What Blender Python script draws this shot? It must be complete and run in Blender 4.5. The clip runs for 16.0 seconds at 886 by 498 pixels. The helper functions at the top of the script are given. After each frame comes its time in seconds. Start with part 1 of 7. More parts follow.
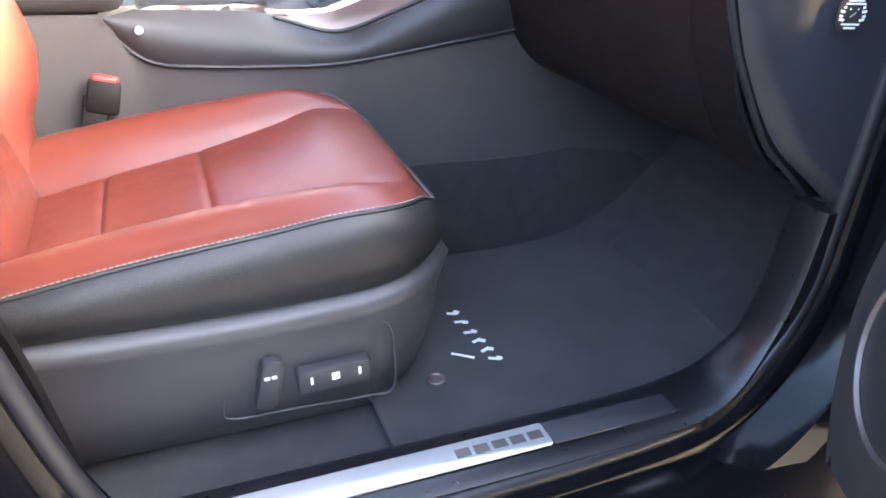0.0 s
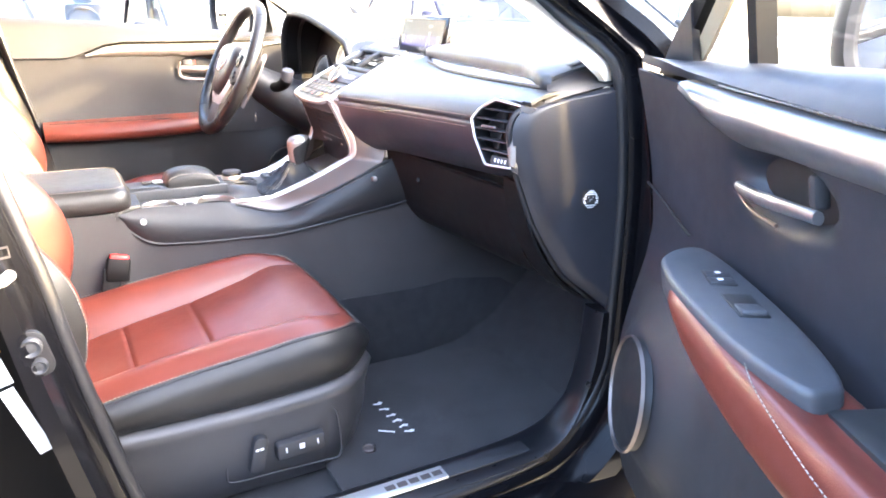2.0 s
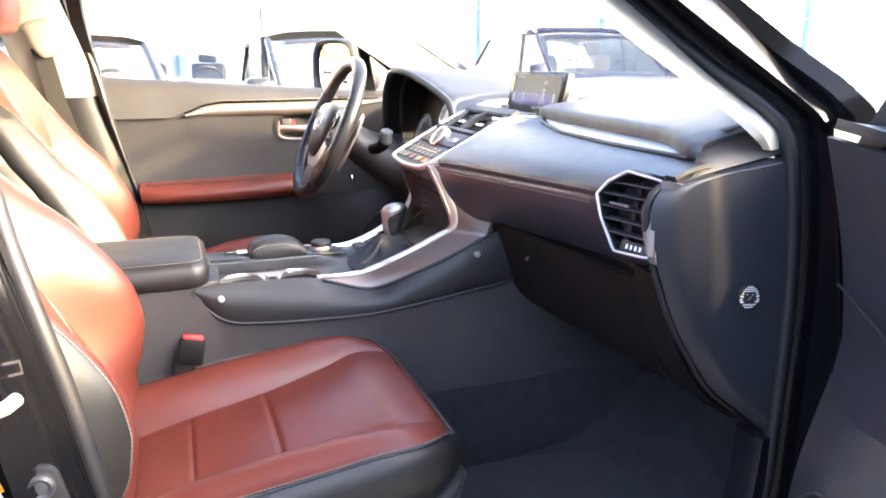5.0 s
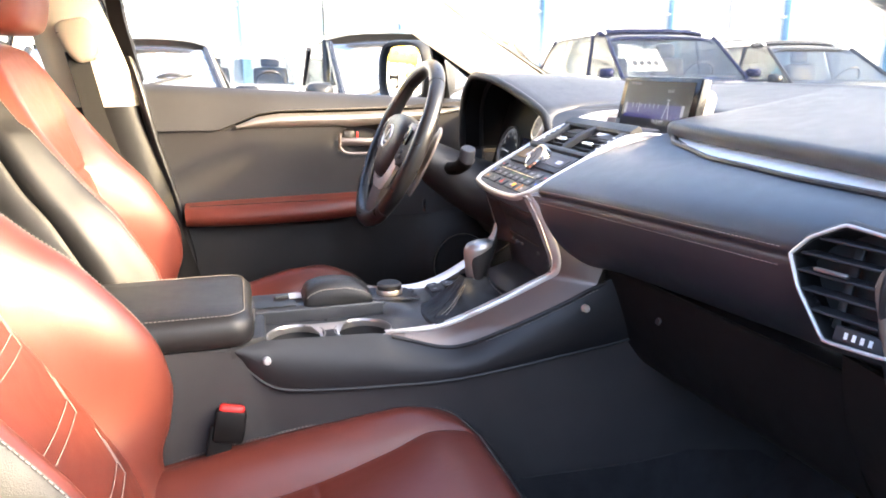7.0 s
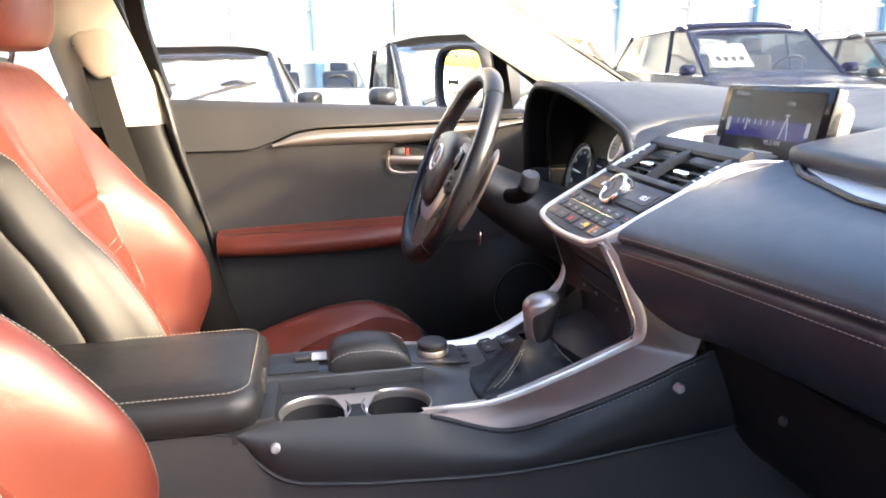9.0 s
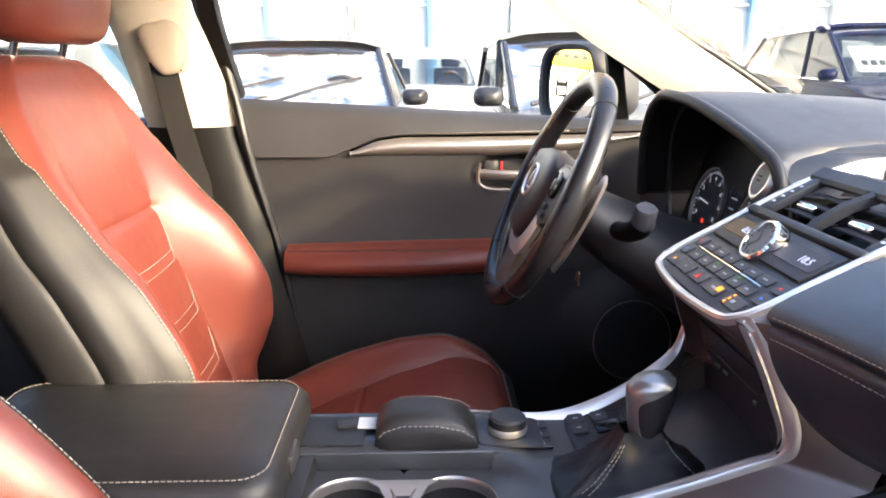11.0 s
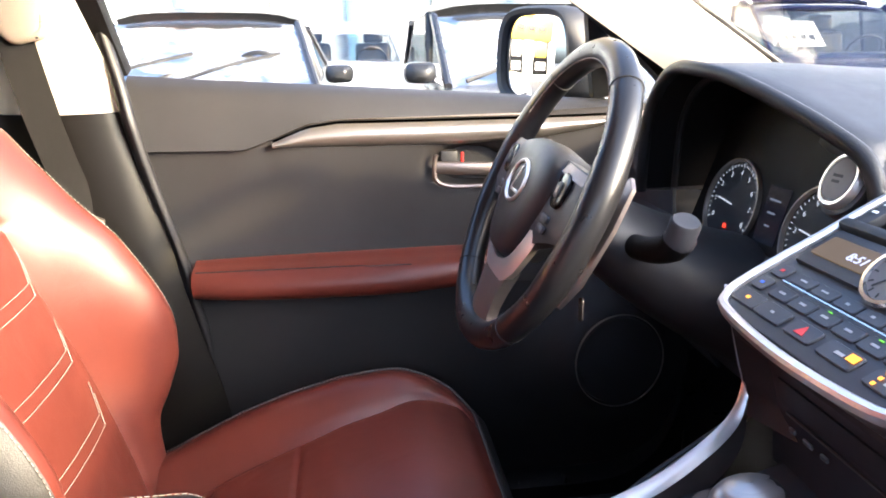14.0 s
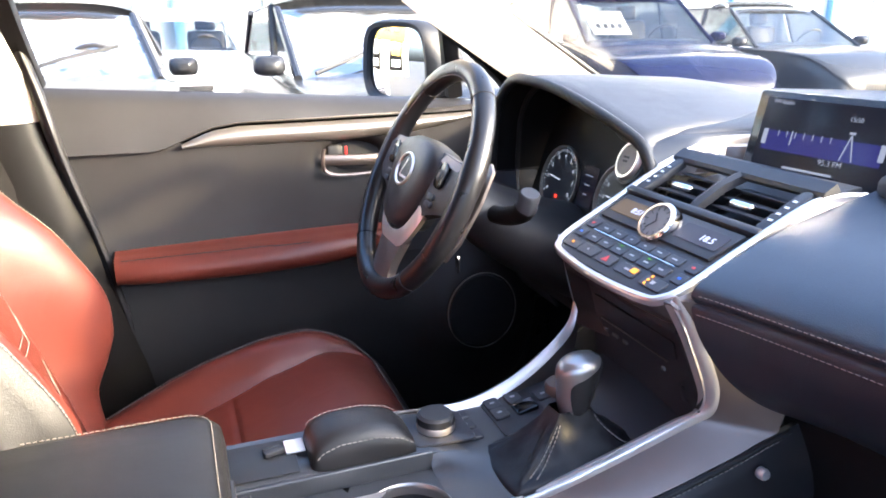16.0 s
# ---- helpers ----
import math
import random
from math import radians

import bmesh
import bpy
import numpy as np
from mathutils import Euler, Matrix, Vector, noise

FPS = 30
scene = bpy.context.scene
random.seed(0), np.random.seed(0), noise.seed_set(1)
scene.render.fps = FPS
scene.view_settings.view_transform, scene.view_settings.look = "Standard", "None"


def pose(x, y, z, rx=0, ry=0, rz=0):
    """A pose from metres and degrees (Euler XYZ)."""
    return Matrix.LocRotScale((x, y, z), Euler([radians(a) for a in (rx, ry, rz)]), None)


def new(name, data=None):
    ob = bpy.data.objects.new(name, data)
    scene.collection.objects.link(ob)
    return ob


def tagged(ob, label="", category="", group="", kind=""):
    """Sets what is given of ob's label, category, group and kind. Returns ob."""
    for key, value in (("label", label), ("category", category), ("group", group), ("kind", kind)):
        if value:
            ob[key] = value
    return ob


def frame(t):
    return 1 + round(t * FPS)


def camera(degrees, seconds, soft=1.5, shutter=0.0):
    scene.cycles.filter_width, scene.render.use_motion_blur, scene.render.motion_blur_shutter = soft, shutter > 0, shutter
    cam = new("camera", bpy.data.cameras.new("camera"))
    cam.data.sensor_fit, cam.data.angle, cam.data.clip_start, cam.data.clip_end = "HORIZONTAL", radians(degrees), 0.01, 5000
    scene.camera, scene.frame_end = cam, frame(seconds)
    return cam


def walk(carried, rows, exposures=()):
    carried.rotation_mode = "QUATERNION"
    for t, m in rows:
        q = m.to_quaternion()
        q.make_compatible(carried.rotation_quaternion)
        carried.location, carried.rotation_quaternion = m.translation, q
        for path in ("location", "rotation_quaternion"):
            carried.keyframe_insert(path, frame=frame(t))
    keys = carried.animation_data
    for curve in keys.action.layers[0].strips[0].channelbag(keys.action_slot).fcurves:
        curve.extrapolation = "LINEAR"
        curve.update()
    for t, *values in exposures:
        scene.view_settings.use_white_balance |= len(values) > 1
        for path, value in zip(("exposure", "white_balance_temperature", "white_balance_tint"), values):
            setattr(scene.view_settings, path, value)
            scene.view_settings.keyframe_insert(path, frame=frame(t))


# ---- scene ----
cam = camera(63.6, 16.0, 1.8)
METRES, EYE, TILT, LEAN, TURN = 2.25, 1.0, -28.379, -2.453, -21.0
ROWS = [
    (0.0, 0.0, 0.0, 0.0, -0.0, 0.0, 0.0),
    (0.5, 0.0064, -0.0557, 0.0023, -3.23, 2.71, 1.15),
    (1.0, 0.0076, -0.1107, 0.0026, -5.2, 4.95, 2.64),
    (1.5, 0.0019, -0.1709, -0.0051, -6.31, 7.16, 4.25),
    (2.0, -0.0022, -0.2148, -0.0145, -6.07, 9.34, 5.0),
    (2.5, 0.0003, -0.2306, -0.0189, -4.6, 11.17, 4.9),
    (3.0, 0.005, -0.2274, -0.0211, -2.83, 12.34, 4.6),
    (3.5, 0.0085, -0.2089, -0.0127, -1.72, 12.74, 3.99),
    (4.0, 0.0071, -0.1813, 0.0038, -0.89, 13.29, 3.33),
    (6.5, -0.0186, -0.0387, 0.0813, 5.31, 13.99, -0.05),
    (7.0, -0.0312, -0.0086, 0.099, 5.71, 14.17, -0.24),
    (7.5, -0.042, 0.015, 0.1146, 5.45, 14.34, -0.04),
    (8.0, -0.047, 0.0363, 0.1272, 5.6, 14.51, -0.04),
    (8.5, -0.0424, 0.0602, 0.1419, 7.66, 14.38, -0.53),
    (9.0, -0.0297, 0.0852, 0.1584, 11.21, 14.03, -1.88),
    (9.5, -0.0188, 0.106, 0.1738, 14.36, 13.75, -3.48),
    (10.0, -0.012, 0.125, 0.1841, 17.85, 13.45, -5.29),
    (12.5, -0.0998, 0.2555, 0.2509, 18.18, 12.3, -7.76),
    (13.0, -0.113, 0.2742, 0.2572, 17.2, 11.85, -7.04),
    (13.5, -0.1109, 0.2782, 0.2605, 15.6, 11.7, -6.3),
    (14.0, -0.0999, 0.274, 0.2609, 13.07, 11.98, -4.05),
    (14.5, -0.0924, 0.2578, 0.2546, 10.09, 12.13, -2.47),
    (15.0, -0.0946, 0.2281, 0.245, 7.39, 12.14, -1.15),
    (15.5, -0.1056, 0.1911, 0.235, 4.67, 11.86, 0.81),
    (16.0, -0.1163, 0.1607, 0.2285, 1.67, 10.95, 2.04),
]
EXPOSURE = [(0.0, 5.1, 6350, 10), (0.5, 5.17, 6300, 10), (1.5, 5.28, 6250, 10), (2.5, 4.98, 6250, 10), (3.5, 4.60, 6200, 10), (4.2, 4.46, 6200, 10), (6.5, 3.82, 6150, 10), (8.0, 3.5, 6100, 10), (10.2, 3.15, 5950, 10), (12.5, 2.93, 5800, 10), (14.5, 3.48, 5600, 10), (16.0, 3.55, 5500, 10)]
walk(cam, [(t, pose(0, -1.298, EYE, TILT, LEAN, TURN) @ pose(METRES * x, METRES * y, METRES * z, 90 + pitch, roll, yaw)) for t, x, y, z, yaw, pitch, roll in ROWS], EXPOSURE)

# ---- light ----
SUN_AZ, SUN_EL = radians(-36.0), radians(20.5)     # low, ahead of the car and to its right
world = bpy.data.worlds.new("sky")
scene.world = world
world.use_nodes = True
wt = world.node_tree
sky = wt.nodes.new("ShaderNodeTexSky")
sky.sky_type, sky.sun_disc = "NISHITA", False
sky.sun_elevation, sky.sun_rotation = SUN_EL, radians(90) - SUN_AZ
sky.air_density, sky.dust_density = 0.8, 6.0
wt.links.new(sky.outputs["Color"], wt.nodes["Background"].inputs["Color"])
wt.nodes["Background"].inputs["Strength"].default_value = 0.15
sun = new("sun", bpy.data.lights.new("sun", "SUN"))
sun.data.energy, sun.data.angle, sun.data.color = 1.0, radians(3.0), (1.0, 0.70, 0.30)
to_sun = Vector((math.cos(SUN_AZ) * math.cos(SUN_EL), math.sin(SUN_AZ) * math.cos(SUN_EL), math.sin(SUN_EL)))
sun.rotation_euler = to_sun.to_track_quat("Z", "Y").to_euler()
tagged(sun, kind="structure")


# ---- materials ----
def material(name, colour, rough=0.5, metal=0.0, vary=0.15, scale=8.0, grain=0.0, grain_scale=600.0, kind="noise", coat=0.0, spec=0.5, stretch=None, wave=0.0, island=0.0, sheen=0.0):
    m = bpy.data.materials.new(name)
    m.use_nodes = True
    nt, b = m.node_tree, m.node_tree.nodes["Principled BSDF"]
    link = nt.links.new
    tex = nt.nodes.new("ShaderNodeTexCoord")
    co = tex.outputs["Object"]
    if stretch:
        mp = nt.nodes.new("ShaderNodeMapping")
        mp.inputs["Scale"].default_value = stretch
        link(co, mp.inputs["Vector"])
        co = mp.outputs["Vector"]
    n1 = nt.nodes.new("ShaderNodeTexNoise")
    n1.inputs["Scale"].default_value, n1.inputs["Detail"].default_value = scale, 6
    link(co, n1.inputs["Vector"])
    ramp = nt.nodes.new("ShaderNodeMapRange")
    ramp.inputs["To Min"].default_value, ramp.inputs["To Max"].default_value = 1 - vary, 1 + vary
    ramp.inputs["From Min"].default_value, ramp.inputs["From Max"].default_value = 0.3, 0.7
    link(n1.outputs["Fac"], ramp.inputs["Value"])
    hue = nt.nodes.new("ShaderNodeHueSaturation")
    hue.inputs["Color"].default_value = (*colour, 1)
    link(ramp.outputs["Result"], hue.inputs["Value"])
    link(hue.outputs["Color"], b.inputs["Base Color"])
    r2 = nt.nodes.new("ShaderNodeMapRange")
    r2.inputs["To Min"].default_value, r2.inputs["To Max"].default_value = max(0.0, rough - 0.08), min(1.0, rough + 0.08)
    n2 = nt.nodes.new("ShaderNodeTexNoise")
    n2.inputs["Scale"].default_value, n2.inputs["Detail"].default_value = scale * 5, 4
    link(co, n2.inputs["Vector"])
    link(n2.outputs["Fac"], r2.inputs["Value"])
    link(r2.outputs["Result"], b.inputs["Roughness"])
    b.inputs["Metallic"].default_value = metal
    b.inputs["Coat Weight"].default_value = coat
    b.inputs["Coat Roughness"].default_value = 0.04 if coat > 0.5 else 0.32
    b.inputs["Specular IOR Level"].default_value = spec
    b.inputs["Sheen Weight"].default_value = sheen
    if grain:
        g = nt.nodes.new("ShaderNodeTexVoronoi" if kind == "leather" else "ShaderNodeTexNoise")
        g.inputs["Scale"].default_value = grain_scale
        link(co, g.inputs["Vector"])
        bump = nt.nodes.new("ShaderNodeBump")
        bump.inputs["Strength"].default_value, bump.inputs["Distance"].default_value = grain, 0.0012
        link(g.outputs["Distance" if kind == "leather" else "Fac"], bump.inputs["Height"])
        out = bump.outputs["Normal"]
        if wave:
            w = nt.nodes.new("ShaderNodeTexNoise")
            w.inputs["Scale"].default_value, w.inputs["Detail"].default_value, w.inputs["Distortion"].default_value = 14.0, 3, 0.6
            link(co, w.inputs["Vector"])
            b2 = nt.nodes.new("ShaderNodeBump")
            b2.inputs["Strength"].default_value, b2.inputs["Distance"].default_value = wave, 0.012
            link(w.outputs["Fac"], b2.inputs["Height"])
            link(out, b2.inputs["Normal"])
            out = b2.outputs["Normal"]
        link(out, b.inputs["Normal"])
    return m


def glass(name, tint, rough=0.0, gloss=1.0, sheer=0.03, glare_white=0.0):
    m = bpy.data.materials.new(name)
    m.use_nodes = True
    nt = m.node_tree
    nt.nodes.remove(nt.nodes["Principled BSDF"])
    out = nt.nodes["Material Output"]
    t, g, mix, f, pw, ad = (nt.nodes.new("ShaderNode" + k) for k in ("BsdfTransparent", "BsdfGlossy", "MixShader", "LayerWeight", "Math", "Math"))
    t.inputs["Color"].default_value = (*tint, 1)
    g.inputs["Roughness"].default_value = rough
    pw.operation, ad.operation = "POWER", "MULTIPLY_ADD"
    pw.inputs[1].default_value, ad.inputs[1].default_value, ad.inputs[2].default_value = 5.0, 0.9 * gloss, sheer
    nt.links.new(f.outputs["Facing"], pw.inputs[0])
    nt.links.new(pw.outputs[0], ad.inputs[0])
    nt.links.new(ad.outputs[0], mix.inputs["Fac"])
    nt.links.new(t.outputs["BSDF"], mix.inputs[1])
    nt.links.new(g.outputs["BSDF"], mix.inputs[2])
    last = mix
    # white diffuse patches stand in for sky glare and reflections on the pane
    if glare_white:
        glare_mix, haze, nz, rg = (nt.nodes.new("ShaderNode" + k) for k in ("MixShader", "BsdfDiffuse", "TexNoise", "MapRange"))
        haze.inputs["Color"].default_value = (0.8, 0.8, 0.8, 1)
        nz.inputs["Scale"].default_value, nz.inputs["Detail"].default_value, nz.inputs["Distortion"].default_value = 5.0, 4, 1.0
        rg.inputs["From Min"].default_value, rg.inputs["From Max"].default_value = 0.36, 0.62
        rg.inputs["To Min"].default_value, rg.inputs["To Max"].default_value = 0.0, glare_white
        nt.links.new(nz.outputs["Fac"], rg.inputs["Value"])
        nt.links.new(rg.outputs["Result"], glare_mix.inputs["Fac"])
        nt.links.new(mix.outputs["Shader"], glare_mix.inputs[1])
        nt.links.new(haze.outputs["BSDF"], glare_mix.inputs[2])
        last = glare_mix
    nt.links.new(last.outputs["Shader"], out.inputs["Surface"])
    return m


def glow(name, colour, strength, rough=0.5):
    m = bpy.data.materials.new(name)
    m.use_nodes = True
    b = m.node_tree.nodes["Principled BSDF"]
    b.inputs["Base Color"].default_value = (0.02, 0.02, 0.02, 1)
    b.inputs["Roughness"].default_value = rough
    b.inputs["Specular IOR Level"].default_value = 0.2
    b.inputs["Emission Color"].default_value = (*colour, 1)
    b.inputs["Emission Strength"].default_value = strength
    return m


RED = material("red_leather", (0.128, 0.0290, 0.0190), 0.38, spec=0.48, vary=0.10, grain=0.10, grain_scale=850, kind="leather", wave=0.10, coat=0.06)
BLACK = material("black_leather", (0.0165, 0.0158, 0.0158), 0.41, spec=0.45, vary=0.22, grain=0.22, grain_scale=850, kind="leather", wave=0.05)
SOFT = material("soft_black_vinyl", (0.028, 0.033, 0.042), 0.40, spec=1.0, vary=0.14, grain=0.12, grain_scale=950, kind="leather")
PADSKIN = material("dash_pad_leather", (0.0165, 0.0205, 0.0290), 0.39, spec=1.0, vary=0.14, grain=0.14, grain_scale=950, kind="leather")
DECKTOP = material("dash_top_vinyl", (0.027, 0.029, 0.035), 0.47, spec=0.65, vary=0.14, grain=0.20, grain_scale=950, kind="leather")
GREY = material("charcoal_vinyl", (0.0265, 0.0250, 0.0255), 0.50, vary=0.14, grain=0.12, grain_scale=950, kind="leather")
SEATSHELL = material("seat_shell_plastic", (0.048, 0.047, 0.050), 0.40, vary=0.1, grain=0.2, grain_scale=900)
PADBLACK = material("console_pad_vinyl", (0.022, 0.022, 0.024), 0.40, spec=0.4, vary=0.14, grain=0.12, grain_scale=950, kind="leather")
LOWGREY = material("console_plastic", (0.046, 0.044, 0.045), 0.5, spec=0.3, vary=0.14, grain=0.12, grain_scale=950, kind="leather")
# black plastic darkened in colour for the shade below the dash pad
SHADEDASH = material("shaded_dash_plastic", (0.009, 0.0087, 0.0092), 0.52, spec=0.25, vary=0.12, grain=0.2, grain_scale=900)
PLASTIC = material("black_plastic", (0.028, 0.028, 0.031), 0.50, vary=0.12, grain=0.20, grain_scale=900)
DARK = material("deep_black_plastic", (0.016, 0.016, 0.017), 0.50, vary=0.1, grain=0.1, grain_scale=900)
GLOSSY = material("piano_black", (0.006, 0.006, 0.007), 0.12, vary=0.05)
SILL = material("sill_plastic", (0.009, 0.009, 0.011), 0.30, vary=0.15, grain=0.12, grain_scale=900)
PILLAR = material("pillar_plastic", (0.007, 0.0065, 0.0065), 0.50, spec=0.15, vary=0.12, grain=0.2, grain_scale=900)
DECKBLACK = material("console_deck_plastic", (0.036, 0.038, 0.043), 0.36, spec=0.8, vary=0.12, grain=0.16, grain_scale=900)
PILLARGLOSS = material("glossy_pillar_plastic", (0.0065, 0.0056, 0.0050), 0.34, spec=0.22, vary=0.03, grain=0.06, grain_scale=900)
RINGMETAL = material("dim_ring_metal", (0.30, 0.27, 0.24), 0.42, metal=0.8, vary=0.06)
KNOBMETAL = material("knob_metal", (0.42, 0.395, 0.375), 0.34, metal=0.85, vary=0.06)
DIMMEDMETAL = material("dimmed_trim_metal", (0.30, 0.295, 0.295), 0.36, metal=0.8, vary=0.06, grain=0.08, grain_scale=300, stretch=(0.4, 9, 9))
WINGMETAL = material("dull_wing_metal", (0.19, 0.165, 0.145), 0.60, metal=0.6, vary=0.06)
# beige trim again, darkened in colour for the shade on the pillar
SHADEBEIGE = material("shaded_beige_trim", (0.46, 0.39, 0.30), 0.6, vary=0.08, grain=0.2, grain_scale=900)
# darker copy of the charcoal vinyl, with the sky's blue put into its colour
SKYVINYL = material("sky_tinted_vinyl", (0.0215, 0.0228, 0.0295), 0.48, spec=0.5, vary=0.14, grain=0.12, grain_scale=950, kind="leather")
BOOTLEATHER = material("boot_leather", (0.0095, 0.0095, 0.0115), 0.44, spec=0.32, vary=0.2, grain=0.2, grain_scale=850, kind="leather", wave=0.10)
BANDMETAL = material("door_band_metal", (0.52, 0.475, 0.43), 0.32, metal=0.85, vary=0.06, grain=0.06, grain_scale=300)
LEGMETAL = material("warm_satin_metal", (0.205, 0.165, 0.145), 0.41, metal=0.85, vary=0.05, grain=0.06, grain_scale=500)
# driver door's copy of the black plastic, its shade put into the colour
SHADEDOOR = material("shaded_door_plastic", (0.017, 0.0165, 0.017), 0.52, spec=0.3, vary=0.12, grain=0.2, grain_scale=900)
ARMGREY = material("grey_arm_plastic", (0.058, 0.059, 0.065), 0.45, vary=0.1, grain=0.2, grain_scale=900)
RUBBER = material("rubber", (0.013, 0.013, 0.015), 0.45, vary=0.1, grain=0.1, grain_scale=500)
BEIGE = material("beige_trim", (0.74, 0.67, 0.55), 0.62, vary=0.06, grain=0.2, grain_scale=900)
CLOTH = material("headliner_cloth", (0.62, 0.57, 0.49), 0.9, vary=0.06, grain=0.4, grain_scale=900)
SATIN = material("satin_metal", (0.23, 0.195, 0.18), 0.40, metal=0.85, vary=0.05, grain=0.06, grain_scale=500, stretch=(1, 8, 8))
BRUSHED = material("brushed_metal", (0.78, 0.77, 0.76), 0.38, metal=0.75, vary=0.06, grain=0.08, grain_scale=300, stretch=(0.4, 9, 9))
RAIL = material("satin_rail_metal", (0.74, 0.70, 0.67), 0.36, metal=0.85, vary=0.06, grain=0.06, grain_scale=300)
PANELGREY = material("panel_grey_plastic", (0.036, 0.036, 0.041), 0.42, vary=0.1, grain=0.15, grain_scale=900)
CHROME = material("chrome", (0.78, 0.77, 0.76), 0.12, metal=1.0, vary=0.03)
CARPET = material("black_carpet", (0.018, 0.0175, 0.0200), 0.95, vary=0.35, scale=30, grain=0.9, grain_scale=900, sheen=0.15)
MATCLOTH = material("mat_cloth", (0.020, 0.0185, 0.020), 0.95, vary=0.30, scale=14, grain=0.8, grain_scale=1100, sheen=0.12)
THREAD = material("pale_thread", (0.24, 0.215, 0.19), 0.8, vary=0.1, scale=60)
PAINT = material("black_paint", (0.004, 0.004, 0.005), 0.14, vary=0.1, spec=0.16)
BELT = material("belt_webbing", (0.0060, 0.0048, 0.0041), 0.60, spec=0.18, vary=0.1, scale=20, grain=0.5, grain_scale=700, stretch=(3, 3, 0.4))
MARK = material("grey_print", (0.36, 0.36, 0.37), 0.6, vary=0.05)
INK = material("white_print", (0.80, 0.80, 0.80), 0.6, vary=0.05)
PAPER = material("white_paper", (0.80, 0.79, 0.76), 0.8, vary=0.05)
REDPLASTIC = material("red_plastic", (0.65, 0.03, 0.025), 0.35, vary=0.08)
ORANGE = material("orange_print", (0.75, 0.28, 0.03), 0.5, vary=0.08)
GLASS = glass("clear_glass", (0.98, 0.985, 0.98))
LENS = glass("clear_lens", (0.9, 0.9, 0.9))
MIRROR = material("mirror_glass", (0.88, 0.88, 0.88), 0.02, metal=1.0, vary=0.0)
MIRROR.node_tree.nodes["Principled BSDF"].inputs["Roughness"].links and MIRROR.node_tree.links.remove(MIRROR.node_tree.nodes["Principled BSDF"].inputs["Roughness"].links[0])
MIRROR.node_tree.nodes["Principled BSDF"].inputs["Roughness"].default_value = 0.0


# ---- mesh helpers ----
def thing(name, at=(0, 0, 0), label="", category="", group="", kind=""):
    ob = new(name)
    ob.location = at
    ob.empty_display_size = 0.05
    return tagged(ob, label, category, group, kind)


def finish(ob, sharp=38):
    ob.data.shade_smooth()
    ob.data.set_sharp_from_angle(angle=radians(sharp))


def part(name, bm, mat, parent=None, label="", kind="", sharp=38):
    """One mesh object from a bmesh, under a thing or a part."""
    bmesh.ops.recalc_face_normals(bm, faces=bm.faces)
    me = bpy.data.meshes.new(name)
    bm.to_mesh(me)
    bm.free()
    me.materials.append(mat)
    ob = new(name, me)
    finish(ob, sharp)
    if parent:
        ob.parent = parent
        if parent.type == "EMPTY":
            ob.matrix_parent_inverse = Matrix.Translation(parent.location).inverted()
    return tagged(ob, label, kind=kind)


def catmull(pts, n, closed=False):
    """n points of a smooth curve through the given ones (any shape of point)."""
    p = np.array(pts, float)
    k = len(p)
    seg = k if closed else k - 1
    out = []
    for i in range(n):
        u = i * seg / (n if closed else n - 1)
        j = min(int(u), seg - 1)
        f = u - j
        if closed:
            a, b, c, d = p[(j - 1) % k], p[j % k], p[(j + 1) % k], p[(j + 2) % k]
        else:
            a, b, c, d = p[max(j - 1, 0)], p[j], p[j + 1], p[min(j + 2, k - 1)]
        out.append(0.5 * (2 * b + (c - a) * f + (2 * a - 5 * b + 4 * c - d) * f * f + (3 * b - a - 3 * c + d) * f ** 3))
    return np.array(out)


def sheet(rows, closed_u=False, closed_v=False, cap=False, thick=0.0, bm=None):
    """A surface over a grid of points rows[i][j]; cap closes the first and last row; thick adds a back."""
    bm = bm or bmesh.new()
    vs = [[bm.verts.new(p) for p in r] for r in rows]
    nu, nv = len(rows), len(rows[0])
    faces = []
    for i in range(nu if closed_u else nu - 1):
        for j in range(nv if closed_v else nv - 1):
            q = (vs[i][j], vs[i][(j + 1) % nv], vs[(i + 1) % nu][(j + 1) % nv], vs[(i + 1) % nu][j])
            try:
                faces.append(bm.faces.new(q))
            except ValueError:
                pass
    if cap:
        for r in (vs[0], vs[-1]):
            faces.append(bm.faces.new(r))
    if thick:
        backed(bm, thick)
    return bm


def backed(bm, thick):
    """Gives an open surface a back at that depth, and a rim."""
    bmesh.ops.recalc_face_normals(bm, faces=bm.faces)
    bm.normal_update()
    front = bm.faces[:]
    rim = [e for e in bm.edges if len(e.link_faces) == 1]
    twin = {v: bm.verts.new(v.co - v.normal * thick) for v in bm.verts[:]}
    for f in front:
        bm.faces.new([twin[v] for v in reversed(f.verts)])
    for e in rim:
        a, b = e.verts
        try:
            bm.faces.new((a, b, twin[b], twin[a]))
        except ValueError:
            pass


def loft(rings, n=0, m=0, cap=True):
    """A closed skin through rings of points, smoothed to n rings of m points."""
    r = np.array(rings, float)
    if m:
        r = np.array([catmull(x, m, True) for x in r])
    if n:
        r = catmull(r, n)
    return sheet(r, closed_v=True, cap=cap)


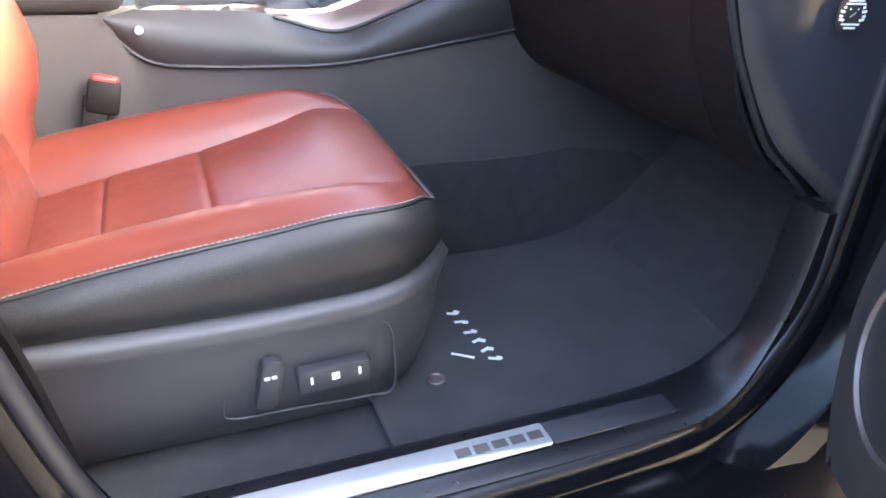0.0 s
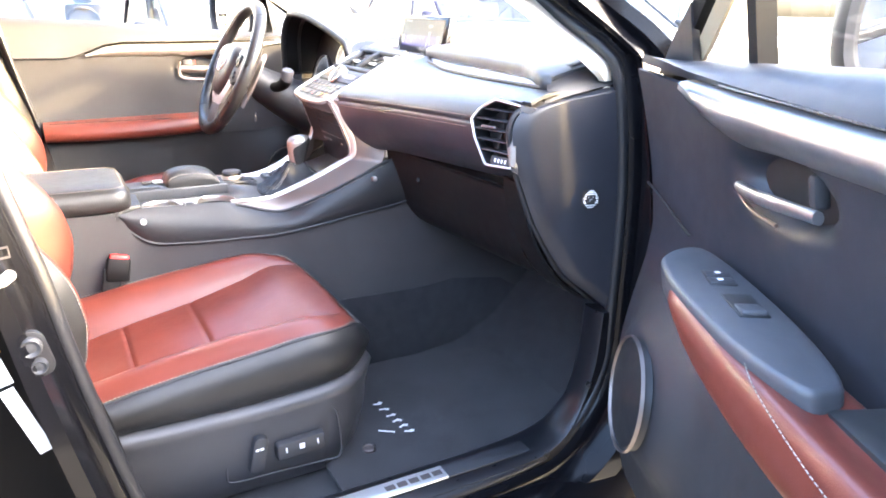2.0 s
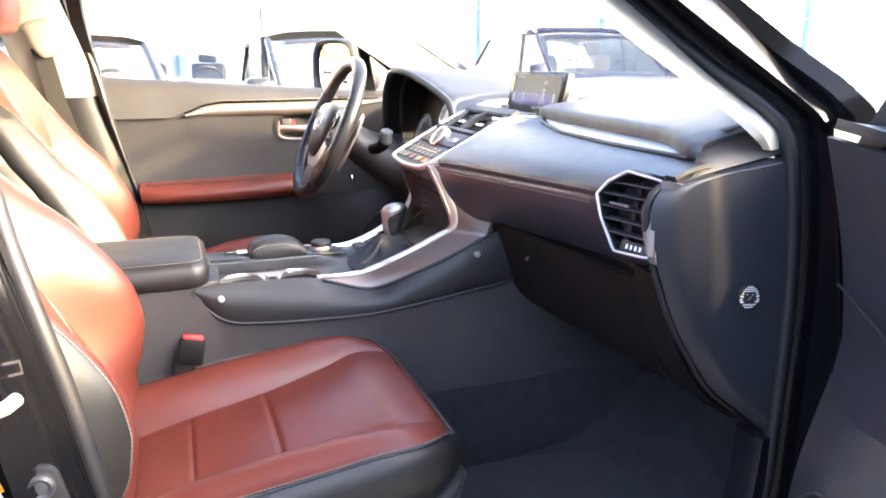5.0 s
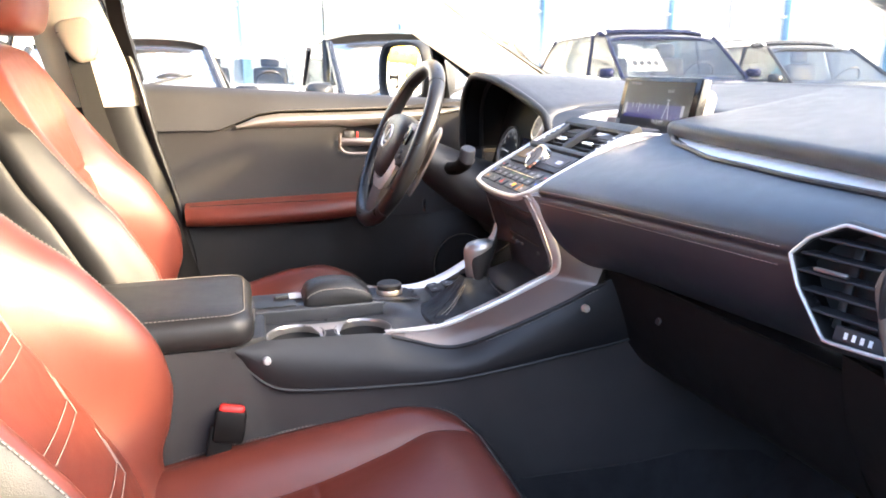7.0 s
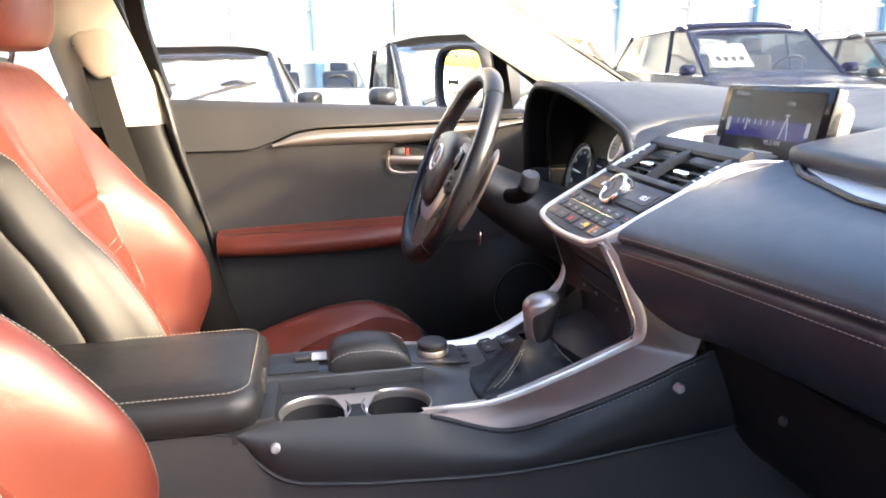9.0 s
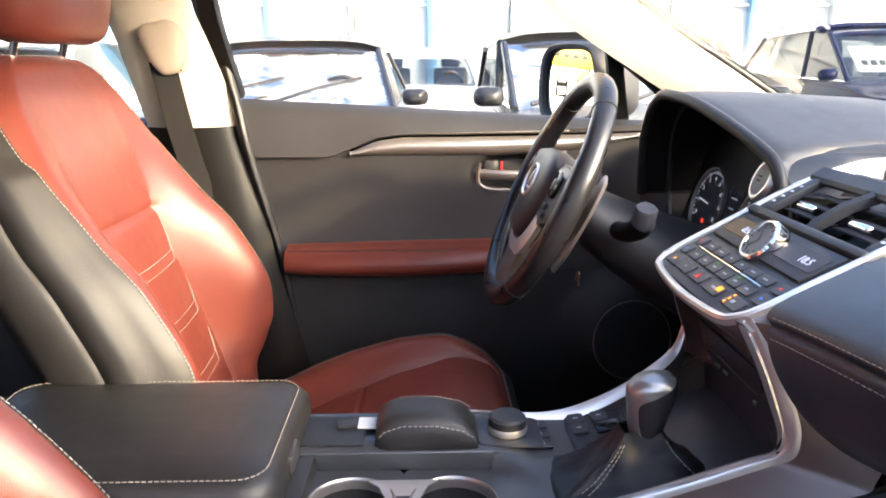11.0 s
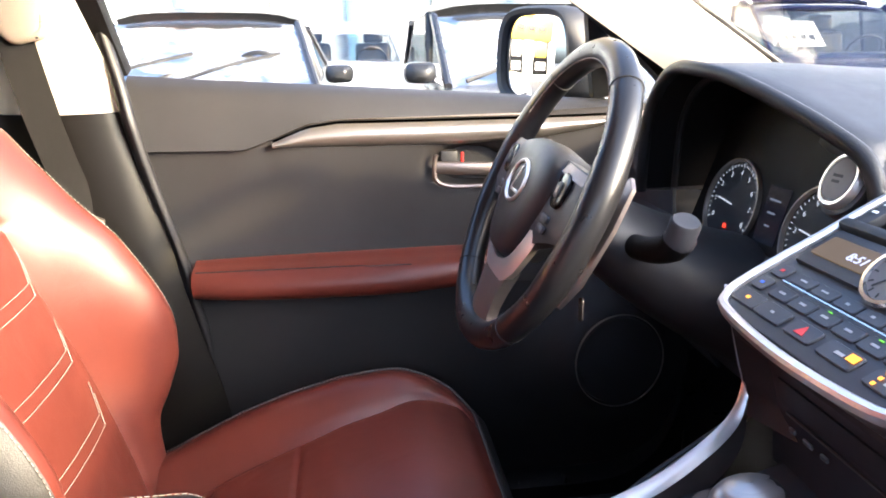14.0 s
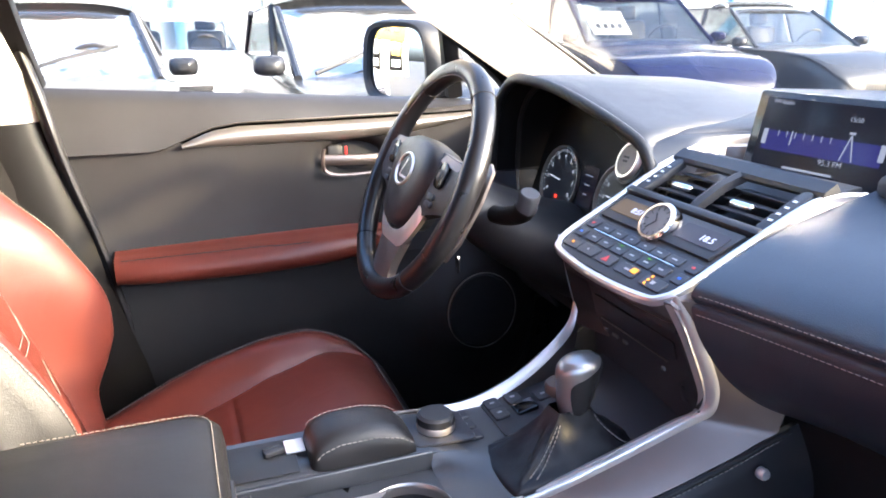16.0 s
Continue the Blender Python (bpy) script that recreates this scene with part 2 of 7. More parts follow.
def sweep(path, prof, up=(0, 0, 1), closed=False, cap=True, scale=None):
    """A 2D outline (side, up) carried along a path."""
    p = [Vector(q) for q in path]
    k = len(p)
    rows = []
    for i in range(k):
        a = p[(i - 1) % k] if closed or i else p[0]
        b = p[(i + 1) % k] if closed or i < k - 1 else p[-1]
        t = (b - a).normalized()
        s = t.cross(Vector(up)).normalized()
        w = s.cross(t).normalized()
        f = scale[i] if scale is not None else 1.0
        rows.append([p[i] + s * (x * f) + w * (y * f) for x, y in prof])
    return sheet(rows, closed_u=closed, closed_v=True, cap=cap and not closed)


def circle(r, n=12, ry=None):
    return [(r * math.cos(2 * math.pi * i / n), (ry or r) * math.sin(2 * math.pi * i / n)) for i in range(n)]


def tube(path, r, n=8, closed=False, up=(0, 0, 1), scale=None):
    return sweep(path, circle(r, n), up, closed, True, scale)


def box(sx, sy, sz, m=None, bevel=0.003, seg=2, bm=None):
    b2 = bmesh.new()
    bmesh.ops.create_cube(b2, size=1.0, matrix=Matrix.Diagonal((sx, sy, sz, 1)))
    if bevel:
        bmesh.ops.bevel(b2, geom=b2.edges[:], offset=min(bevel, 0.45 * min(sx, sy, sz)), segments=seg, profile=0.5, affect="EDGES")
    if m is not None:
        bmesh.ops.transform(b2, matrix=m, verts=b2.verts)
    return join(bm, b2)


def join(bm, other):
    """Adds a bmesh to another one."""
    if bm is None:
        return other
    me = bpy.data.meshes.new("tmp")
    other.to_mesh(me)
    other.free()
    bm.from_mesh(me)
    bpy.data.meshes.remove(me)
    return bm


def prism(poly, h, m=None, bevel=0.0, seg=2, bm=None):
    """A flat outline (x, y) raised by h along z."""
    b2 = bmesh.new()
    f = b2.faces.new([b2.verts.new((x, y, 0)) for x, y in poly])
    top = bmesh.ops.extrude_face_region(b2, geom=[f])
    bmesh.ops.translate(b2, vec=(0, 0, h), verts=[v for v in top["geom"] if isinstance(v, bmesh.types.BMVert)])
    bmesh.ops.recalc_face_normals(b2, faces=b2.faces)
    if bevel:
        flat = [e for e in b2.edges if all(abs(v.co.z - h) < 1e-6 for v in e.verts)]
        bmesh.ops.bevel(b2, geom=flat, offset=bevel, segments=seg, profile=0.5, affect="EDGES")
    if m is not None:
        bmesh.ops.transform(b2, matrix=m, verts=b2.verts)
    return join(bm, b2)


def lathe(prof, m=None, n=32, bm=None, cap=True):
    """A profile (radius, height) turned round z."""
    b2 = sheet([[(r * math.cos(2 * math.pi * i / n), r * math.sin(2 * math.pi * i / n), z) for i in range(n)] for r, z in prof], closed_v=True, cap=cap)
    if m is not None:
        bmesh.ops.transform(b2, matrix=m, verts=b2.verts)
    return join(bm, b2)


def rounded(w, h, r, n=5):
    """A rounded rectangle about the origin."""
    pts = []
    for cx, cy, a in ((w / 2 - r, h / 2 - r, 0), (-w / 2 + r, h / 2 - r, 90), (-w / 2 + r, -h / 2 + r, 180), (w / 2 - r, -h / 2 + r, 270)):
        for i in range(n):
            t = radians(a + 90 * i / (n - 1))
            pts.append((cx + r * math.cos(t), cy + r * math.sin(t)))
    return pts


def axes(at, x, z):
    """A pose with its local x and z turned to the given ways."""
    x, z = Vector(x).normalized(), Vector(z).normalized()
    y = z.cross(x).normalized()
    x = y.cross(z)
    m = Matrix((x, y, z)).transposed().to_4x4()
    m.translation = at
    return m


def along(path, step):
    """Points and tangents at even steps of a path."""
    p = [Vector(q) for q in path]
    out, left = [], 0.0
    for a, b in zip(p, p[1:]):
        d = (b - a).length
        if d < 1e-9:
            continue
        while left < d:
            out.append((a.lerp(b, left / d), (b - a) / d))
            left += step
        left -= d
    return out


def stitches(path, parent, step=0.0062, size=0.0040, r=0.00075, mat=None, name="stitching", up=(0, 0, 1)):
    """A row of short threads along a path."""
    vs, fs = [], []
    for p, t in along(path, step):
        s = t.cross(Vector(up))
        s = s.normalized() if s.length > 1e-6 else Vector((0, 1, 0))
        w = s.cross(t)
        k = len(vs)
        for e in (-0.5, 0.5):
            c = p + t * (size * e)
            vs += [c + s * r, c + w * r, c - s * r, c - w * r]
        fs += [(k, k + 1, k + 5, k + 4), (k + 1, k + 2, k + 6, k + 5), (k + 2, k + 3, k + 7, k + 6), (k + 3, k, k + 4, k + 7), (k, k + 3, k + 2, k + 1), (k + 4, k + 5, k + 6, k + 7)]
    me = bpy.data.meshes.new(name)
    me.from_pydata(vs, [], fs)
    me.materials.append(mat or THREAD)
    ob = new(name, me)
    ob.parent = parent
    if parent.type == "EMPTY":
        ob.matrix_parent_inverse = Matrix.Translation(parent.location).inverted()
    return tagged(ob, kind="stuff")


def lerp(v, xs, ys):
    return float(np.interp(v, xs, ys))


def smooth(v, xs, ys):
    """Like lerp, but with rounded corners."""
    if v <= xs[0]:
        return ys[0]
    if v >= xs[-1]:
        return ys[-1]
    i = max(k for k in range(len(xs) - 1) if xs[k] <= v)
    d = [(ys[k + 1] - ys[k]) / (xs[k + 1] - xs[k]) for k in range(len(xs) - 1)]
    m = [d[0]] + [0.0 if d[k - 1] * d[k] <= 0 else 2 * d[k - 1] * d[k] / (d[k - 1] + d[k]) for k in range(1, len(d))] + [d[-1]]
    h = xs[i + 1] - xs[i]
    t = (v - xs[i]) / h
    return (1 + 2 * t) * (1 - t) ** 2 * ys[i] + t * (1 - t) ** 2 * h * m[i] + t * t * (3 - 2 * t) * ys[i + 1] + t * t * (t - 1) * h * m[i + 1]


def writing(body, m, size, mat, parent, name="lettering", thick=0.0004):
    """Words as flat letters."""
    cu = bpy.data.curves.new(name, "FONT")
    cu.body, cu.size, cu.align_x, cu.align_y, cu.extrude = body, size, "CENTER", "CENTER", thick
    tmp = bpy.data.objects.new(name, cu)
    scene.collection.objects.link(tmp)
    me = bpy.data.meshes.new_from_object(tmp.evaluated_get(bpy.context.evaluated_depsgraph_get()))
    bpy.data.objects.remove(tmp)
    me.transform(m)
    me.materials.clear()
    me.materials.append(mat)
    ob = new(name, me)
    ob.parent = parent
    if parent.type == "EMPTY":
        ob.matrix_parent_inverse = Matrix.Translation(parent.location).inverted()
    return ob


def mirrored(pts):
    return [(x, -y, z) for x, y, z in pts]


def ribbon(a, b, n=40, m=6, bulge=(0, 0, 0), thick=0.006):
    """A strip between two edge lines, bulged in its middle."""
    a, b = catmull(a, n), catmull(b, n)
    rows = []
    for i in range(n):
        rows.append([tuple(a[i] * (1 - f) + b[i] * f + np.array(bulge) * (4 * f * (1 - f))) for f in np.linspace(0, 1, m)])
    return sheet(rows, thick=thick)


# ---- the yard ----
ASPHALT = material("pale_paving", (0.10, 0.099, 0.097), 0.85, vary=0.2, scale=1.5, grain=0.5, grain_scale=60)
PLASTER = material("white_plaster", (0.80, 0.80, 0.78), 0.8, vary=0.05, scale=1.0)
BLUE = material("blue_steel", (0.13, 0.31, 0.52), 0.4, vary=0.08, scale=2)
YELLOW = material("yellow_sign", (0.85, 0.52, 0.02), 0.5, vary=0.05, scale=2)
SHOWGLASS = material("showroom_glass", (0.66, 0.70, 0.72), 0.10, vary=0.05, scale=0.6)

bm = bmesh.new()
bmesh.ops.create_grid(bm, x_segments=8, y_segments=8, size=400)
ground = part("ground", bm, ASPHALT, label="pale grey paved dealer yard", kind="structure")
tagged(ground, category="ground")


def showroom(y):
    b = thing("showroom", (0, y, 0), "white showroom hall with tall glazing between blue steel posts", "building")
    part("wall", box(70, 0.4, 1.0, pose(0, y + 0.3, 7.5), 0.02), PLASTER, b)
    part("plinth", box(70, 0.4, 0.4, pose(0, y + 0.3, 0.2), 0.02), PLASTER, b)
    part("roof", box(72, 14, 0.4, pose(0, y + 6, 8.2), 0.03), PLASTER, b)
    part("rear_wall", box(70, 0.3, 8, pose(0, y + 9, 4), 0.02), PLASTER, b)
    for i in range(24):
        x = -22.7 + i * 1.915
        big = i % 2 == 0
        p = part("post", box(0.22 if big else 0.09, 0.25, 7.0, pose(x, y, 3.5), 0.015), BLUE if big else PLASTER, b)
        if i < 23:
            part("pane", box(1.75, 0.02, 6.6, pose(x + 0.96, y + 0.1, 3.7), 0.004), SHOWGLASS, b)
        for z in (2.6,):
            part("rail", box(1.72, 0.06, 0.06, pose(x + 0.96, y, z), 0.01), PLASTER, b)
    return b


showroom(17.0)

# unseen wall behind the camera's side of the yard, added to block low skylight
block_wall = part("skylight_block", box(13.0, 0.25, 1.9, pose(-5.4, -3.7, 0.95), 0.02), material("grey_render", (0.22, 0.22, 0.22), 0.85, vary=0.12, scale=1.5), label="plain grey wall added to block low skylight", kind="structure")
tagged(block_wall, category="wall")


def sign_shop(m):
    b = thing("shop", (0, 0, 0), "white shop front under a wide yellow sign", "building")
    def add(name, sx, sy, sz, x, y, z, mat, label=""):
        part(name, box(sx, sy, sz, pose(x, y, z), 0.02), mat, b, label)
    add("wall", 0.4, 9.0, 4.2, 0, 0, 2.1, PLASTER)
    add("fascia", 0.2, 8.0, 1.3, 0.35, 0, 3.1, YELLOW, "yellow fascia sign with dark bars")
    add("fascia", 0.2, 3.4, 0.6, 0.35, 0, 4.0, YELLOW, "yellow crest over the fascia")
    for y in (-2.8, -1.6, -0.3, 1.1, 2.5):
        add("sign_bar", 0.05, 0.8, 0.32, 0.48, y, 3.15, DARK)
    for y in (-2.9, 0.0, 2.7):
        add("window", 0.1, 1.7, 2.3, 0.25, y, 1.5, GLOSSY)
        add("poster", 0.05, 1.1, 0.9, 0.33, y, 1.9, YELLOW if y else PAPER)
        add("poster", 0.05, 1.1, 0.5, 0.33, y, 0.9, PAPER)
    b.matrix_basis = m
    for o in b.children:
        o.matrix_parent_inverse = Matrix()
    return b


sign_shop(pose(-15.5, 11.0, 0, 0, 0, -32))


# ---- parked cars ----
CARGLASS = glass("car_glass", (0.46, 0.48, 0.48), 0.02, 1.0, 0.12)
SCREENGLASS = glass("car_screen_glass", (0.74, 0.76, 0.76), 0.02, 1.0, 0.06)
# windscreen glass whitened in colour to look like glare
GLARE = glass("sky_glare_glass", (0.62, 0.66, 0.66), 0.02, 1.0, 0.55, 0.42)
def parked_car(paint, length=4.5, width=1.82, height=1.62, belt=1.0, label="", suv=True, rails=True, sheet_paper=False, glare=False, taper=0.70):
    c = thing("parked_car", (0, 0, 0), label, "car", "cars parked in the yard")
    L, W = length / 2, width / 2
    hood = 0.98 if suv else 0.86
    # lower body: rings along the length
    rings = []
    for x, hw, top, low in ((L, 0.62, 0.62, 0.32), (L - 0.06, 0.80, 0.74, 0.22), (L - 0.35, 0.95, hood - 0.06, 0.20), (L - 0.8, 0.99, hood, 0.2), (L - 1.25, 1.0, belt, 0.2), (0, 1.0, belt + 0.02, 0.2), (-L + 0.9, 1.0, belt + 0.05, 0.2),
                            (-L + 0.25, 0.97, belt + 0.05, 0.22), (-L + 0.05, 0.88, belt, 0.3), (-L, 0.8, belt - 0.1, 0.4)):
        w = W * hw
        mid = (low + top) / 2
        rings.append([(x, -w * 0.86, top), (x, -w * 0.96, top - 0.06), (x, -w, mid + 0.1), (x, -w, mid - 0.1), (x, -w * 0.95, low), (x, w * 0.95, low), (x, w, mid - 0.1), (x, w, mid + 0.1), (x, w * 0.96, top - 0.06), (x, w * 0.86, top), (x, 0, top + 0.03)])
    body = part("body", loft(rings, 36, 44), paint, c, sharp=50)
    # cabin
    xa, xb, xc, xd = L - 1.25, L - 1.95, -L + 0.75, -L + 0.2
    wr = W * taper
    roof_rows = []
    for x, z in ((xb + 0.05, height - 0.075), (xb - 0.02, height - 0.045), (xb - 0.35, height), (0, height + 0.01), (xc + 0.3, height - 0.01), (xc, height - 0.06)):
        roof_rows.append([(x, y * (1.0 if x < xb else 0.97), z - 0.045 * (y / wr) ** 4) for y in np.linspace(-wr, wr, 11)])
    part("roof", sheet(catmull(roof_rows, 16), thick=0.04), paint, c)
    pane = CARGLASS

    def quad(name, p, inset=0.04):
        p = [Vector(q) for q in p]
        mid = sum(p, Vector()) / 4
        p = [q.lerp(mid, inset) for q in p]
        rows = [[p[0].lerp(p[1], f), p[3].lerp(p[2], f)] for f in np.linspace(0, 1, 6)]
        o = part(name, sheet(rows, thick=0.006), pane, c)
        o.visible_shadow = False
        return o
    wb = W * 0.86
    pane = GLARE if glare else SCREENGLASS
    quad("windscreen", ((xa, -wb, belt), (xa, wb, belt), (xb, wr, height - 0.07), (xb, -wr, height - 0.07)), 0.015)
    quad("rear_window", ((xd, wb, belt + 0.05), (xd, -wb, belt + 0.05), (xc, -wr, height - 0.1), (xc, wr, height - 0.1)))
    pane = CARGLASS
    for s in (-1, 1):
        b0, t0 = (xa, s * wb, belt), (xb, s * wr, height - 0.07)
        m0, m1 = (-0.05, s * wb, belt + 0.02), (-0.12, s * wr, height - 0.04)
        e0, e1 = (xd, s * wb, belt + 0.05), (xc, s * wr, height - 0.07)
        quad("side_window", (b0, m0, m1, t0), 0.06)
        quad("side_window", (m0, e0, e1, m1), 0.06)
        for a, b in ((b0, t0), (m0, m1), (e0, e1)):
            part("pillar", tube([a, tuple((np.array(a) + np.array(b)) / 2), b], 0.026, 8, up=(0, 1, 0)), paint, c)
        part("window_trim", tube(catmull([b0, (0, s * (wb + 0.01), belt + 0.02), e0], 12), 0.012, 6), CHROME, c)
        if rails:
            part("roof_rail", tube(catmull([(xb - 0.1, s * wr * 0.96, height - 0.02), (xb - 0.3, s * wr * 0.97, height + 0.05), (0, s * wr * 0.97, height + 0.06), (xc + 0.2, s * wr * 0.97, height + 0.04), (xc, s * wr * 0.96, height - 0.02)], 16), 0.018, 8), BRUSHED, c)
        mr = part("side_mirror", loft([[(xa - 0.18 + dx, s * (W + 0.02 + oy), belt + 0.07 + dz) for oy, dz in rounded(r * 2.1, r * 1.35, r * 0.5, 4)] for dx, r in ((0.0, 0.075), (0.03, 0.085), (0.09, 0.075), (0.13, 0.03))], 10), paint, c)
        part("head_lamp", loft([[(L - 0.30 + dx, s * W * 0.72 + oy, 0.74 + dz) for oy, dz in circle(r, 14, r * 0.45)] for dx, r in ((0, 0.2), (0.08, 0.19), (0.14, 0.1))], 8), LENS, c)
        for wx in (L - 0.85, -L + 0.85):
            m = pose(wx, s * (W - 0.10), 0.34, 90)
            ty = part("tyre", lathe([(0.22, -0.1), (0.30, -0.105), (0.335, -0.08), (0.34, 0), (0.335, 0.08), (0.30, 0.105), (0.22, 0.1)], m, 32), RUBBER, c)
            part("rim", lathe([(0.02, -0.11), (0.05, -0.11), (0.06, -0.1), (0.19, -0.09), (0.22, -0.1), (0.22, 0.1), (0.19, 0.09), (0.06, 0.1), (0.02, 0.11)], m, 24), BRUSHED, ty)
    for y0, y1 in ((-0.10, 0.52), (-0.62, -0.02)) if glare else ():
        a, b = np.array((xa + 0.02, y0, belt + 0.03)), np.array((xa + (xb - xa) * 0.42 + 0.03, y1, belt + (height - 0.07 - belt) * 0.42 + 0.035))
        part("wiper", tube([tuple(a), tuple(a + (b - a) * 0.5 + np.array((0.02, 0, 0.015))), tuple(b)], 0.013, 6, up=(0, 1, 0)), DARK, c)
    part("steering_wheel", tube([(xa - 0.42 + 0.10 * math.sin(t), 0.38 + 0.18 * math.cos(t), belt + 0.05 + 0.15 * math.sin(t)) for t in np.linspace(0, 2 * math.pi, 24, endpoint=False)], 0.016, 6, True, up=(1, 0, 0.5)), DARK, c)
    part("grille", box(0.04, W * 0.9, 0.2, pose(L - 0.02, 0, 0.58), 0.02), DARK, c)
    for y in (-0.4, 0.4):
        part("seat", box(0.16, 0.48, 0.6, pose(-0.25, y, belt - 0.05, 0, -12), 0.06, 3), BLACK, c)
        part("head_rest", box(0.1, 0.26, 0.18, pose(-0.34, y, belt + 0.34, 0, -12), 0.04, 3), BLACK, c)
    part("dashboard", box(0.4, W * 1.6, 0.2, pose(xa - 0.3, 0, belt - 0.06), 0.05), DARK, c)
    if sheet_paper:
        m = axes(((xa + xb) / 2 - 0.06, -0.34, (belt + height) / 2 - 0.06), (0, 1, 0), (-(height - belt), 0, -(xa - xb)))
        s = part("price_sheet", prism(rounded(0.46, 0.40, 0.01), 0.003, m), PAPER, c, "white price sheet with dark bars")
        for k in (-0.14, -0.05, 0.04, 0.13):
            part("bar", box(0.06, 0.08, 0.002, m @ pose(k, 0.06, -0.002), 0), DARK, s)
    return c


LACQUER = material("black_lacquer", (0.026, 0.027, 0.030), 0.24, vary=0.08, spec=0.35)
NAVY = material("navy_paint", (0.005, 0.007, 0.034), 0.17, vary=0.08, spec=0.14)
WHITEPAINT = material("white_paint", (0.75, 0.76, 0.78), 0.15, vary=0.04, coat=1.0)

def park(paint, x, y, turn, label, **kw):
    c = parked_car(paint, label=label, **kw)
    c.matrix_basis = pose(x, y, 0, 0, 0, turn)
    return c


park(NAVY, 5.07, 7.20, -95, "dark blue estate car with silver roof rails and a price sheet", length=4.5, width=1.82, height=1.62, belt=1.06, sheet_paper=True, taper=0.78)
park(LACQUER, 7.35, 7.3, -92, "black estate car with silver roof rails", length=4.6, width=1.84, height=1.50, belt=0.99)
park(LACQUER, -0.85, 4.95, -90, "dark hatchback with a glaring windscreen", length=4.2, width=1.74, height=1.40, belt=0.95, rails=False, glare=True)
park(WHITEPAINT, 0.05, 9.3, -92, "white hatchback with a dark windscreen", length=4.2, width=1.78, height=1.42, belt=0.95, rails=False)
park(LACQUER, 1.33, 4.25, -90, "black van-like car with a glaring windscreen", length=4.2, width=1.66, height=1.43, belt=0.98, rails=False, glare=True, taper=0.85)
park(WHITEPAINT, 2.15, 9.0, -90, "white saloon with blue door mirrors", length=4.3, width=1.80, height=1.44, belt=0.96, rails=False)
park(WHITEPAINT, -3.25, 5.3, -88, "white saloon beyond the rear window", length=4.4, width=1.82, height=1.48, belt=0.98, rails=False)

# ---- this car: shell ----
car = thing("black_car", (0, 0, 0.2), "black car body with its front passenger door open", "car")
OPEN = [(0.514, -0.63, 1.28), (0.606, -0.68, 1.202), (0.668, -0.735, 1.143), (0.695, -0.755, 1.089), (0.72, -0.76, 0.902), (0.723, -0.76, 0.667), (0.718, -0.76, 0.554), (0.679, -0.765, 0.468), (0.60, -0.775, 0.405),
        (0.48, -0.785, 0.388), (0.2, -0.79, 0.385), (0.0, -0.785, 0.39), (-0.08, -0.77, 0.43), (-0.121, -0.75, 0.488), (-0.152, -0.74, 0.597), (-0.187, -0.735, 0.763), (-0.207, -0.73, 0.877), (-0.24, -0.715, 1.022),
        (-0.262, -0.695, 1.143), (-0.30, -0.65, 1.30), (-0.31, -0.60, 1.43), (-0.24, -0.575, 1.49), (0.0, -0.57, 1.51), (0.2, -0.575, 1.47), (0.36, -0.60, 1.39)]
ring = catmull(OPEN, 120, True)
mid = np.array([0.2, 0, 0.93])


def grown(f, dy):
    r = mid + (ring - mid) * f
    r[:, 1] = ring[:, 1] + dy
    return r


for s in (-1, 1):
    flip = np.array([1, -s, 1])
    base_ring = ring.copy()
    if s > 0:
        ring[:, 1] -= np.clip(0.40 * (ring[:, 2] - 1.10), 0.0, 0.065)
    part("door_seal", tube([tuple(p * flip) for p in grown(1.0, 0)], 0.011, 10, True, up=(0, 1, 0)), RUBBER, car)
    part("aperture_frame", sheet([[tuple(q * flip) for q in grown(f, d)] for f, d in ((0.99, 0.02), (1.012, -0.012), (1.03, -0.02), (1.045, -0.022), (1.055, -0.05), (1.075, -0.075), (1.12, -0.085))], closed_v=True), PAINT, car)
    ring[:] = base_ring
# outer sill under the open door
part("rocker_panel", sweep([(-0.9, -0.86, 0.28), (0.85, -0.86, 0.28)], [(-0.06, -0.1), (0.05, -0.1), (0.06, 0.0), (0.045, 0.06), (0.0, 0.082), (-0.06, 0.088)]), PAINT, car)
part("rocker_panel", sweep([(-0.9, 0.86, 0.28), (0.85, 0.86, 0.28)], [(-0.05, -0.1), (0.06, -0.1), (0.06, 0.088), (0.0, 0.082), (-0.045, 0.06), (-0.06, 0.0)]), PAINT, car)
for s in (-1, 1):
    part("sill_beam", box(1.75, 0.09, 0.19, pose(-0.02, s * 0.785, 0.262), 0.01), PAINT, car)
    part("hinge_pillar", box(0.22, 0.09, 0.80, pose(0.87, s * 0.79, 0.62), 0.02), PAINT, car)
# rear part of the sides, bonnet, wings, roof
for s in (-1, 1):
    rows = []
    for z, y in ((0.25, 0.86), (0.5, 0.90), (0.8, 0.915), (1.02, 0.88), (1.12, 0.83)):
        rows.append([(x, s * (y - 0.02 * max(0, -x - 0.7)), z) for x in np.linspace(-1.9, -0.36, 12)])
    part("rear_side", sheet(rows, thick=0.03), PAINT, car)
    rows = []
    for z, y in ((0.24, 0.86), (0.42, 0.90), (0.60, 0.915), (0.78, 0.92), (0.92, 0.90), (0.99, 0.84), (1.02, 0.76)):
        rows.append([(x, s * (y - 0.03 * max(0, x - 1.0) ** 2), z - 0.06 * max(0, x - 0.8)) for x in np.linspace(0.80, 2.1, 12)])
    part("wing", sheet(rows, thick=0.02), PAINT, car)
rows = []
for x, z in ((1.02, 1.03), (1.3, 0.985), (1.7, 0.92), (2.05, 0.83), (2.15, 0.72)):
    rows.append([(x, y, z - 0.05 * (y / 0.77) ** 4) for y in np.linspace(-0.77, 0.77, 15)])
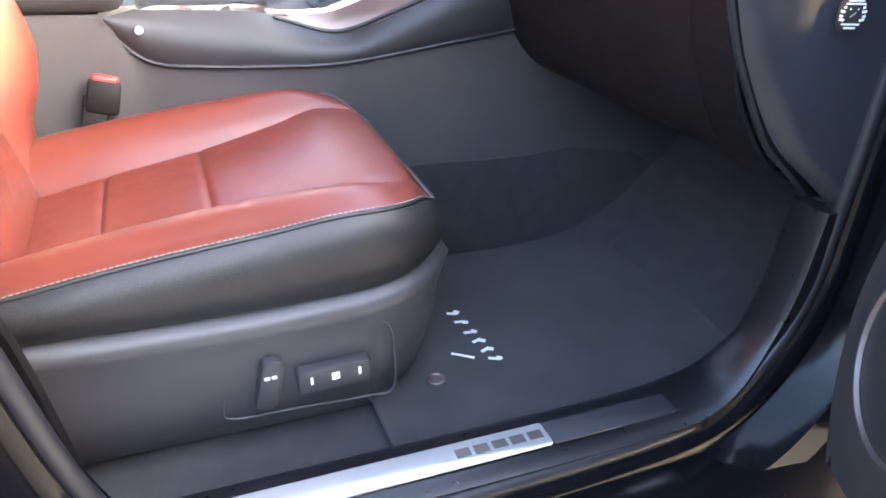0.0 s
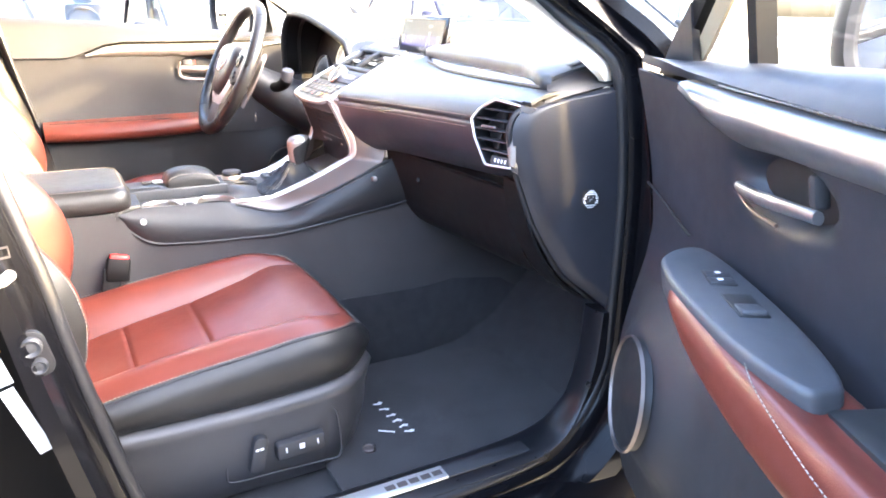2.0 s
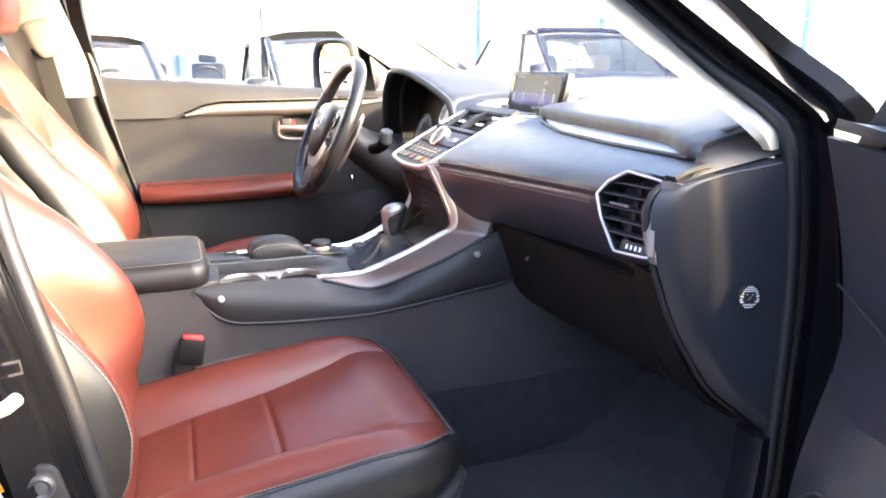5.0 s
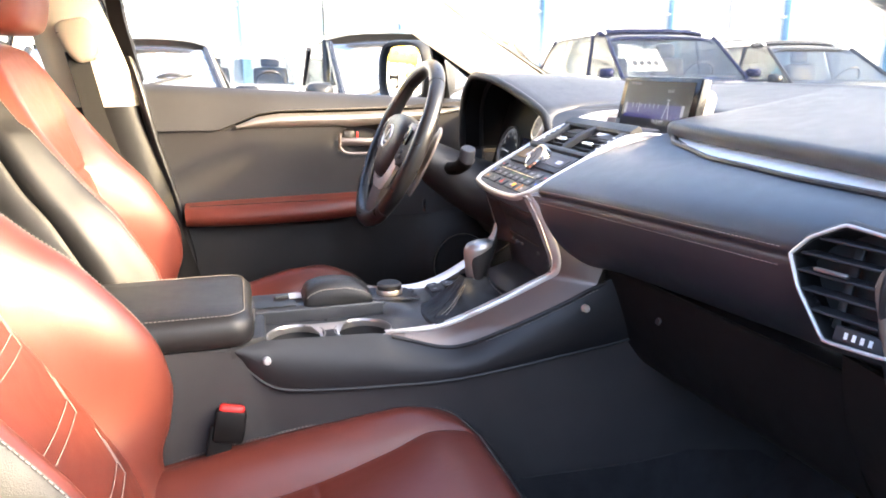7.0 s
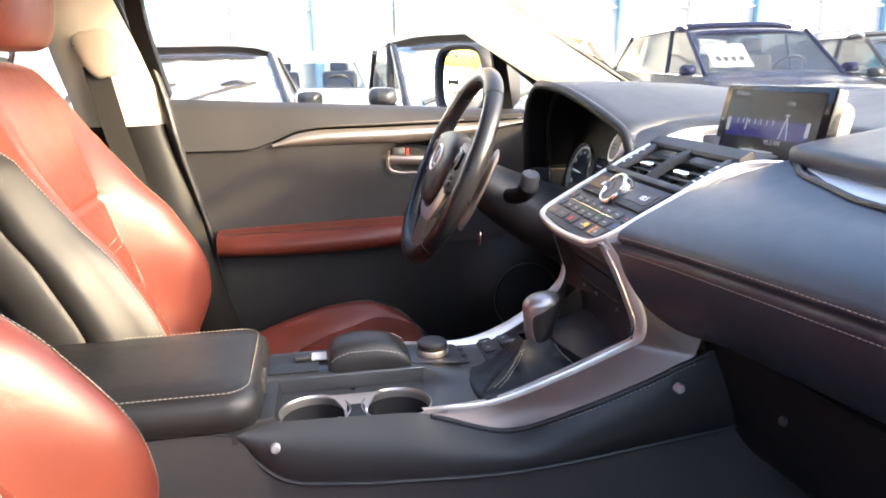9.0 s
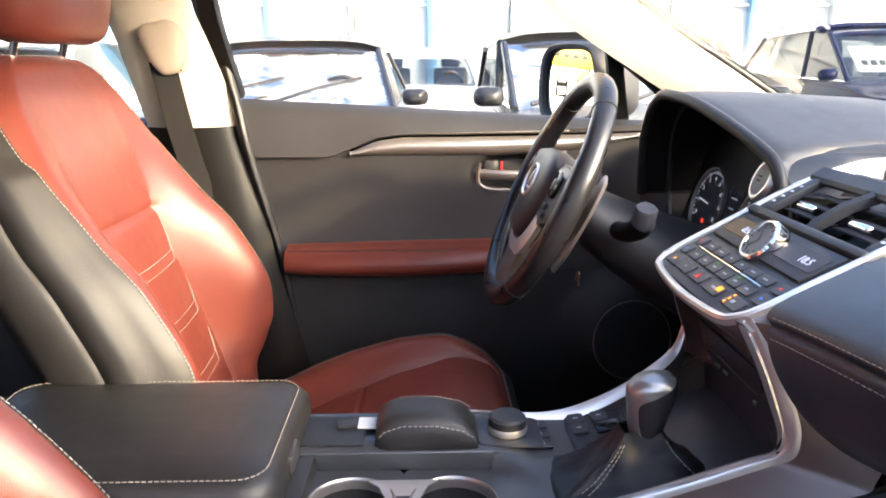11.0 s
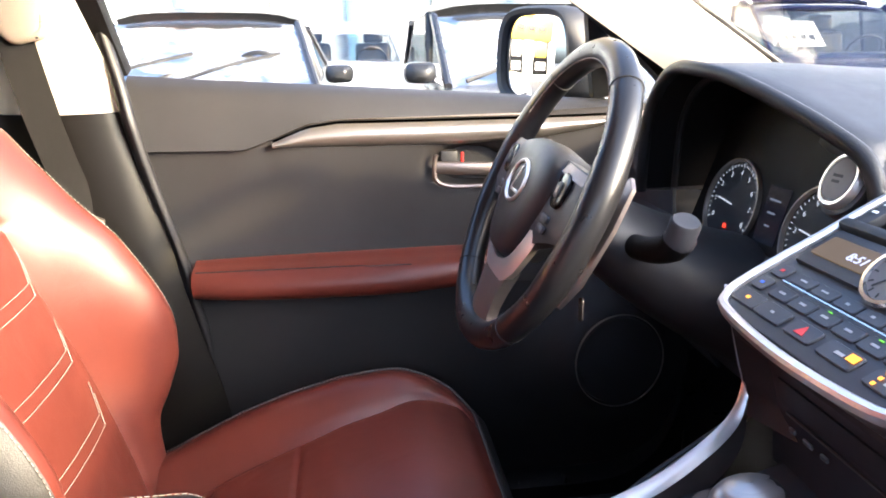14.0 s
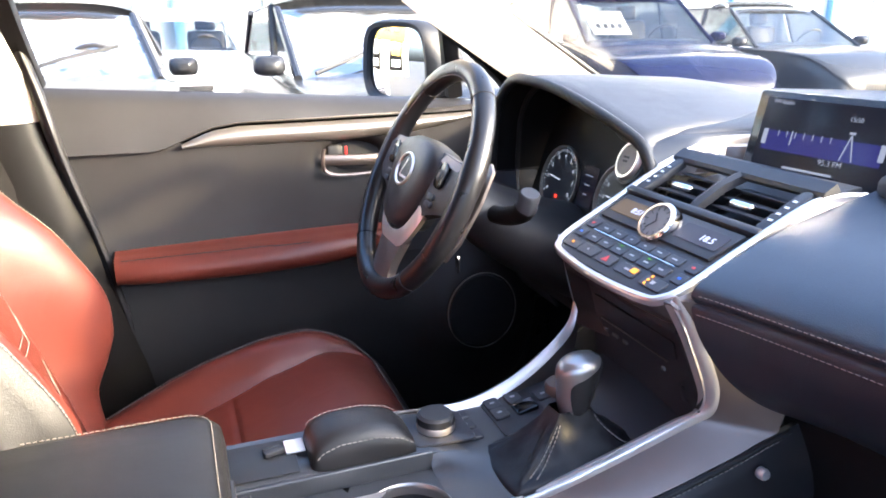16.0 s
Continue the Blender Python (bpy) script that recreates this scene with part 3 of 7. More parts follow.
part("bonnet", sheet(catmull(rows, 14), thick=0.02), PAINT, car)
# front and rear ends, wheels
rows = [[(x - 0.10 * (y / 0.85) ** 4, y, z) for y in np.linspace(-0.86, 0.86, 15)] for x, z in ((2.13, 0.74), (2.18, 0.66), (2.20, 0.48), (2.16, 0.32), (2.08, 0.24))]
part("front_bumper", sheet(catmull(rows, 12), thick=0.02), PAINT, car)
rows = [[(x + 0.10 * (y / w) ** 4, y, z) for y in np.linspace(-w, w, 15)] for x, z, w in ((-1.70, 1.50, 0.66), (-1.86, 1.25, 0.76), (-1.95, 1.06, 0.83), (-2.0, 0.75, 0.87), (-1.98, 0.45, 0.87), (-1.92, 0.26, 0.85))]
part("tailgate", sheet(catmull(rows, 16), thick=0.02), PAINT, car)
for s in (-1, 1):
    part("rear_pillar", sheet([[(x, s * (0.80 - (z - 1.12) * 0.42), z) for x in np.linspace(-1.90 + 0.45 * (z - 1.12), -1.33, 5)] for z in np.linspace(1.10, 1.50, 6)], thick=0.02), PAINT, car)
    for wx in (1.45, -1.30):
        m = pose(wx, s * 0.83, 0.345, 90)
        tyre = part("tyre", lathe([(0.22, -0.1), (0.30, -0.11), (0.338, -0.085), (0.345, 0), (0.338, 0.085), (0.30, 0.11), (0.22, 0.1)], m, 40), RUBBER, car)
        part("rim", lathe([(0.02, -0.115), (0.05, -0.115), (0.06, -0.10), (0.19, -0.09), (0.22, -0.1), (0.22, 0.1), (0.19, 0.09), (0.06, 0.10), (0.02, 0.115)], m, 32), BRUSHED, tyre)
rows = []
for x, z in ((0.16, 1.56), (0.0, 1.60), (-0.5, 1.63), (-1.1, 1.60), (-1.7, 1.50)):
    rows.append([(x, y, z - 0.09 * (y / 0.68) ** 4) for y in np.linspace(-0.69, 0.69, 15)])
part("roof_panel", sheet(catmull(rows, 16), thick=0.015), PAINT, car)
rows = []
for x, z in ((0.20, 1.475), (0.0, 1.53), (-0.5, 1.56), (-1.1, 1.54), (-1.7, 1.44)):
    rows.append([(x, y, z - 0.05 * (y / 0.58) ** 4) for y in np.linspace(-0.58, 0.58, 15)])
roof = part("ceiling", sheet(catmull(rows, 16), thick=0.01), CLOTH, label="pale cloth headliner of the car", kind="structure")
tagged(roof, category="ceiling")
# windscreen, pillars and side glass
ws = []
for f in np.linspace(0, 1, 12):
    x, z, w = 1.10 + (0.20 - 1.10) * f, 1.105 + (1.50 - 1.105) * f + 0.03 * math.sin(math.pi * f), 0.745 + (0.565 - 0.745) * f
    ws.append([(x - 0.16 * (y * y), y * w, z) for y in np.linspace(-1, 1, 15)])
screen = part("windscreen", sheet(ws, thick=0.005), GLASS, car)
screen.visible_shadow = False
for s in (-1, 1):
    edge = [ws[i][14 if s > 0 else 0] for i in range(12)]
    rear = [(0.672, s * 0.745, 1.088), (0.64, s * 0.755, 1.115), (0.603, s * 0.725, 1.155), (0.50, s * 0.70, 1.225), (0.399, s * 0.675, 1.295), (0.25, s * 0.635, 1.395), (0.10, s * 0.60, 1.48)]
    front = [(0.97, s * 0.72, 1.06), (0.87, s * 0.70, 1.125), (0.757, s * 0.64, 1.172), (0.65, s * 0.622, 1.236), (0.547, s * 0.61, 1.297), (0.38, s * 0.585, 1.395), (0.22, s * 0.56, 1.485)]
    if s > 0:
        rear = [(0.71, 0.75, 1.09), (0.665, 0.742, 1.130), (0.624, 0.727, 1.163), (0.524, 0.702, 1.220), (0.405, 0.678, 1.291), (0.25, 0.64, 1.395), (0.10, 0.60, 1.48)]
        front = [(0.97, 0.735, 1.06), (0.885, 0.71, 1.115), (0.80, 0.69, 1.163), (0.688, 0.68, 1.229), (0.570, 0.66, 1.298), (0.40, 0.625, 1.40), (0.22, 0.56, 1.485)]
    part("a_pillar_trim", ribbon(rear, front, 30, 8, (0, -s * (0.008 if s > 0 else 0.02), 0.003 if s > 0 else 0.012), 0.012), BEIGE, car, "beige pillar trim")
    part("glass_seal", tube([(p[0] + 0.004, p[1] + s * 0.004, p[2] + 0.006) for p in catmull(front, 24)], 0.005, 8), RUBBER, car)
    out = [(0.80, s * 0.85, 1.03)] + [(p[0] + 0.05, s * (abs(p[1]) + 0.05), p[2] + 0.02) for p in rear]
    out2 = [(1.04, s * 0.78, 1.06)] + [(p[0] + 0.018, s * (abs(p[1]) + 0.028), p[2] + 0.014) for p in front]
    part("a_pillar_skin", ribbon(out, out2, 24, 6, (0, s * 0.02, 0.02), 0.01), PAINT, car)
part("cowl", box(0.25, 1.45, 0.03, pose(1.08, 0, 1.06), 0.01), DARK, car)
rear_wall = part("rear_bulkhead", box(0.08, 1.5, 0.9, pose(-1.45, 0, 0.75), 0.02), BLACK, car)

# cabin floor
rows = []
for x, z in ((-1.5, 0.38), (-0.4, 0.36), (0.2, 0.355), (0.6, 0.36), (0.74, 0.39), (0.86, 0.47), (0.98, 0.60), (1.05, 0.80), (1.06, 1.05)):
    rows.append([(x, y, z + 0.03 * abs(y / 0.76) ** 12 + 0.02 * math.exp(-(y / 0.25) ** 2)) for y in np.linspace(-0.755, 0.755, 25)])
floor = part("floor", sheet(catmull(rows, 26), thick=0.01), CARPET, label="black carpet of the car's cabin floor", kind="structure")
tagged(floor, category="floor")
for s in (-1, 1):
    # inner sill trim and kick panel
    part("sill_trim", sweep([(-0.9, s * 0.745, 0.375), (-0.3, s * 0.745, 0.375)] + [tuple(p) for p in catmull([(0.1, s * 0.745, 0.375), (0.48, s * 0.745, 0.375), (0.60, s * 0.745, 0.394), (0.665, s * 0.742, 0.45), (0.70, s * 0.74, 0.54), (0.712, s * 0.738, 0.66)], 36)],
                            [(-0.045, -0.02), (0.045, -0.02), (0.045, 0.024), (0.03, 0.03), (-0.03, 0.03), (-0.045, 0.02)], up=(-0.2, 0, 1), scale=[1.0] * 14 + list(np.linspace(1.0, 0.62, 12)) + [0.62] * 12), SILL, car)
    part("kick_panel", ribbon([(0.70, s * 0.72, 0.40), (0.715, s * 0.745, 0.55), (0.72, s * 0.75, 0.70)], [(1.02, s * 0.70, 0.40), (1.02, s * 0.70, 0.55), (1.02, s * 0.70, 0.70)], 12, 4, (0, -s * 0.01, 0)), SILL, car)
plate = part("scuff_plate", prism(rounded(0.56, 0.036, 0.004), 0.004, pose(0.09, -0.750, 0.4065), 0.001), BRUSHED, car, "bright brushed scuff plate on the sill")
part("scuff_plate", prism(rounded(0.176, 0.036, 0.004), 0.003, pose(0.459, -0.750, 0.4065), 0.001), PLASTIC, car)
for k in range(5):
    part("bar", box(0.018, 0.013, 0.0006, pose(0.262 + k * 0.023, -0.750, 0.4109, 0, 0, 0), 0), SATIN, plate)

# driver's side centre pillar, belt
for s in (1, -1):
    up, low = [], []
    for z, xf, xr, y in ((1.50, -0.36, -0.50, 0.60), (1.40, -0.345, -0.49, 0.64), (1.29, -0.313, -0.473, 0.69), (1.2, -0.288, -0.458, 0.715), (1.112, -0.262, -0.442, 0.735)):
        up.append([(xf + (xr - xf) * f, s * (y - 0.030 * math.sin(math.pi * f) ** 0.6), z) for f in np.linspace(0, 1, 12)])
    for z, xf, xr, y in ((1.11, -0.262, -0.446, 0.733), (0.98, -0.235, -0.45, 0.728), (0.834, -0.207, -0.46, 0.718), (0.70, -0.172, -0.47, 0.712), (0.60, -0.147, -0.48, 0.708), (0.40, -0.12, -0.49, 0.70)):
        low.append([(xf + (xr - xf) * f, s * (y - 0.034 * math.sin(math.pi * f) ** 0.6), z) for f in np.linspace(0, 1, 12)])
    part("b_pillar_upper", sheet(catmull(up, 14), thick=0.008), BEIGE, car, "beige upper pillar trim")
    part("b_pillar_lower", sheet(catmull(low, 18), thick=0.008), PILLARGLOSS if s > 0 else PILLAR, car, "black lower pillar trim")
    rows = [[(x, s * (0.745 + 0.02 * (1.12 - z)), z) for x in np.linspace(-1.4, -0.46, 8)] for z in np.linspace(0.40, 1.12, 8)]
    part("rear_door_trim", sheet(rows, thick=0.04), SOFT, car)
    g = part("rear_side_glass", sheet([[(x, s * (0.79 - (z - 1.12) * 0.42), z) for x in np.linspace(-1.35, -0.46, 8)] for z in np.linspace(1.12, 1.50, 6)], thick=0.004), GLASS, car)
    g.visible_shadow = False
lp = part("latch_plate", prism(rounded(0.030, 0.105, 0.014), 0.005, axes((-0.287, -0.826, 0.895), (-1, -0.35, 0.0), (0.35, -0.93, 0.05)), 0.002), RUBBER, car)
part("striker", tube([(-0.280, -0.822, 0.900), (-0.262, -0.830, 0.903), (-0.238, -0.828, 0.909), (-0.232, -0.815, 0.910)], 0.0068, 10), BRUSHED, lp, "bright striker bar")
part("clip_frame", tube([(-0.256, -0.783, 0.931), (-0.232, -0.783, 0.934), (-0.231, -0.783, 0.922), (-0.255, -0.783, 0.919)], 0.0016, 6, True, up=(0, 1, 0)), SATIN, lp)


# ---- front seats ----
def seat(cx, dx, dz, outer, label, recline=0.0, raked=False):
    """A front seat about the line y = cx; outer is the side of its controls; recline leans the backrest further."""
    s = thing("car_seat", (dx, cx, 0.38), label, "car seat", "front seats")

    def at(x, y, z):
        if raked:      # front lifted, rear let down
            z += lerp(x, [-0.34, -0.225, -0.175, -0.065, 0.005, 0.095, 0.185, 0.245, 0.275], [-0.088, -0.085, -0.075, -0.038, -0.020, -0.005, -0.006, -0.016, -0.022]) * min(1.0, max(0.0, (z - 0.46) / 0.1))
        return (x + dx, y + cx, z + dz)

    # cushion: height over (x, y)
    def halfwidth(x):
        return 0.238 if x < 0.17 else 0.238 - 0.075 * ((x - 0.17) / 0.125) ** 2.6

    def edge(x):
        return smooth(x, [-0.34, -0.175, -0.055, 0.075, 0.187, 0.26, 0.295], [0.575, 0.612, 0.632, 0.648, 0.660, 0.652, 0.628])

    def top(x, f):
        e = edge(x)
        valley = smooth(x, [-0.34, -0.175, -0.09, 0.035, 0.15, 0.22, 0.27, 0.295], [0.525, 0.565, 0.585, 0.610, 0.638, 0.655, 0.652, 0.628])
        a = abs(f)
        crease = crease_at(x)
        rise = smooth(x, [-0.34, 0.0, 0.16, 0.235, 0.27, 0.295], [0.030, 0.030, 0.020, 0.008, 0.002, 0.0])
        if a < crease:
            z = valley + 0.006 * (1 - (a / crease) ** 2)
            for sx in (0.035, -0.096):
                z -= 0.005 * math.exp(-((x - sx) / 0.0045) ** 2) * min(1, (crease - a) / 0.06)
            z -= 0.004 * math.exp(-((a - crease) / 0.02) ** 2)
        else:
            g = (a - crease) / (1 - crease)
            z = valley + (e - valley) * (g ** 0.75) + rise * math.sin(math.pi * min(1, g * 1.05)) ** 1.0 - 0.004 * math.exp(-((a - crease) / 0.02) ** 2)
        return z
    xs = sorted(set(list(np.linspace(-0.34, 0.20, 44)) + list(np.linspace(0.20, 0.295, 16)) + [0.025, 0.03, 0.035, 0.04, 0.045, -0.106, -0.101, -0.096, -0.091, -0.086]))
    def crease_at(x):
        return smooth(x, [-0.34, 0.035, 0.10, 0.16, 0.21, 0.25, 0.30], [0.52, 0.56, 0.585, 0.62, 0.67, 0.72, 0.80])

    def columns(c):
        return list(np.linspace(-1, -c, 15)) + list(np.linspace(-c, c, 29))[1:-1] + list(np.linspace(c, 1, 15))
    cushion = part("cushion", sheet([[at(x, halfwidth(x) * f, top(x, f)) for f in columns(crease_at(x))] for x in xs]), RED, s, "red leather seat cushion", sharp=60)
    # perimeter from the rear of one side round the front to the rear of the other
    per = [(x, -halfwidth(x)) for x in xs] + [(0.2955, halfwidth(0.295) * f) for f in np.linspace(-0.9, 0.9, 15)] + [(x, halfwidth(x)) for x in reversed(xs)]
    per = [np.array(p) for p in per]
    rows = []
    nrm = []
    for i, p in enumerate(per):
        a, b = per[max(i - 2, 0)], per[min(i + 2, len(per) - 1)]
        t = (b - a) / max(np.linalg.norm(b - a), 1e-9)
        nrm.append(np.array([t[1], -t[0]]))
    def wall(levels, name, mat, lab=""):
        rows = []
        for off, drop, base in levels:
            row = []
            for p, nn in zip(per, nrm):
                q = p + nn * off
                e = edge(p[0])
                c = smooth(p[0], [-0.34, -0.18, 0.03, 0.26, 0.3], [0.575, 0.560, 0.556, 0.566, 0.568])
                z = e - drop * (e - c) if base is None else c - (c - 0.375) * base
                tuck = 0.0 if base is None else base
                q = q * np.array([1.0, 1.0]) - np.array([0.018 * tuck * (1 if q[0] > 0.2 else 0), 0])
                row.append(at(q[0], q[1], z - (dz * base if base is not None else 0)))
            rows.append(row)
        return part(name, sheet(rows), mat, s, lab, sharp=60)
    wall(((0.0, 0.0, None), (0.010, 0.06, None), (0.021, 0.3, None), (0.024, 0.6, None), (0.014, 0.93, None), (0.006, 1.0, None)), "cushion_side", BLACK, "black leather side of the cushion")
    wall(((0.006, 1, -0.01), (0.020, 1, 0.02), (0.027, 1, 0.07), (0.024, 1, 0.14), (0.018, 1, 0.3), (0.018, 1, 0.55), (0.008, 1, 0.85), (-0.01, 1, 1.0)), "seat_base", SEATSHELL, "black plastic seat base cover")
    line = [at(p[0] + n[0] * 0.002, p[1] + n[1] * 0.002, edge(p[0]) + 0.0015) for p, n in zip(per, nrm)]
    stitches(line, s)
    part("piping", tube([at(p[0] + n[0] * 0.005, p[1] + n[1] * 0.005, edge(p[0]) - 0.001) for p, n in zip(per, nrm)], 0.0022, 6), BLACK, s)
    # controls on the outer side
    so = outer
    yo = so * 0.2585
    m0 = axes(at(0.112, yo, 0.470 - dz * 0.5), (1, 0, 0.045), (0, so, 0))
    rim = [(-0.10, 0.030), (-0.09, 0.048), (-0.02, 0.054), (0.07, 0.062), (0.105, 0.060), (0.108, 0.0), (0.10, -0.040), (0.06, -0.052), (-0.04, -0.056), (-0.07, -0.045), (-0.09, -0.01)]
    if so < 0:
        rim = [(x, -y) for x, y in rim]
    part("control_rim", tube([tuple(m0 @ Vector((x, y, -0.005))) for x, y in catmull(rim, 48, True)], 0.0018, 10, True, up=(0, 1, 0)), SEATSHELL, s)
    f = -1 if so < 0 else 1
    sw = part("switch", prism(rounded(0.026, 0.070, 0.010), 0.014, m0 @ pose(-0.045, 0.0 * f, 0, 0, 0, 14 * f), 0.004), PLASTIC, s)
    for k in (-0.004, 0.004):
        part("icon", box(0.006, 0.004, 0.0006, m0 @ pose(-0.043 + k, -0.014 * f, 0.0144), 0), INK, sw)
    sw = part("switch", prism(rounded(0.088, 0.034, 0.006), 0.016, m0 @ pose(0.030, 0.006 * f, 0), 0.004), PLASTIC, s)
    for k, w in ((-0.028, 0.003), (0.0, 0.009), (0.029, 0.003)):
        part("icon", box(w, 0.010, 0.0006, m0 @ pose(0.030 + k, 0.002 * f, 0.0164), 0), INK, sw)
    # backrest: front surface over (f, z)
    bz = dz * 0.2
    zs = list(np.linspace(0.525, 1.16, 56)) + list(np.linspace(1.17, 1.232, 10))

    def bw(z):
        return smooth(z, [0.57, 0.65, 0.76, 0.90, 1.02, 1.12, 1.17, 1.20, 1.22, 1.232], [0.225, 0.243, 0.252, 0.248, 0.232, 0.208, 0.182, 0.155, 0.125, 0.09])

    def back_mid(z):
        return smooth(z, [0.57, 0.72, 0.82, 0.92, 0.985, 1.08, 1.15, 1.20, 1.225, 1.232], [-0.185, -0.232, -0.262, -0.294, -0.312, -0.340, -0.362, -0.382, -0.398, -0.412])

    def bolster(z):
        return smooth(z, [0.57, 0.64, 0.70, 0.757, 0.825, 0.927, 1.0, 1.08, 1.15, 1.2], [0.01, 0.024, 0.064, 0.098, 0.114, 0.095, 0.056, 0.024, 0.006, 0.0])

    def front(f, z):
        a = abs(f)
        x = back_mid(z)
        b = bolster(z)
        c = smooth(z, [0.6, 0.72, 0.95, 1.0, 1.2], [0.62, 0.60, 0.50, 0.50, 0.60])
        if a > c:
            g = (a - c) / (1 - c)
            x += b * (math.sin(min(1.0, g / 0.72) * math.pi / 2) ** 1.3)
            if g > 0.72:
                x -= (0.020 + 0.25 * b) * ((g - 0.72) / 0.28) ** 2
        else:
            x += 0.010 * (1 - (a / c) ** 2) * smooth(z, [0.6, 0.7, 0.95, 1.0], [0.5, 1, 1, 0])
        x -= 0.005 * math.exp(-((a - c) / 0.018) ** 2) * (1 if z < 1.0 else smooth(z, [1.0, 1.1], [0.6, 0]))
        x -= 0.006 * math.exp(-((z - 0.985) / 0.006) ** 2) * (1 if a < c + 0.02 else 0)
        x -= 0.012 * max(0.0, a - 0.85) / 0.15 * (1 if z > 1.1 else 0)
        return x - recline * max(0.0, z - 0.68)
    zz = sorted(set(zs + [0.975, 0.98, 0.985, 0.99, 0.995]))
    def insert(z):
        return smooth(z, [0.6, 0.72, 0.95, 1.0, 1.2], [0.62, 0.60, 0.50, 0.50, 0.60])

    def crest(z):
        return insert(z) + (1 - insert(z)) * smooth(z, [0.57, 0.70, 1.0, 1.12, 1.2, 1.232], [0.92, 0.78, 0.80, 0.90, 0.98, 1.0])
    rows = [[(front(f, z) + dx, bw(z) * f + cx, z + bz) for f in np.array(columns(insert(z) / crest(z))) * crest(z)] for z in zz]
    part("backrest", sheet(rows), RED, s, "red leather backrest", sharp=60)
    # black side panel of the backrest
    ring_f = [(rows[i][0]) for i in range(len(zz))] + list(rows[-1][1:-1]) + [rows[i][-1] for i in reversed(range(len(zz)))]
    ctr = np.array([0, cx, 0.9])
    lev = [ring_f]
    for q in (0.35, 0.7):
        def over(sg, z):
            f = sg * (crest(z) + (1 - crest(z)) * q)
            return (front(f, z) + dx, bw(z) * f + cx, z + bz)
        lev.append([over(-1, z) for z in zz] + [(x - 0.002 * q, y, z) for x, y, z in rows[-1][1:-1]] + [over(1, z) for z in reversed(zz)])
    ring_s = ring_f
    ring_f = [(front(-1, z) + dx, cx - bw(z), z + bz) for z in zz] + [(x - 0.003, y, z) for x, y, z in rows[-1][1:-1]] + [(front(1, z) + dx, cx + bw(z), z + bz) for z in reversed(zz)]
    for off, grow in ((0.0, 0.0), (0.012, 0.010), (0.030, 0.015), (0.050, 0.010), (0.058, 0.004), (0.066, 0.010), (0.12, 0.008), (0.15, -0.01), (0.165, -0.04)):
        row = []
        for p in ring_f:
            p = np.array(p)
            y = p[1] + np.sign(p[1] - cx) * grow * (1 if p[2] < 1.19 else 0.5)
            z = p[2] + (grow * 0.8 if p[2] > 1.18 else 0)
            depth = off * lerp(p[2], [0.6, 0.85, 1.0, 1.23], [0.75, 1.0, 1.0, 0.65])
            row.append((p[0] - depth, y, z))
        lev.append(row)
    part("backrest_side", sheet(lev), BLACK, s, "black leather side of the backrest", sharp=70)
    back = [[tuple(p) for p in lev[-1]], [(p[0], cx + (p[1] - cx) * 0.3, p[2]) for p in lev[-1]]]
    part("backrest_rear", sheet(back, thick=0.004), PLASTIC, s)
    stitches([(p[0] - 0.001, p[1] + 0.003 * np.sign(p[1] - cx), p[2] + 0.001) for p in ring_s], s, up=(1, 0, 0))
    # pairs of thread lines on the insert
    for z0 in ((0.911, 0.817, 0.722) if dz else (0.890, 0.796, 0.701)):
        for k in (0.0, -0.0165):
            pts = []
            for y, z in ((-0.118, z0 + k + 0.042), (-0.102, z0 + k), (0.102, z0 + k), (0.118, z0 + k + 0.042)):
                pts.append((y, z))
            fine = []
            for a, b in zip(pts, pts[1:]):
                for q in np.linspace(0, 1, 12):
                    y, z = a[0] + (b[0] - a[0]) * q, a[1] + (b[1] - a[1]) * q
                    fine.append((front(y / bw(z), z) + dx + 0.0014, y + cx, z + bz))
            stitches(fine, s, 0.0050, 0.0044, 0.0007, up=(1, 0, 0))
    # head restraint
    hz = 1.250 + bz
    rings = []
    for z, w, d, x in ((0.0, 0.085, 0.03, -0.395), (0.012, 0.118, 0.045, -0.392), (0.05, 0.132, 0.052, -0.388), (0.11, 0.132, 0.052, -0.384), (0.155, 0.12, 0.045, -0.386), (0.175, 0.09, 0.028, -0.392)):
        rings.append([(x + dx - recline * 0.57 + d * math.copysign(abs(math.cos(t)) ** 0.7, math.cos(t)), cx + w * math.copysign(abs(math.sin(t)) ** 0.55, math.sin(t)), hz + z) for t in np.linspace(0, 2 * math.pi, 36, endpoint=False)])
    hr = part("head_restraint", loft(rings, 20), RED, s, "red leather head restraint", sharp=60)
    for y in (-0.07, 0.07):
        part("post", tube([(-0.43 + dx - recline * 0.5, cx + y, 1.18 + bz), (-0.40 + dx - recline * 0.57, cx + y, hz + 0.03)], 0.006, 10), CHROME, hr)
    for y in (-0.17, 0.17):
        part("seat_rail", box(0.44, 0.045, 0.035, pose(-0.06 + dx, cx + y, 0.385), 0.006), DARK, s)
    return s


seat(-0.368, 0.0, 0.0, -1, "red and black leather passenger seat with white seams and power switches", 0.20)
seat(0.368, -0.045, 0.052, 1, "red and black leather driver's seat behind the steering wheel", 0.0, True)


# tan colour stands for sunlight on the dark window frame
SUNSTRIP = material("sunlit_tan", (0.30, 0.25, 0.16), 0.5, vary=0.08)


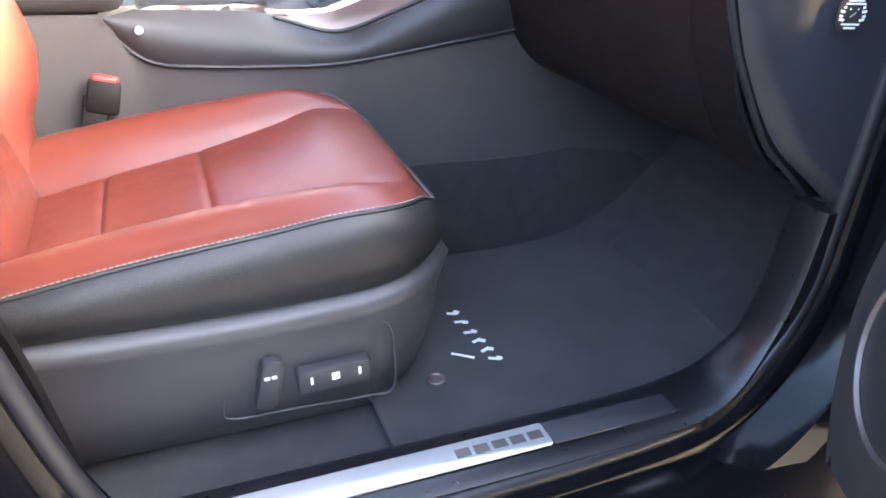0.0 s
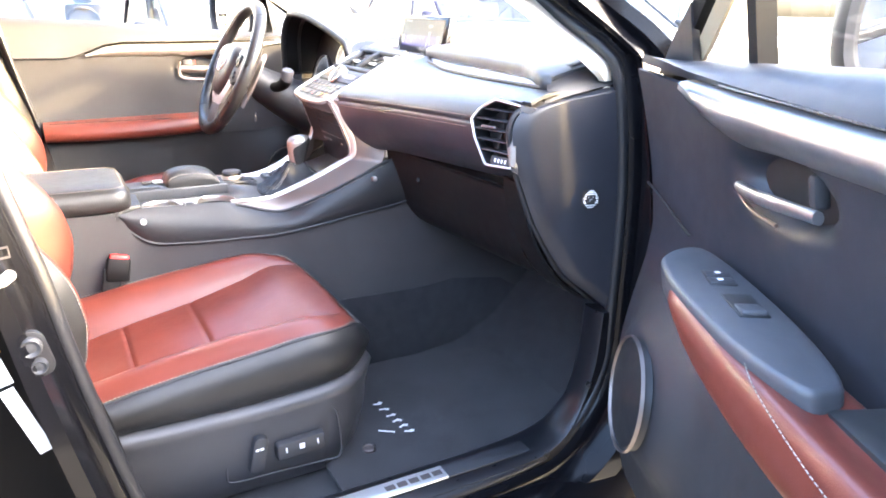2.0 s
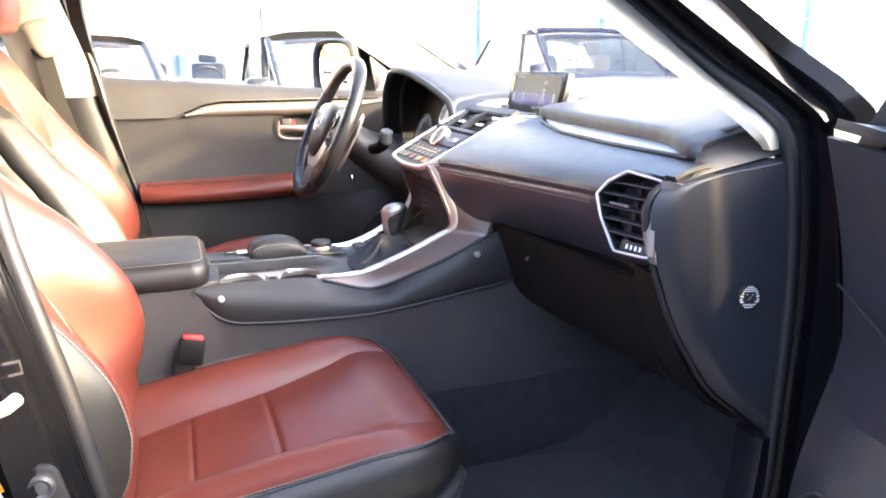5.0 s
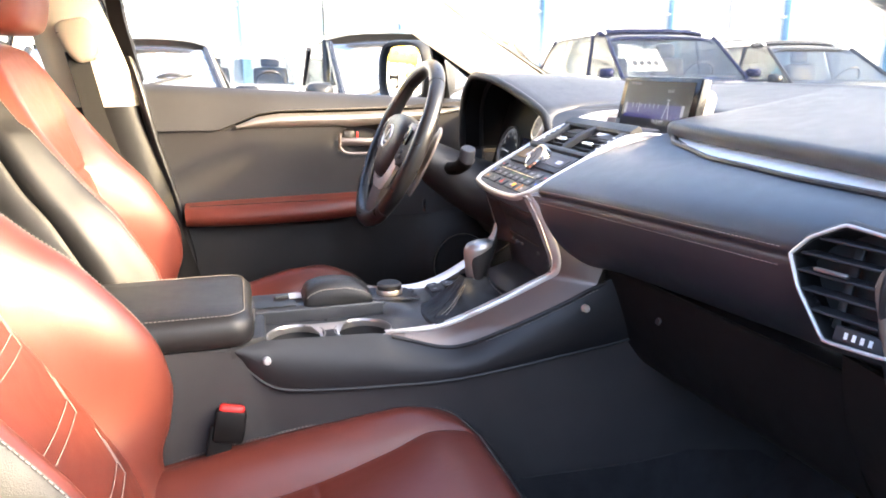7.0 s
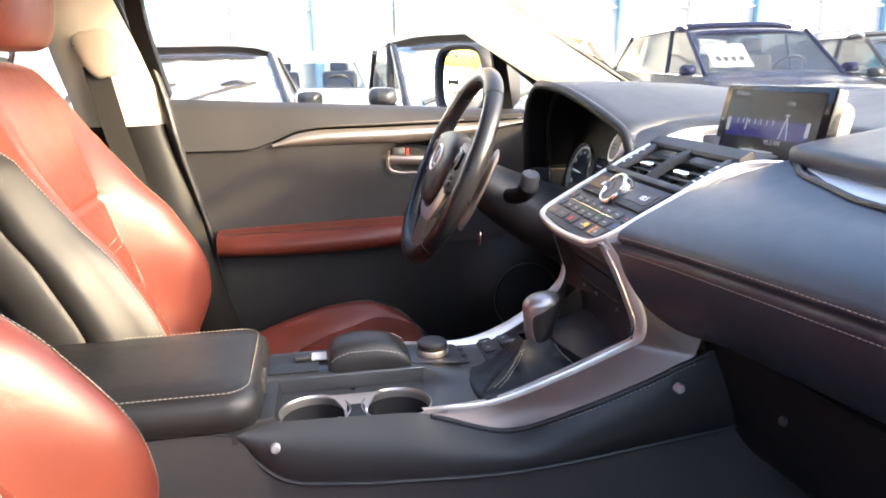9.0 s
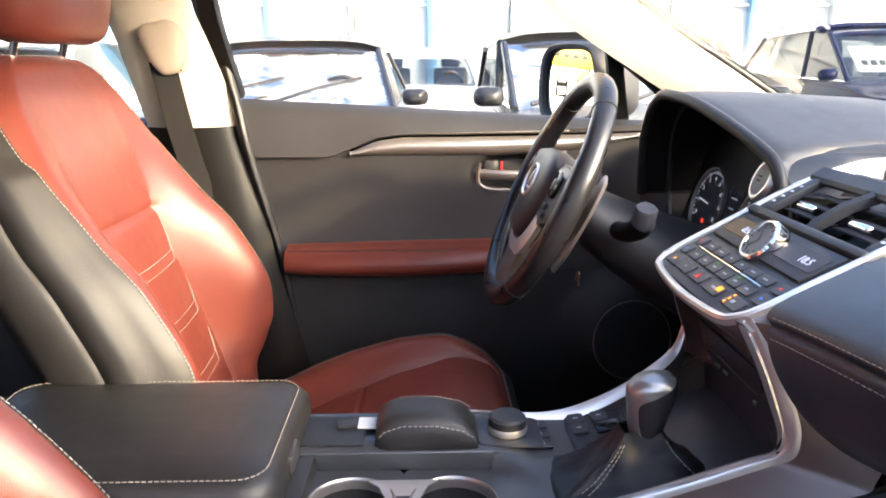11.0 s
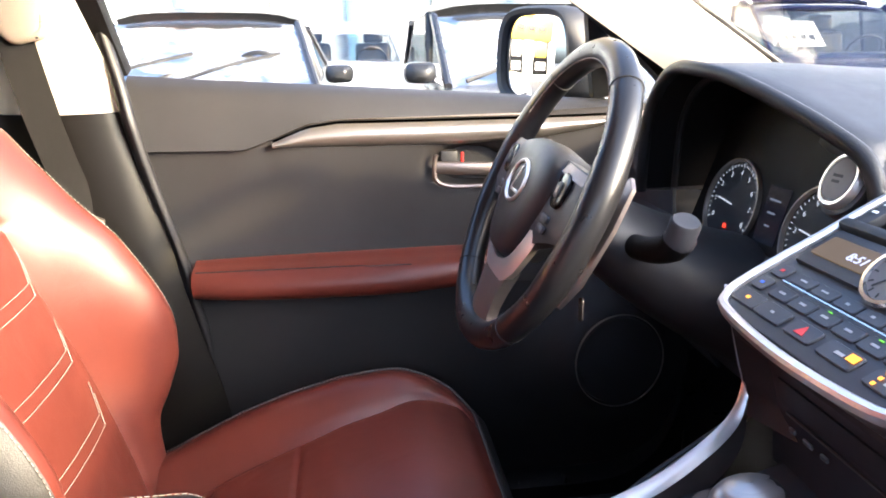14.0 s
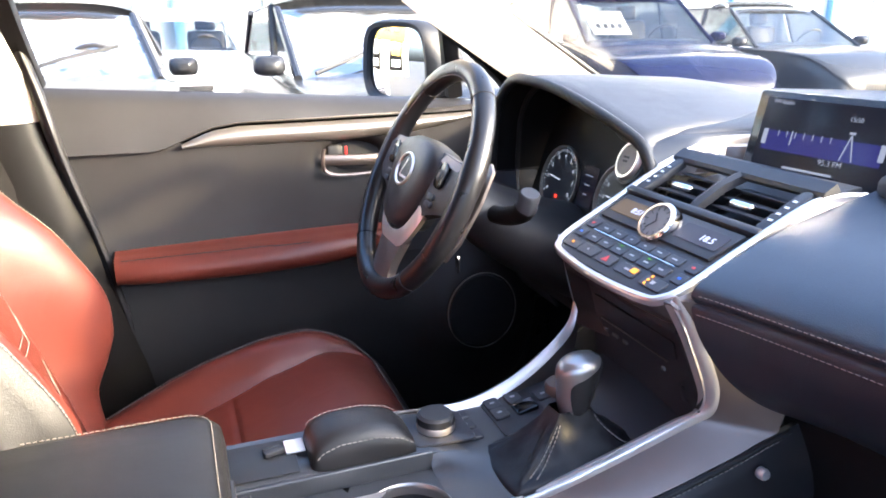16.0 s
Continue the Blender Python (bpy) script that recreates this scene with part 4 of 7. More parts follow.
# ---- doors ----
def door(place, flip, label, name):
    """A front door in its closed pose on the left side, moved by place; flip reverses faces when mirrored."""
    d = thing(name, tuple(place @ Vector((0.0, 0.75, 0.45))), label, "car door", "front doors")

    def add(nm, bm, mat, lab="", parent=None, sharp=38):
        if flip:
            for v in bm.verts:
                v.co.y -= 0.17 * max(0.0, v.co.z - 0.88)
        bmesh.ops.transform(bm, matrix=place, verts=bm.verts)
        return part(nm, bm, mat, parent or d, lab, sharp=sharp)

    def tp(pts):
        return [tuple(place @ Vector((x, y - (0.17 * max(0.0, z - 0.88) if flip else 0.0), z))) for x, y, z in pts]
    S_x = [-0.26, -0.224, -0.089, -0.04, 0.009, 0.06, 0.2, 0.358, 0.50, 0.60, 0.70]
    up = 0.028 if flip else 0.0
    S_z = [1.046, 1.045, 1.044, 1.062, 1.082, 1.089, 1.090, 1.092, 1.095, 1.100, 1.105]

    def s_line(x):
        return lerp(x, S_x, S_z) + up

    def belt(x):
        return lerp(x, [-0.3, 0.5, 0.7], [1.161, 1.122, 1.112]) + up * 0.4 if flip else lerp(x, [-0.3, 0.2, 0.5, 0.7], [1.154, 1.124, 1.105, 1.096])

    def rear(z):
        return lerp(z, [0.38, 0.607, 0.834, 1.05, 1.17], [-0.085, -0.137, -0.197, -0.232, -0.252]) - (0.0 if flip else 0.022)
    xs = np.linspace(0.0, 1.0, 44)
    # upper pad with a rolled top
    rows = []
    for f in xs:
        row = []
        for k in np.linspace(0, 1, 12):
            x = -0.275 + f * 0.955
            zb, zs_ = belt(x), s_line(x)
            z = zb - (zb - zs_) * k
            y = 0.790 - 0.052 * (k ** 0.45) + 0.004 * k
            row.append((max(x, rear(z)), y, z))
        rows.append(row)
    add("upper_pad", sheet(rows, thick=-0.012), SKYVINYL if flip else GREY, "black padded door top")
    stitch = [(x, 0.7335, s_line(x) + 0.005) for x in np.linspace(-0.22, 0.40, 90)]
    stitches(tp(stitch), d, 0.0066, 0.0046 if flip else 0.0052, 0.0011 if flip else 0.0017)
    # satin trim band
    def lo_line(x):
        if flip:
            return lerp(x, [-0.05, 0.296, 0.36, 0.385, 0.42, 0.448, 0.487, 0.7], [1.077, 1.074, 1.070, 1.073, 1.081, 1.092, 1.112, 1.120])
        return lerp(x, [-0.05, 0.05, 0.25, 0.40, 0.50, 0.60, 0.7], [1.048, 1.047, 1.047, 1.054, 1.072, 1.097, 1.099])

    rows = []
    for f in xs:
        x = -0.045 + f * (0.645 if not flip else 0.532)
        lo = lo_line(x)
        hi = s_line(x) - 0.004
        hi = max(hi, lo + 0.001)
        rows.append([(x, 0.742 - 0.020 * math.sin(math.pi * k) ** 0.7 + 0.006 * k, hi + (lo - hi) * k) for k in np.linspace(0, 1, 9)])
    # one band on both doors; the passenger copy's colour is dimmed for its light
    add("trim_band", sheet(rows, thick=-0.006), DIMMEDMETAL if flip else BANDMETAL, "brushed metal trim band")
    hc, hw, hz_ = (0.303, 0.078, 1.033) if flip else (0.285, 0.062, 1.012)
    # middle panel with a hollow for the handle
    rows = []
    for x in np.linspace(-0.25, 0.70, 72):
        row = []
        for k in np.linspace(0, 1, 28):
            zt = s_line(x) if x < -0.045 else lo_line(x) + 0.001
            z = zt + (0.80 - zt) * k
            y = 0.742 + 0.012 * math.sin(math.pi * k)
            hx, hz = (x - hc) / hw, (z - hz_) / 0.032
            y += 0.045 / (1 + (hx ** 2 + hz ** 2) ** 4)
            row.append((max(x, rear(z)), y, z))
        rows.append(row)
    add("middle_panel", sheet(rows, thick=-0.008), SKYVINYL if flip else GREY, "charcoal door panel", sharp=60)
    # handle, its rim and the lock button
    rim = [(hc + (hw + 0.004) * math.copysign(abs(math.cos(t)) ** 0.6, math.cos(t)) + 0.006 * math.sin(t), 0.744, hz_ + 0.037 * math.copysign(abs(math.sin(t)) ** 0.6, math.sin(t))) for t in np.linspace(0, 2 * math.pi, 40, endpoint=False)]
    h = add("handle_rim", tube(rim[18:40] if not flip else rim[30:40], 0.004 if not flip else 0.0024, 8, up=(0, 1, 0)), SATIN)
    # dark disc stands for the shade inside the handle's hollow
    add("hollow_shade", prism([(x * hw, z * 0.031) for x, z in rounded(2.0, 2.0, 0.7, 6)], 0.003, Matrix(((1, 0, 0, hc), (0, 0, 1, 0.7745), (0, 1, 0, hz_ + 0.002), (0, 0, 0, 1)))), DARK)
    if flip:
        grip = []
        for f in np.linspace(0, 1, 14):
            x = 0.375 - 0.150 * f
            half = 0.0085 - 0.003 * abs(f - 0.55)
            grip.append([(x, 0.748 - 0.012 * math.sin(math.pi * (0.15 + 0.8 * f)) + dy, 1.0215 + 0.003 * math.cos(math.pi * f) * -1 + dz) for dy, dz in circle(0.006, 12, half)])
        add("pull_handle", loft(grip), DIMMEDMETAL, "satin metal pull handle")
    else:
        add("pull_handle", loft([[(x + hc - 0.285, 0.748 - 0.006 * math.sin((x - 0.22) / 0.12 * math.pi) + dy, 1.004 + 0.004 * (0.34 - x) / 0.12 + dz) for dy, dz in circle(0.006, 12, 0.011)] for x in np.linspace(0.222, 0.342, 12)]), SATIN, "satin metal pull handle")
    lk = add("lock_lever", box(0.014, 0.018, 0.034, pose(0.234, 0.752, 1.047, 0, 6), 0.006) if flip else box(0.032, 0.016, 0.028, pose(hc - 0.039, 0.760, 1.022), 0.006), PLASTIC)
    flip or add("lock_mark", box(0.005, 0.003, 0.018, pose(hc - 0.017, 0.752, 1.024), 0.001), REDPLASTIC, "red lock mark", lk)
    # armrest: switch top and red pad
    sp = None
    if flip:
        plan = [(0.432, 0.672), (0.455, 0.698), (0.462, 0.722), (0.442, 0.736), (0.38, 0.739), (0.30, 0.735), (0.23, 0.729), (0.16, 0.718), (0.110, 0.703), (0.099, 0.685), (0.099, 0.665), (0.127, 0.653), (0.17, 0.645), (0.22, 0.642), (0.326, 0.645), (0.40, 0.657)]
        sp = add("switch_panel", prism([tuple(q) for q in catmull(plan, 72, True)], 0.034, pose(0, 0, 0.886), 0.007, 3), ARMGREY, "grey-black switch panel of the armrest", sharp=50)
        add("switch_frame", box(0.046, 0.030, 0.002, pose(0.346, 0.7035, 0.9205, 0, 0, 10), 0.003), DARK, "", sp)
        for x in (0.3565, 0.3355):
            add("window_switch", box(0.0195, 0.027, 0.005, pose(x, 0.7035 + (x - 0.346) * 0.18, 0.9205, 0, 0, 10), 0.002), PANELGREY, "", sp)
            add("mark", box(0.0052, 0.0065, 0.001, pose(x, 0.7035 + 0.003 * (1 if x > 0.346 else -1), 0.9233), 0.0004), INK, "", sp)
        add("switch_well", box(0.058, 0.031, 0.003, pose(0.267, 0.696, 0.9205, 0, 0, 7), 0.003), DARK, "", sp)
        add("window_switch", box(0.030, 0.026, 0.007, pose(0.254, 0.695, 0.9215, 0, 9, 7), 0.003, 3), ARMGREY, "", sp)
        # solid block, coloured dark for the shade in the grab pocket
        add("pocket_shade_block", box(0.32, 0.074, 0.040, pose(-0.058, 0.716, 0.884), 0.008), DARK, "", sp)
    pad = []
    for x, w, z, h in ((0.365, 0.012, 0.885, 0.010), (0.34, 0.05, 0.880, 0.024), (0.27, 0.085, 0.866, 0.033), (0.15, 0.100, 0.852, 0.036), (0.0, 0.095, 0.842, 0.036), (-0.12, 0.085, 0.838, 0.034), (-0.185, 0.07, 0.836, 0.032)):
        if flip:
            w, z, h = lerp(x, [-0.185, 0.0, 0.16, 0.27, 0.34, 0.365], [0.118, 0.128, 0.131, 0.128, 0.118, 0.095]), lerp(x, [-0.185, 0.16, 0.27, 0.365], [0.868, 0.878, 0.888, 0.905]), lerp(x, [-0.185, 0.16, 0.27, 0.34, 0.365], [0.05, 0.045, 0.036, 0.020, 0.006])
        zz_ = z if flip else 0.832 + (z - 0.84) * 0.3
        h = h if flip else h * 0.78
        pad.append([(x, 0.76 - w * (a if not flip else 0.30 + 0.70 * a), zz_ + h * b) for a, b in ((0, 0.45 if flip else 1), (0.5, 0.5 if flip else 1.0), (0.85, 0.62 if flip else 0.75), (1, 0.1), (0.95, -0.6), (0.7, -1), (0, -1))])
    ap = add("arm_pad", loft(pad, 30, 42), RED, "red leather arm pad", sharp=60)
    seam = [(x, 0.655 if x > 0.1 else 0.66, (0.893 if flip else 0.868) - 0.02 * (0.3 - x) * (2 if flip else 0.2)) for x in np.linspace(0.17, -0.17, 40)]
    if not flip:
        add("pad_crease", tube([(x, y - 0.0005, z) for x, y, z in seam], 0.0011, 6), DARK, "", ap)
    if flip:
        seam = catmull([(0.165, 0.646, 0.910), (0.14, 0.640, 0.904), (0.10, 0.635, 0.898), (0.03, 0.630, 0.889), (-0.05, 0.631, 0.879)], 24)
    if flip:
        stitches(tp(seam), ap)
        add("panel_seam", tube([(x, 0.7435, lerp(x, [0.535, 0.679], [0.911, 0.949])) for x in np.linspace(0.53, 0.69, 8)], 0.0022, 6), DARK)
    # lower panel with a speaker bulge
    rows = []
    for x in np.linspace(-0.25, 0.715, 56):
        row = []
        for k in np.linspace(0, 1, 30):
            z = 0.825 + (0.40 - 0.825) * k
            r = math.hypot((x - 0.545), (z - 0.66))
            y = 0.752 - 0.03 * math.sin(math.pi * k) - 0.038 / (1 + (r / 0.12) ** 8)
            row.append((max(x, rear(z)), y, z))
        rows.append(row)
    add("lower_panel", sheet(rows, thick=-0.008), PLASTIC if flip else SHADEDOOR, "black lower door panel", sharp=60)
    m = axes((0.545, 0.683, 0.66), (1, 0, 0), (0.10, -1, 0.10))
    spk = add("speaker_cover", lathe([(0.001, 0.008), (0.05, 0.0075), (0.079, 0.004), (0.083, -0.01)], m, 48), DARK, "black round speaker cover")
    add("speaker_ring", sheet([[tuple(m @ Vector((r * math.cos(t), r * math.sin(t) * 1.0, z))) for t in np.linspace(0, 2 * math.pi, 64, endpoint=False)] for r, z in (((0.0838, 0.003), (0.0848, 0.0075), (0.0866, 0.0075), (0.0876, 0.002)) if flip else ((0.0843, 0.003), (0.0850, 0.0065), (0.0858, 0.0065), (0.0865, 0.002)))], closed_v=True), RINGMETAL if not flip else SATIN, "satin speaker ring", spk)
    # outer shell
    shell = []
    for z, y in ((0.38, 0.86), (0.5, 0.895), (0.75, 0.915), (0.95, 0.90), (1.08, 0.865), (1.155, 0.815)):
        shell.append([(x, y, z if z < 1.0 else 1.0 + (z - 1.0) * (belt(x) - 1.012) / 0.155) for x in np.linspace(-0.30, 0.78, 12)])
    add("outer_skin", sheet(catmull(shell, 14), thick=0.004), PAINT, "black painted door skin")
    for xa, xb in ((-0.30, -0.25), (0.70, 0.78)):
        add("door_end", sheet([[(lerp(k, [0, 1], [xb if xa > 0 else xa, xa if xa > 0 else rear(z)]), lerp(k, [0, 1], [lerp(z, [0.38, 0.75, 1.08, 1.155], [0.86, 0.915, 0.865, 0.815]), 0.75]), z) for z in np.linspace(0.40, 1.13, 12)] for k in np.linspace(0, 1, 5)], thick=0.004), PAINT)
    # window frame and glass
    fr = [(0.66, 0.792, 1.13), (0.60, 0.775, 1.185), (0.46, 0.735, 1.285), (0.30, 0.69, 1.385), (0.14, 0.65, 1.455), (0.0, 0.63, 1.485), (-0.2, 0.63, 1.48), (-0.28, 0.64, 1.44), (-0.295, 0.69, 1.33), (-0.275, 0.76, 1.17)]
    if flip:
        fr = [(0.675, 0.79, 1.10), (0.64, 0.79, 1.135), (0.578, 0.79, 1.185), (0.496, 0.79, 1.253), (0.36, 0.785, 1.35), (0.2, 0.78, 1.43), (0.0, 0.775, 1.467), (-0.2, 0.775, 1.47), (-0.28, 0.78, 1.43), (-0.295, 0.785, 1.33), (-0.275, 0.79, 1.17)]
    fw = 0.85 if flip else 1.0
    add("window_frame", sweep(catmull(fr, 60), [(a * fw, b * fw) for a, b in [(-0.016, -0.02), (0.016, -0.02), (0.02, 0.0), (0.012, 0.02), (-0.012, 0.02), (-0.02, 0.0)]], up=(0, 1, 0)), PILLAR)
    flip and add("sun_strip", ribbon([(x - 0.018, 0.786, z - 0.012) for x, y, z in fr[1:8]], [(x - 0.034, 0.790, z - 0.026) for x, y, z in fr[1:8]], 40, 3, (0, 0, 0), 0.006), SUNSTRIP, "tan strip painted as sunlight inside the window frame")
    add("window_seal", tube(catmull([(x, y + 0.012, z - 0.002) for x, y, z in fr], 60), 0.012, 8, up=(0, 1, 0)), RUBBER)
    add("window_post", sweep([(0.424, 0.797, 1.12), (0.424, 0.795, 1.19), (0.420, 0.790, 1.31)] if flip else [(0.523, 0.80, 1.12), (0.512, 0.788, 1.17), (0.490, 0.757, 1.265)], [(-0.012, -0.011), (0.012, -0.011), (0.012, 0.011), (-0.012, 0.011)] if flip else [(-0.012, -0.016), (0.012, -0.016), (0.012, 0.016), (-0.012, 0.016)], up=(1, 0, 0)), PILLAR)
    add("belt_seal", tube([(x, 0.796, belt(x) - 0.002) for x in np.linspace(-0.27, 0.66, 20)], 0.007, 8), RUBBER)
    top = catmull(fr, 40)
    g = []
    for x in np.linspace(0.60, -0.27, 30):
        zt = max(z for z in [lerp(x, [p[0] for p in reversed(top)], [p[2] for p in reversed(top)])])
        zb = belt(x) - 0.01
        g.append([(x, 0.81 - (z - zb) * (0.05 if flip else 0.47), z) for z in np.linspace(zb, max(zt, zb + 0.005), 8)])
    gl = add("window_glass", sheet(g, thick=0.004), GLASS)
    gl.visible_shadow = False
    # mirror
    gn = Vector((-0.90, -0.42, 0.03)).normalized()
    m = axes((0.395, 1.0, 1.192) if flip else (0.452, 0.975, 1.187), (gn.y, -gn.x, 0), gn)
    out = [(x, y * (1.0 if flip else 1.14)) for x, y in catmull([(-0.098, 0.01), (-0.085, 0.058), (0.0, 0.072), (0.082, 0.062), (0.098, 0.0), (0.08, -0.058), (0.0, -0.068), (-0.075, -0.055)], 40, True)]
    mir = add("door_mirror", sheet([[tuple(m @ Vector((x * k, y * k, z))) for x, y in out] for k, z in ((0.97, 0.004), (1.03, 0.013), (1.13, 0.016), (1.20, 0.006), (1.22, -0.03), (1.16, -0.085), (0.95, -0.125), (0.5, -0.145), (0.05, -0.15))], closed_v=True, cap=False), PLASTIC, "black door mirror")
    R = 1.3
    rows = [[tuple(m @ Vector((x * k, y * k, 0.006 - (x * x + y * y) * k * k / (2 * R)))) for x, y in out] for k in np.linspace(0.02, 1.0, 14)]
    add("mirror_glass", sheet(rows, closed_v=True, cap=False), MIRROR, "convex mirror glass", mir, 180)
    add("mirror_foot", loft([[(0.54 + a, 0.84 + 0.1 * k, 1.075 + 0.035 * k + b) for a, b in circle(0.045, 12, 0.016)] for k in np.linspace(0, 1, 4)]), PAINT, "", mir)
    flip and add("corner_cover", prism([(0.56, 1.12), (0.69, 1.115), (0.62, 1.172), (0.56, 1.215)], 0.012, Matrix(((1, 0, 0, 0), (0, 0, 1, 0.770), (0, 1, 0, 0), (0, 0, 0, 1))), 0.003), RUBBER)
    return d


door(Matrix(), False, "dark door with red arm pad, metal trim and convex mirror", "driver_door")
# the open door: mirrored, swung about its front hinge
DIR, NOR = Vector((-0.42, -0.9075, 0)).normalized(), Vector((-0.9075, 0.42, 0)).normalized()
swing = Matrix(((-DIR.x, -NOR.x, 0, 0.55 + 0.545 * DIR.x + 0.70 * NOR.x), (-DIR.y, -NOR.y, 0, -1.02 + 0.545 * DIR.y + 0.70 * NOR.y), (0, 0, 1, 0), (0, 0, 0, 1)))
door(swing, True, "open black passenger door with red arm pad and metal trim", "passenger_door")


# ---- dashboard ----
dash = thing("dashboard", (0.75, 0, 0.6), "black leather-wrapped dashboard with satin metal trim", "dashboard")


def edge_drop(y):
    return 0.022 * abs(y / 0.72) ** 3


# front edge of the top deck: (across, along, height); it overhangs the slot with the metal blade
BROW = [(-0.735, 0.735, 1.092), (-0.712, 0.60, 1.083), (-0.700, 0.580, 1.084), (-0.672, 0.585, 1.0905), (-0.64, 0.598, 1.0945), (-0.60, 0.608, 1.0965), (-0.55, 0.613, 1.0975), (-0.45, 0.619, 1.099), (-0.30, 0.628, 1.1005), (-0.165, 0.640, 1.102), (-0.142, 0.648, 1.102)]


def brow(y):
    ys = [b[0] for b in BROW]
    return lerp(y, ys, [b[1] for b in BROW]), lerp(y, ys, [b[2] for b in BROW])


# top deck, rising to the foot of the windscreen
def deck_z(x, y, x0, z0):
    xe = 1.0 - 0.16 * (y / 0.76) ** 2
    f = max(0.0, min(1.0, (x - x0) / (xe - x0)))
    far = 1.163 - 0.024 * min(1.0, max(0.0, (y - 0.1) / 0.45))
    return z0 + 0.008 + (far - z0 - 0.008) * f ** 1.3


rows = []
for y in list(np.linspace(-0.705, -0.55, 24)) + list(np.linspace(-0.535, -0.142, 20)) + list(np.linspace(-0.13, 0.18, 40)) + list(np.linspace(0.19, 0.735, 24)):
    if y <= -0.142:
        x0, z0 = brow(y)
    elif y <= 0.181:
        ys = [-0.13, 0.03, 0.08, 0.122, 0.152, 0.166, 0.176, 0.181]
        x0 = lerp(y, ys, [0.786, 0.786, 0.770, 0.747, 0.712, 0.677, 0.612, 0.602])
        z0 = lerp(y, ys, [1.1135, 1.1145, 1.1145, 1.113, 1.112, 1.111, 1.107, 1.104])
    else:
        x0, z0 = lerp(y, [0.181, 0.2, 0.735], [0.602, 0.60, 0.66]), 1.102 - edge_drop(y)
    xe = 1.0 - 0.16 * (y / 0.76) ** 2
    r = [(x0 + 0.014, y, z0 - 0.010), (x0 + 0.002, y, z0 - 0.006), (x0 + 0.001, y, z0 + 0.003), (x0 + 0.006, y, z0 + 0.006)]
    r += [(x, y, deck_z(x, y, x0, z0)) for x in np.linspace(x0 + 0.04, xe, 8)]
    rows.append(catmull(r, 26))
part("top_deck", sheet(rows, thick=-0.008), DECKTOP, dash, "soft black dashboard top", sharp=60)
part("brow_edge", tube([(brow(y)[0] + 0.0005, y, brow(y)[1] - 0.0015) for y in np.linspace(-0.700, -0.142, 70)], 0.0052, 10), PILLAR, dash)

# passenger pad, loft of profiles across the car; the outer air vent is let into its end
VENT = axes((0.505, -0.66, 1.0), (0.208, -0.978, 0), (-0.978, -0.208, 0.3))    # local: x outward, y up, z towards the seat
VENT_OUT = [(-0.0590, 0.016), (-0.043, 0.0369), (-0.0109, 0.0557), (0.0571, 0.0493), (0.0400, 0.0262), (0.0345, 0.0066), (0.0469, -0.0209), (0.0636, -0.0550), (0.0019, -0.0578), (-0.0404, -0.0142)]


def pad_profile(y):
    f = (-0.135 - y) / 0.5
    g = min(max(f, 0), 1.25)
    mix = lambda a, b: a + (b - a) * min(g, 1.0)
    mixc = lambda a, b: a + (b - a) * (g ** 0.8)
    tx = lerp(y, [-0.68, -0.61, -0.5, -0.32, -0.2, -0.14], [0.577, 0.578, 0.580, 0.592, 0.615, 0.648])
    tz = lerp(y, [-0.68, -0.5, -0.32, -0.2, -0.14], [1.073, 1.073, 1.075, 1.084, 1.094])
    return [(tx + 0.012, tz - 0.001), (tx, tz), (mix(0.53, 0.545), mix(1.064, 1.065)), (mix(0.47, 0.519), mix(1.040, 1.050)), (mixc(0.428, 0.503), mix(1.018, 1.030)),
            (mixc(0.4195, 0.499), mix(1.006, 1.020)), (mixc(0.424, 0.5015), mix(0.998, 1.012)), (mixc(0.4195, 0.499), mix(0.990, 1.004)), (mixc(0.425, 0.504), mix(0.958, 0.975)), (mixc(0.447, 0.520), mix(0.920, 0.940)), (mixc(0.485, 0.552), mix(0.893, 0.910)), (mixc(0.52, 0.578), mix(0.888, 0.905))]


def in_vent(p):
    q = VENT.inverted() @ p
    if q.x < -0.062 or not -0.060 < q.y < 0.0575:
        return False
    return q.x > lerp(q.y, [-0.060, -0.0142, 0.016, 0.0369, 0.0575], [0.002, -0.0415, -0.061, -0.045, -0.012])


rows = []
for y in list(np.linspace(-0.128, -0.56, 36)) + list(np.linspace(-0.563, -0.732, 60)):
    row = catmull([(x, y, z) for x, z in pad_profile(y)], 96)
    row[:, 1] -= 0.062 * (np.clip(1.0 - row[:, 2], 0, 0.11) / 0.11) ** 1.3 * max(0.0, 1 - (-0.128 - y) / 0.13)
    rows.append(row)
bm = sheet(rows)
bmesh.ops.delete(bm, geom=[f for f in bm.faces if in_vent(f.calc_center_median())], context="FACES")
backed(bm, 0.006)
part("knee_pad", bm, PADSKIN, dash, "leather-wrapped pad over the glove box", sharp=60)
for k in (5, 7):
    stitches([(pad_profile(y)[k][0] - 0.0012, y, pad_profile(y)[k][1] + (0.002 if k == 5 else -0.002)) for y in np.linspace(-0.14, -0.592, 110)], dash, 0.0062, 0.0038, 0.0006, up=(1, 0, 0))
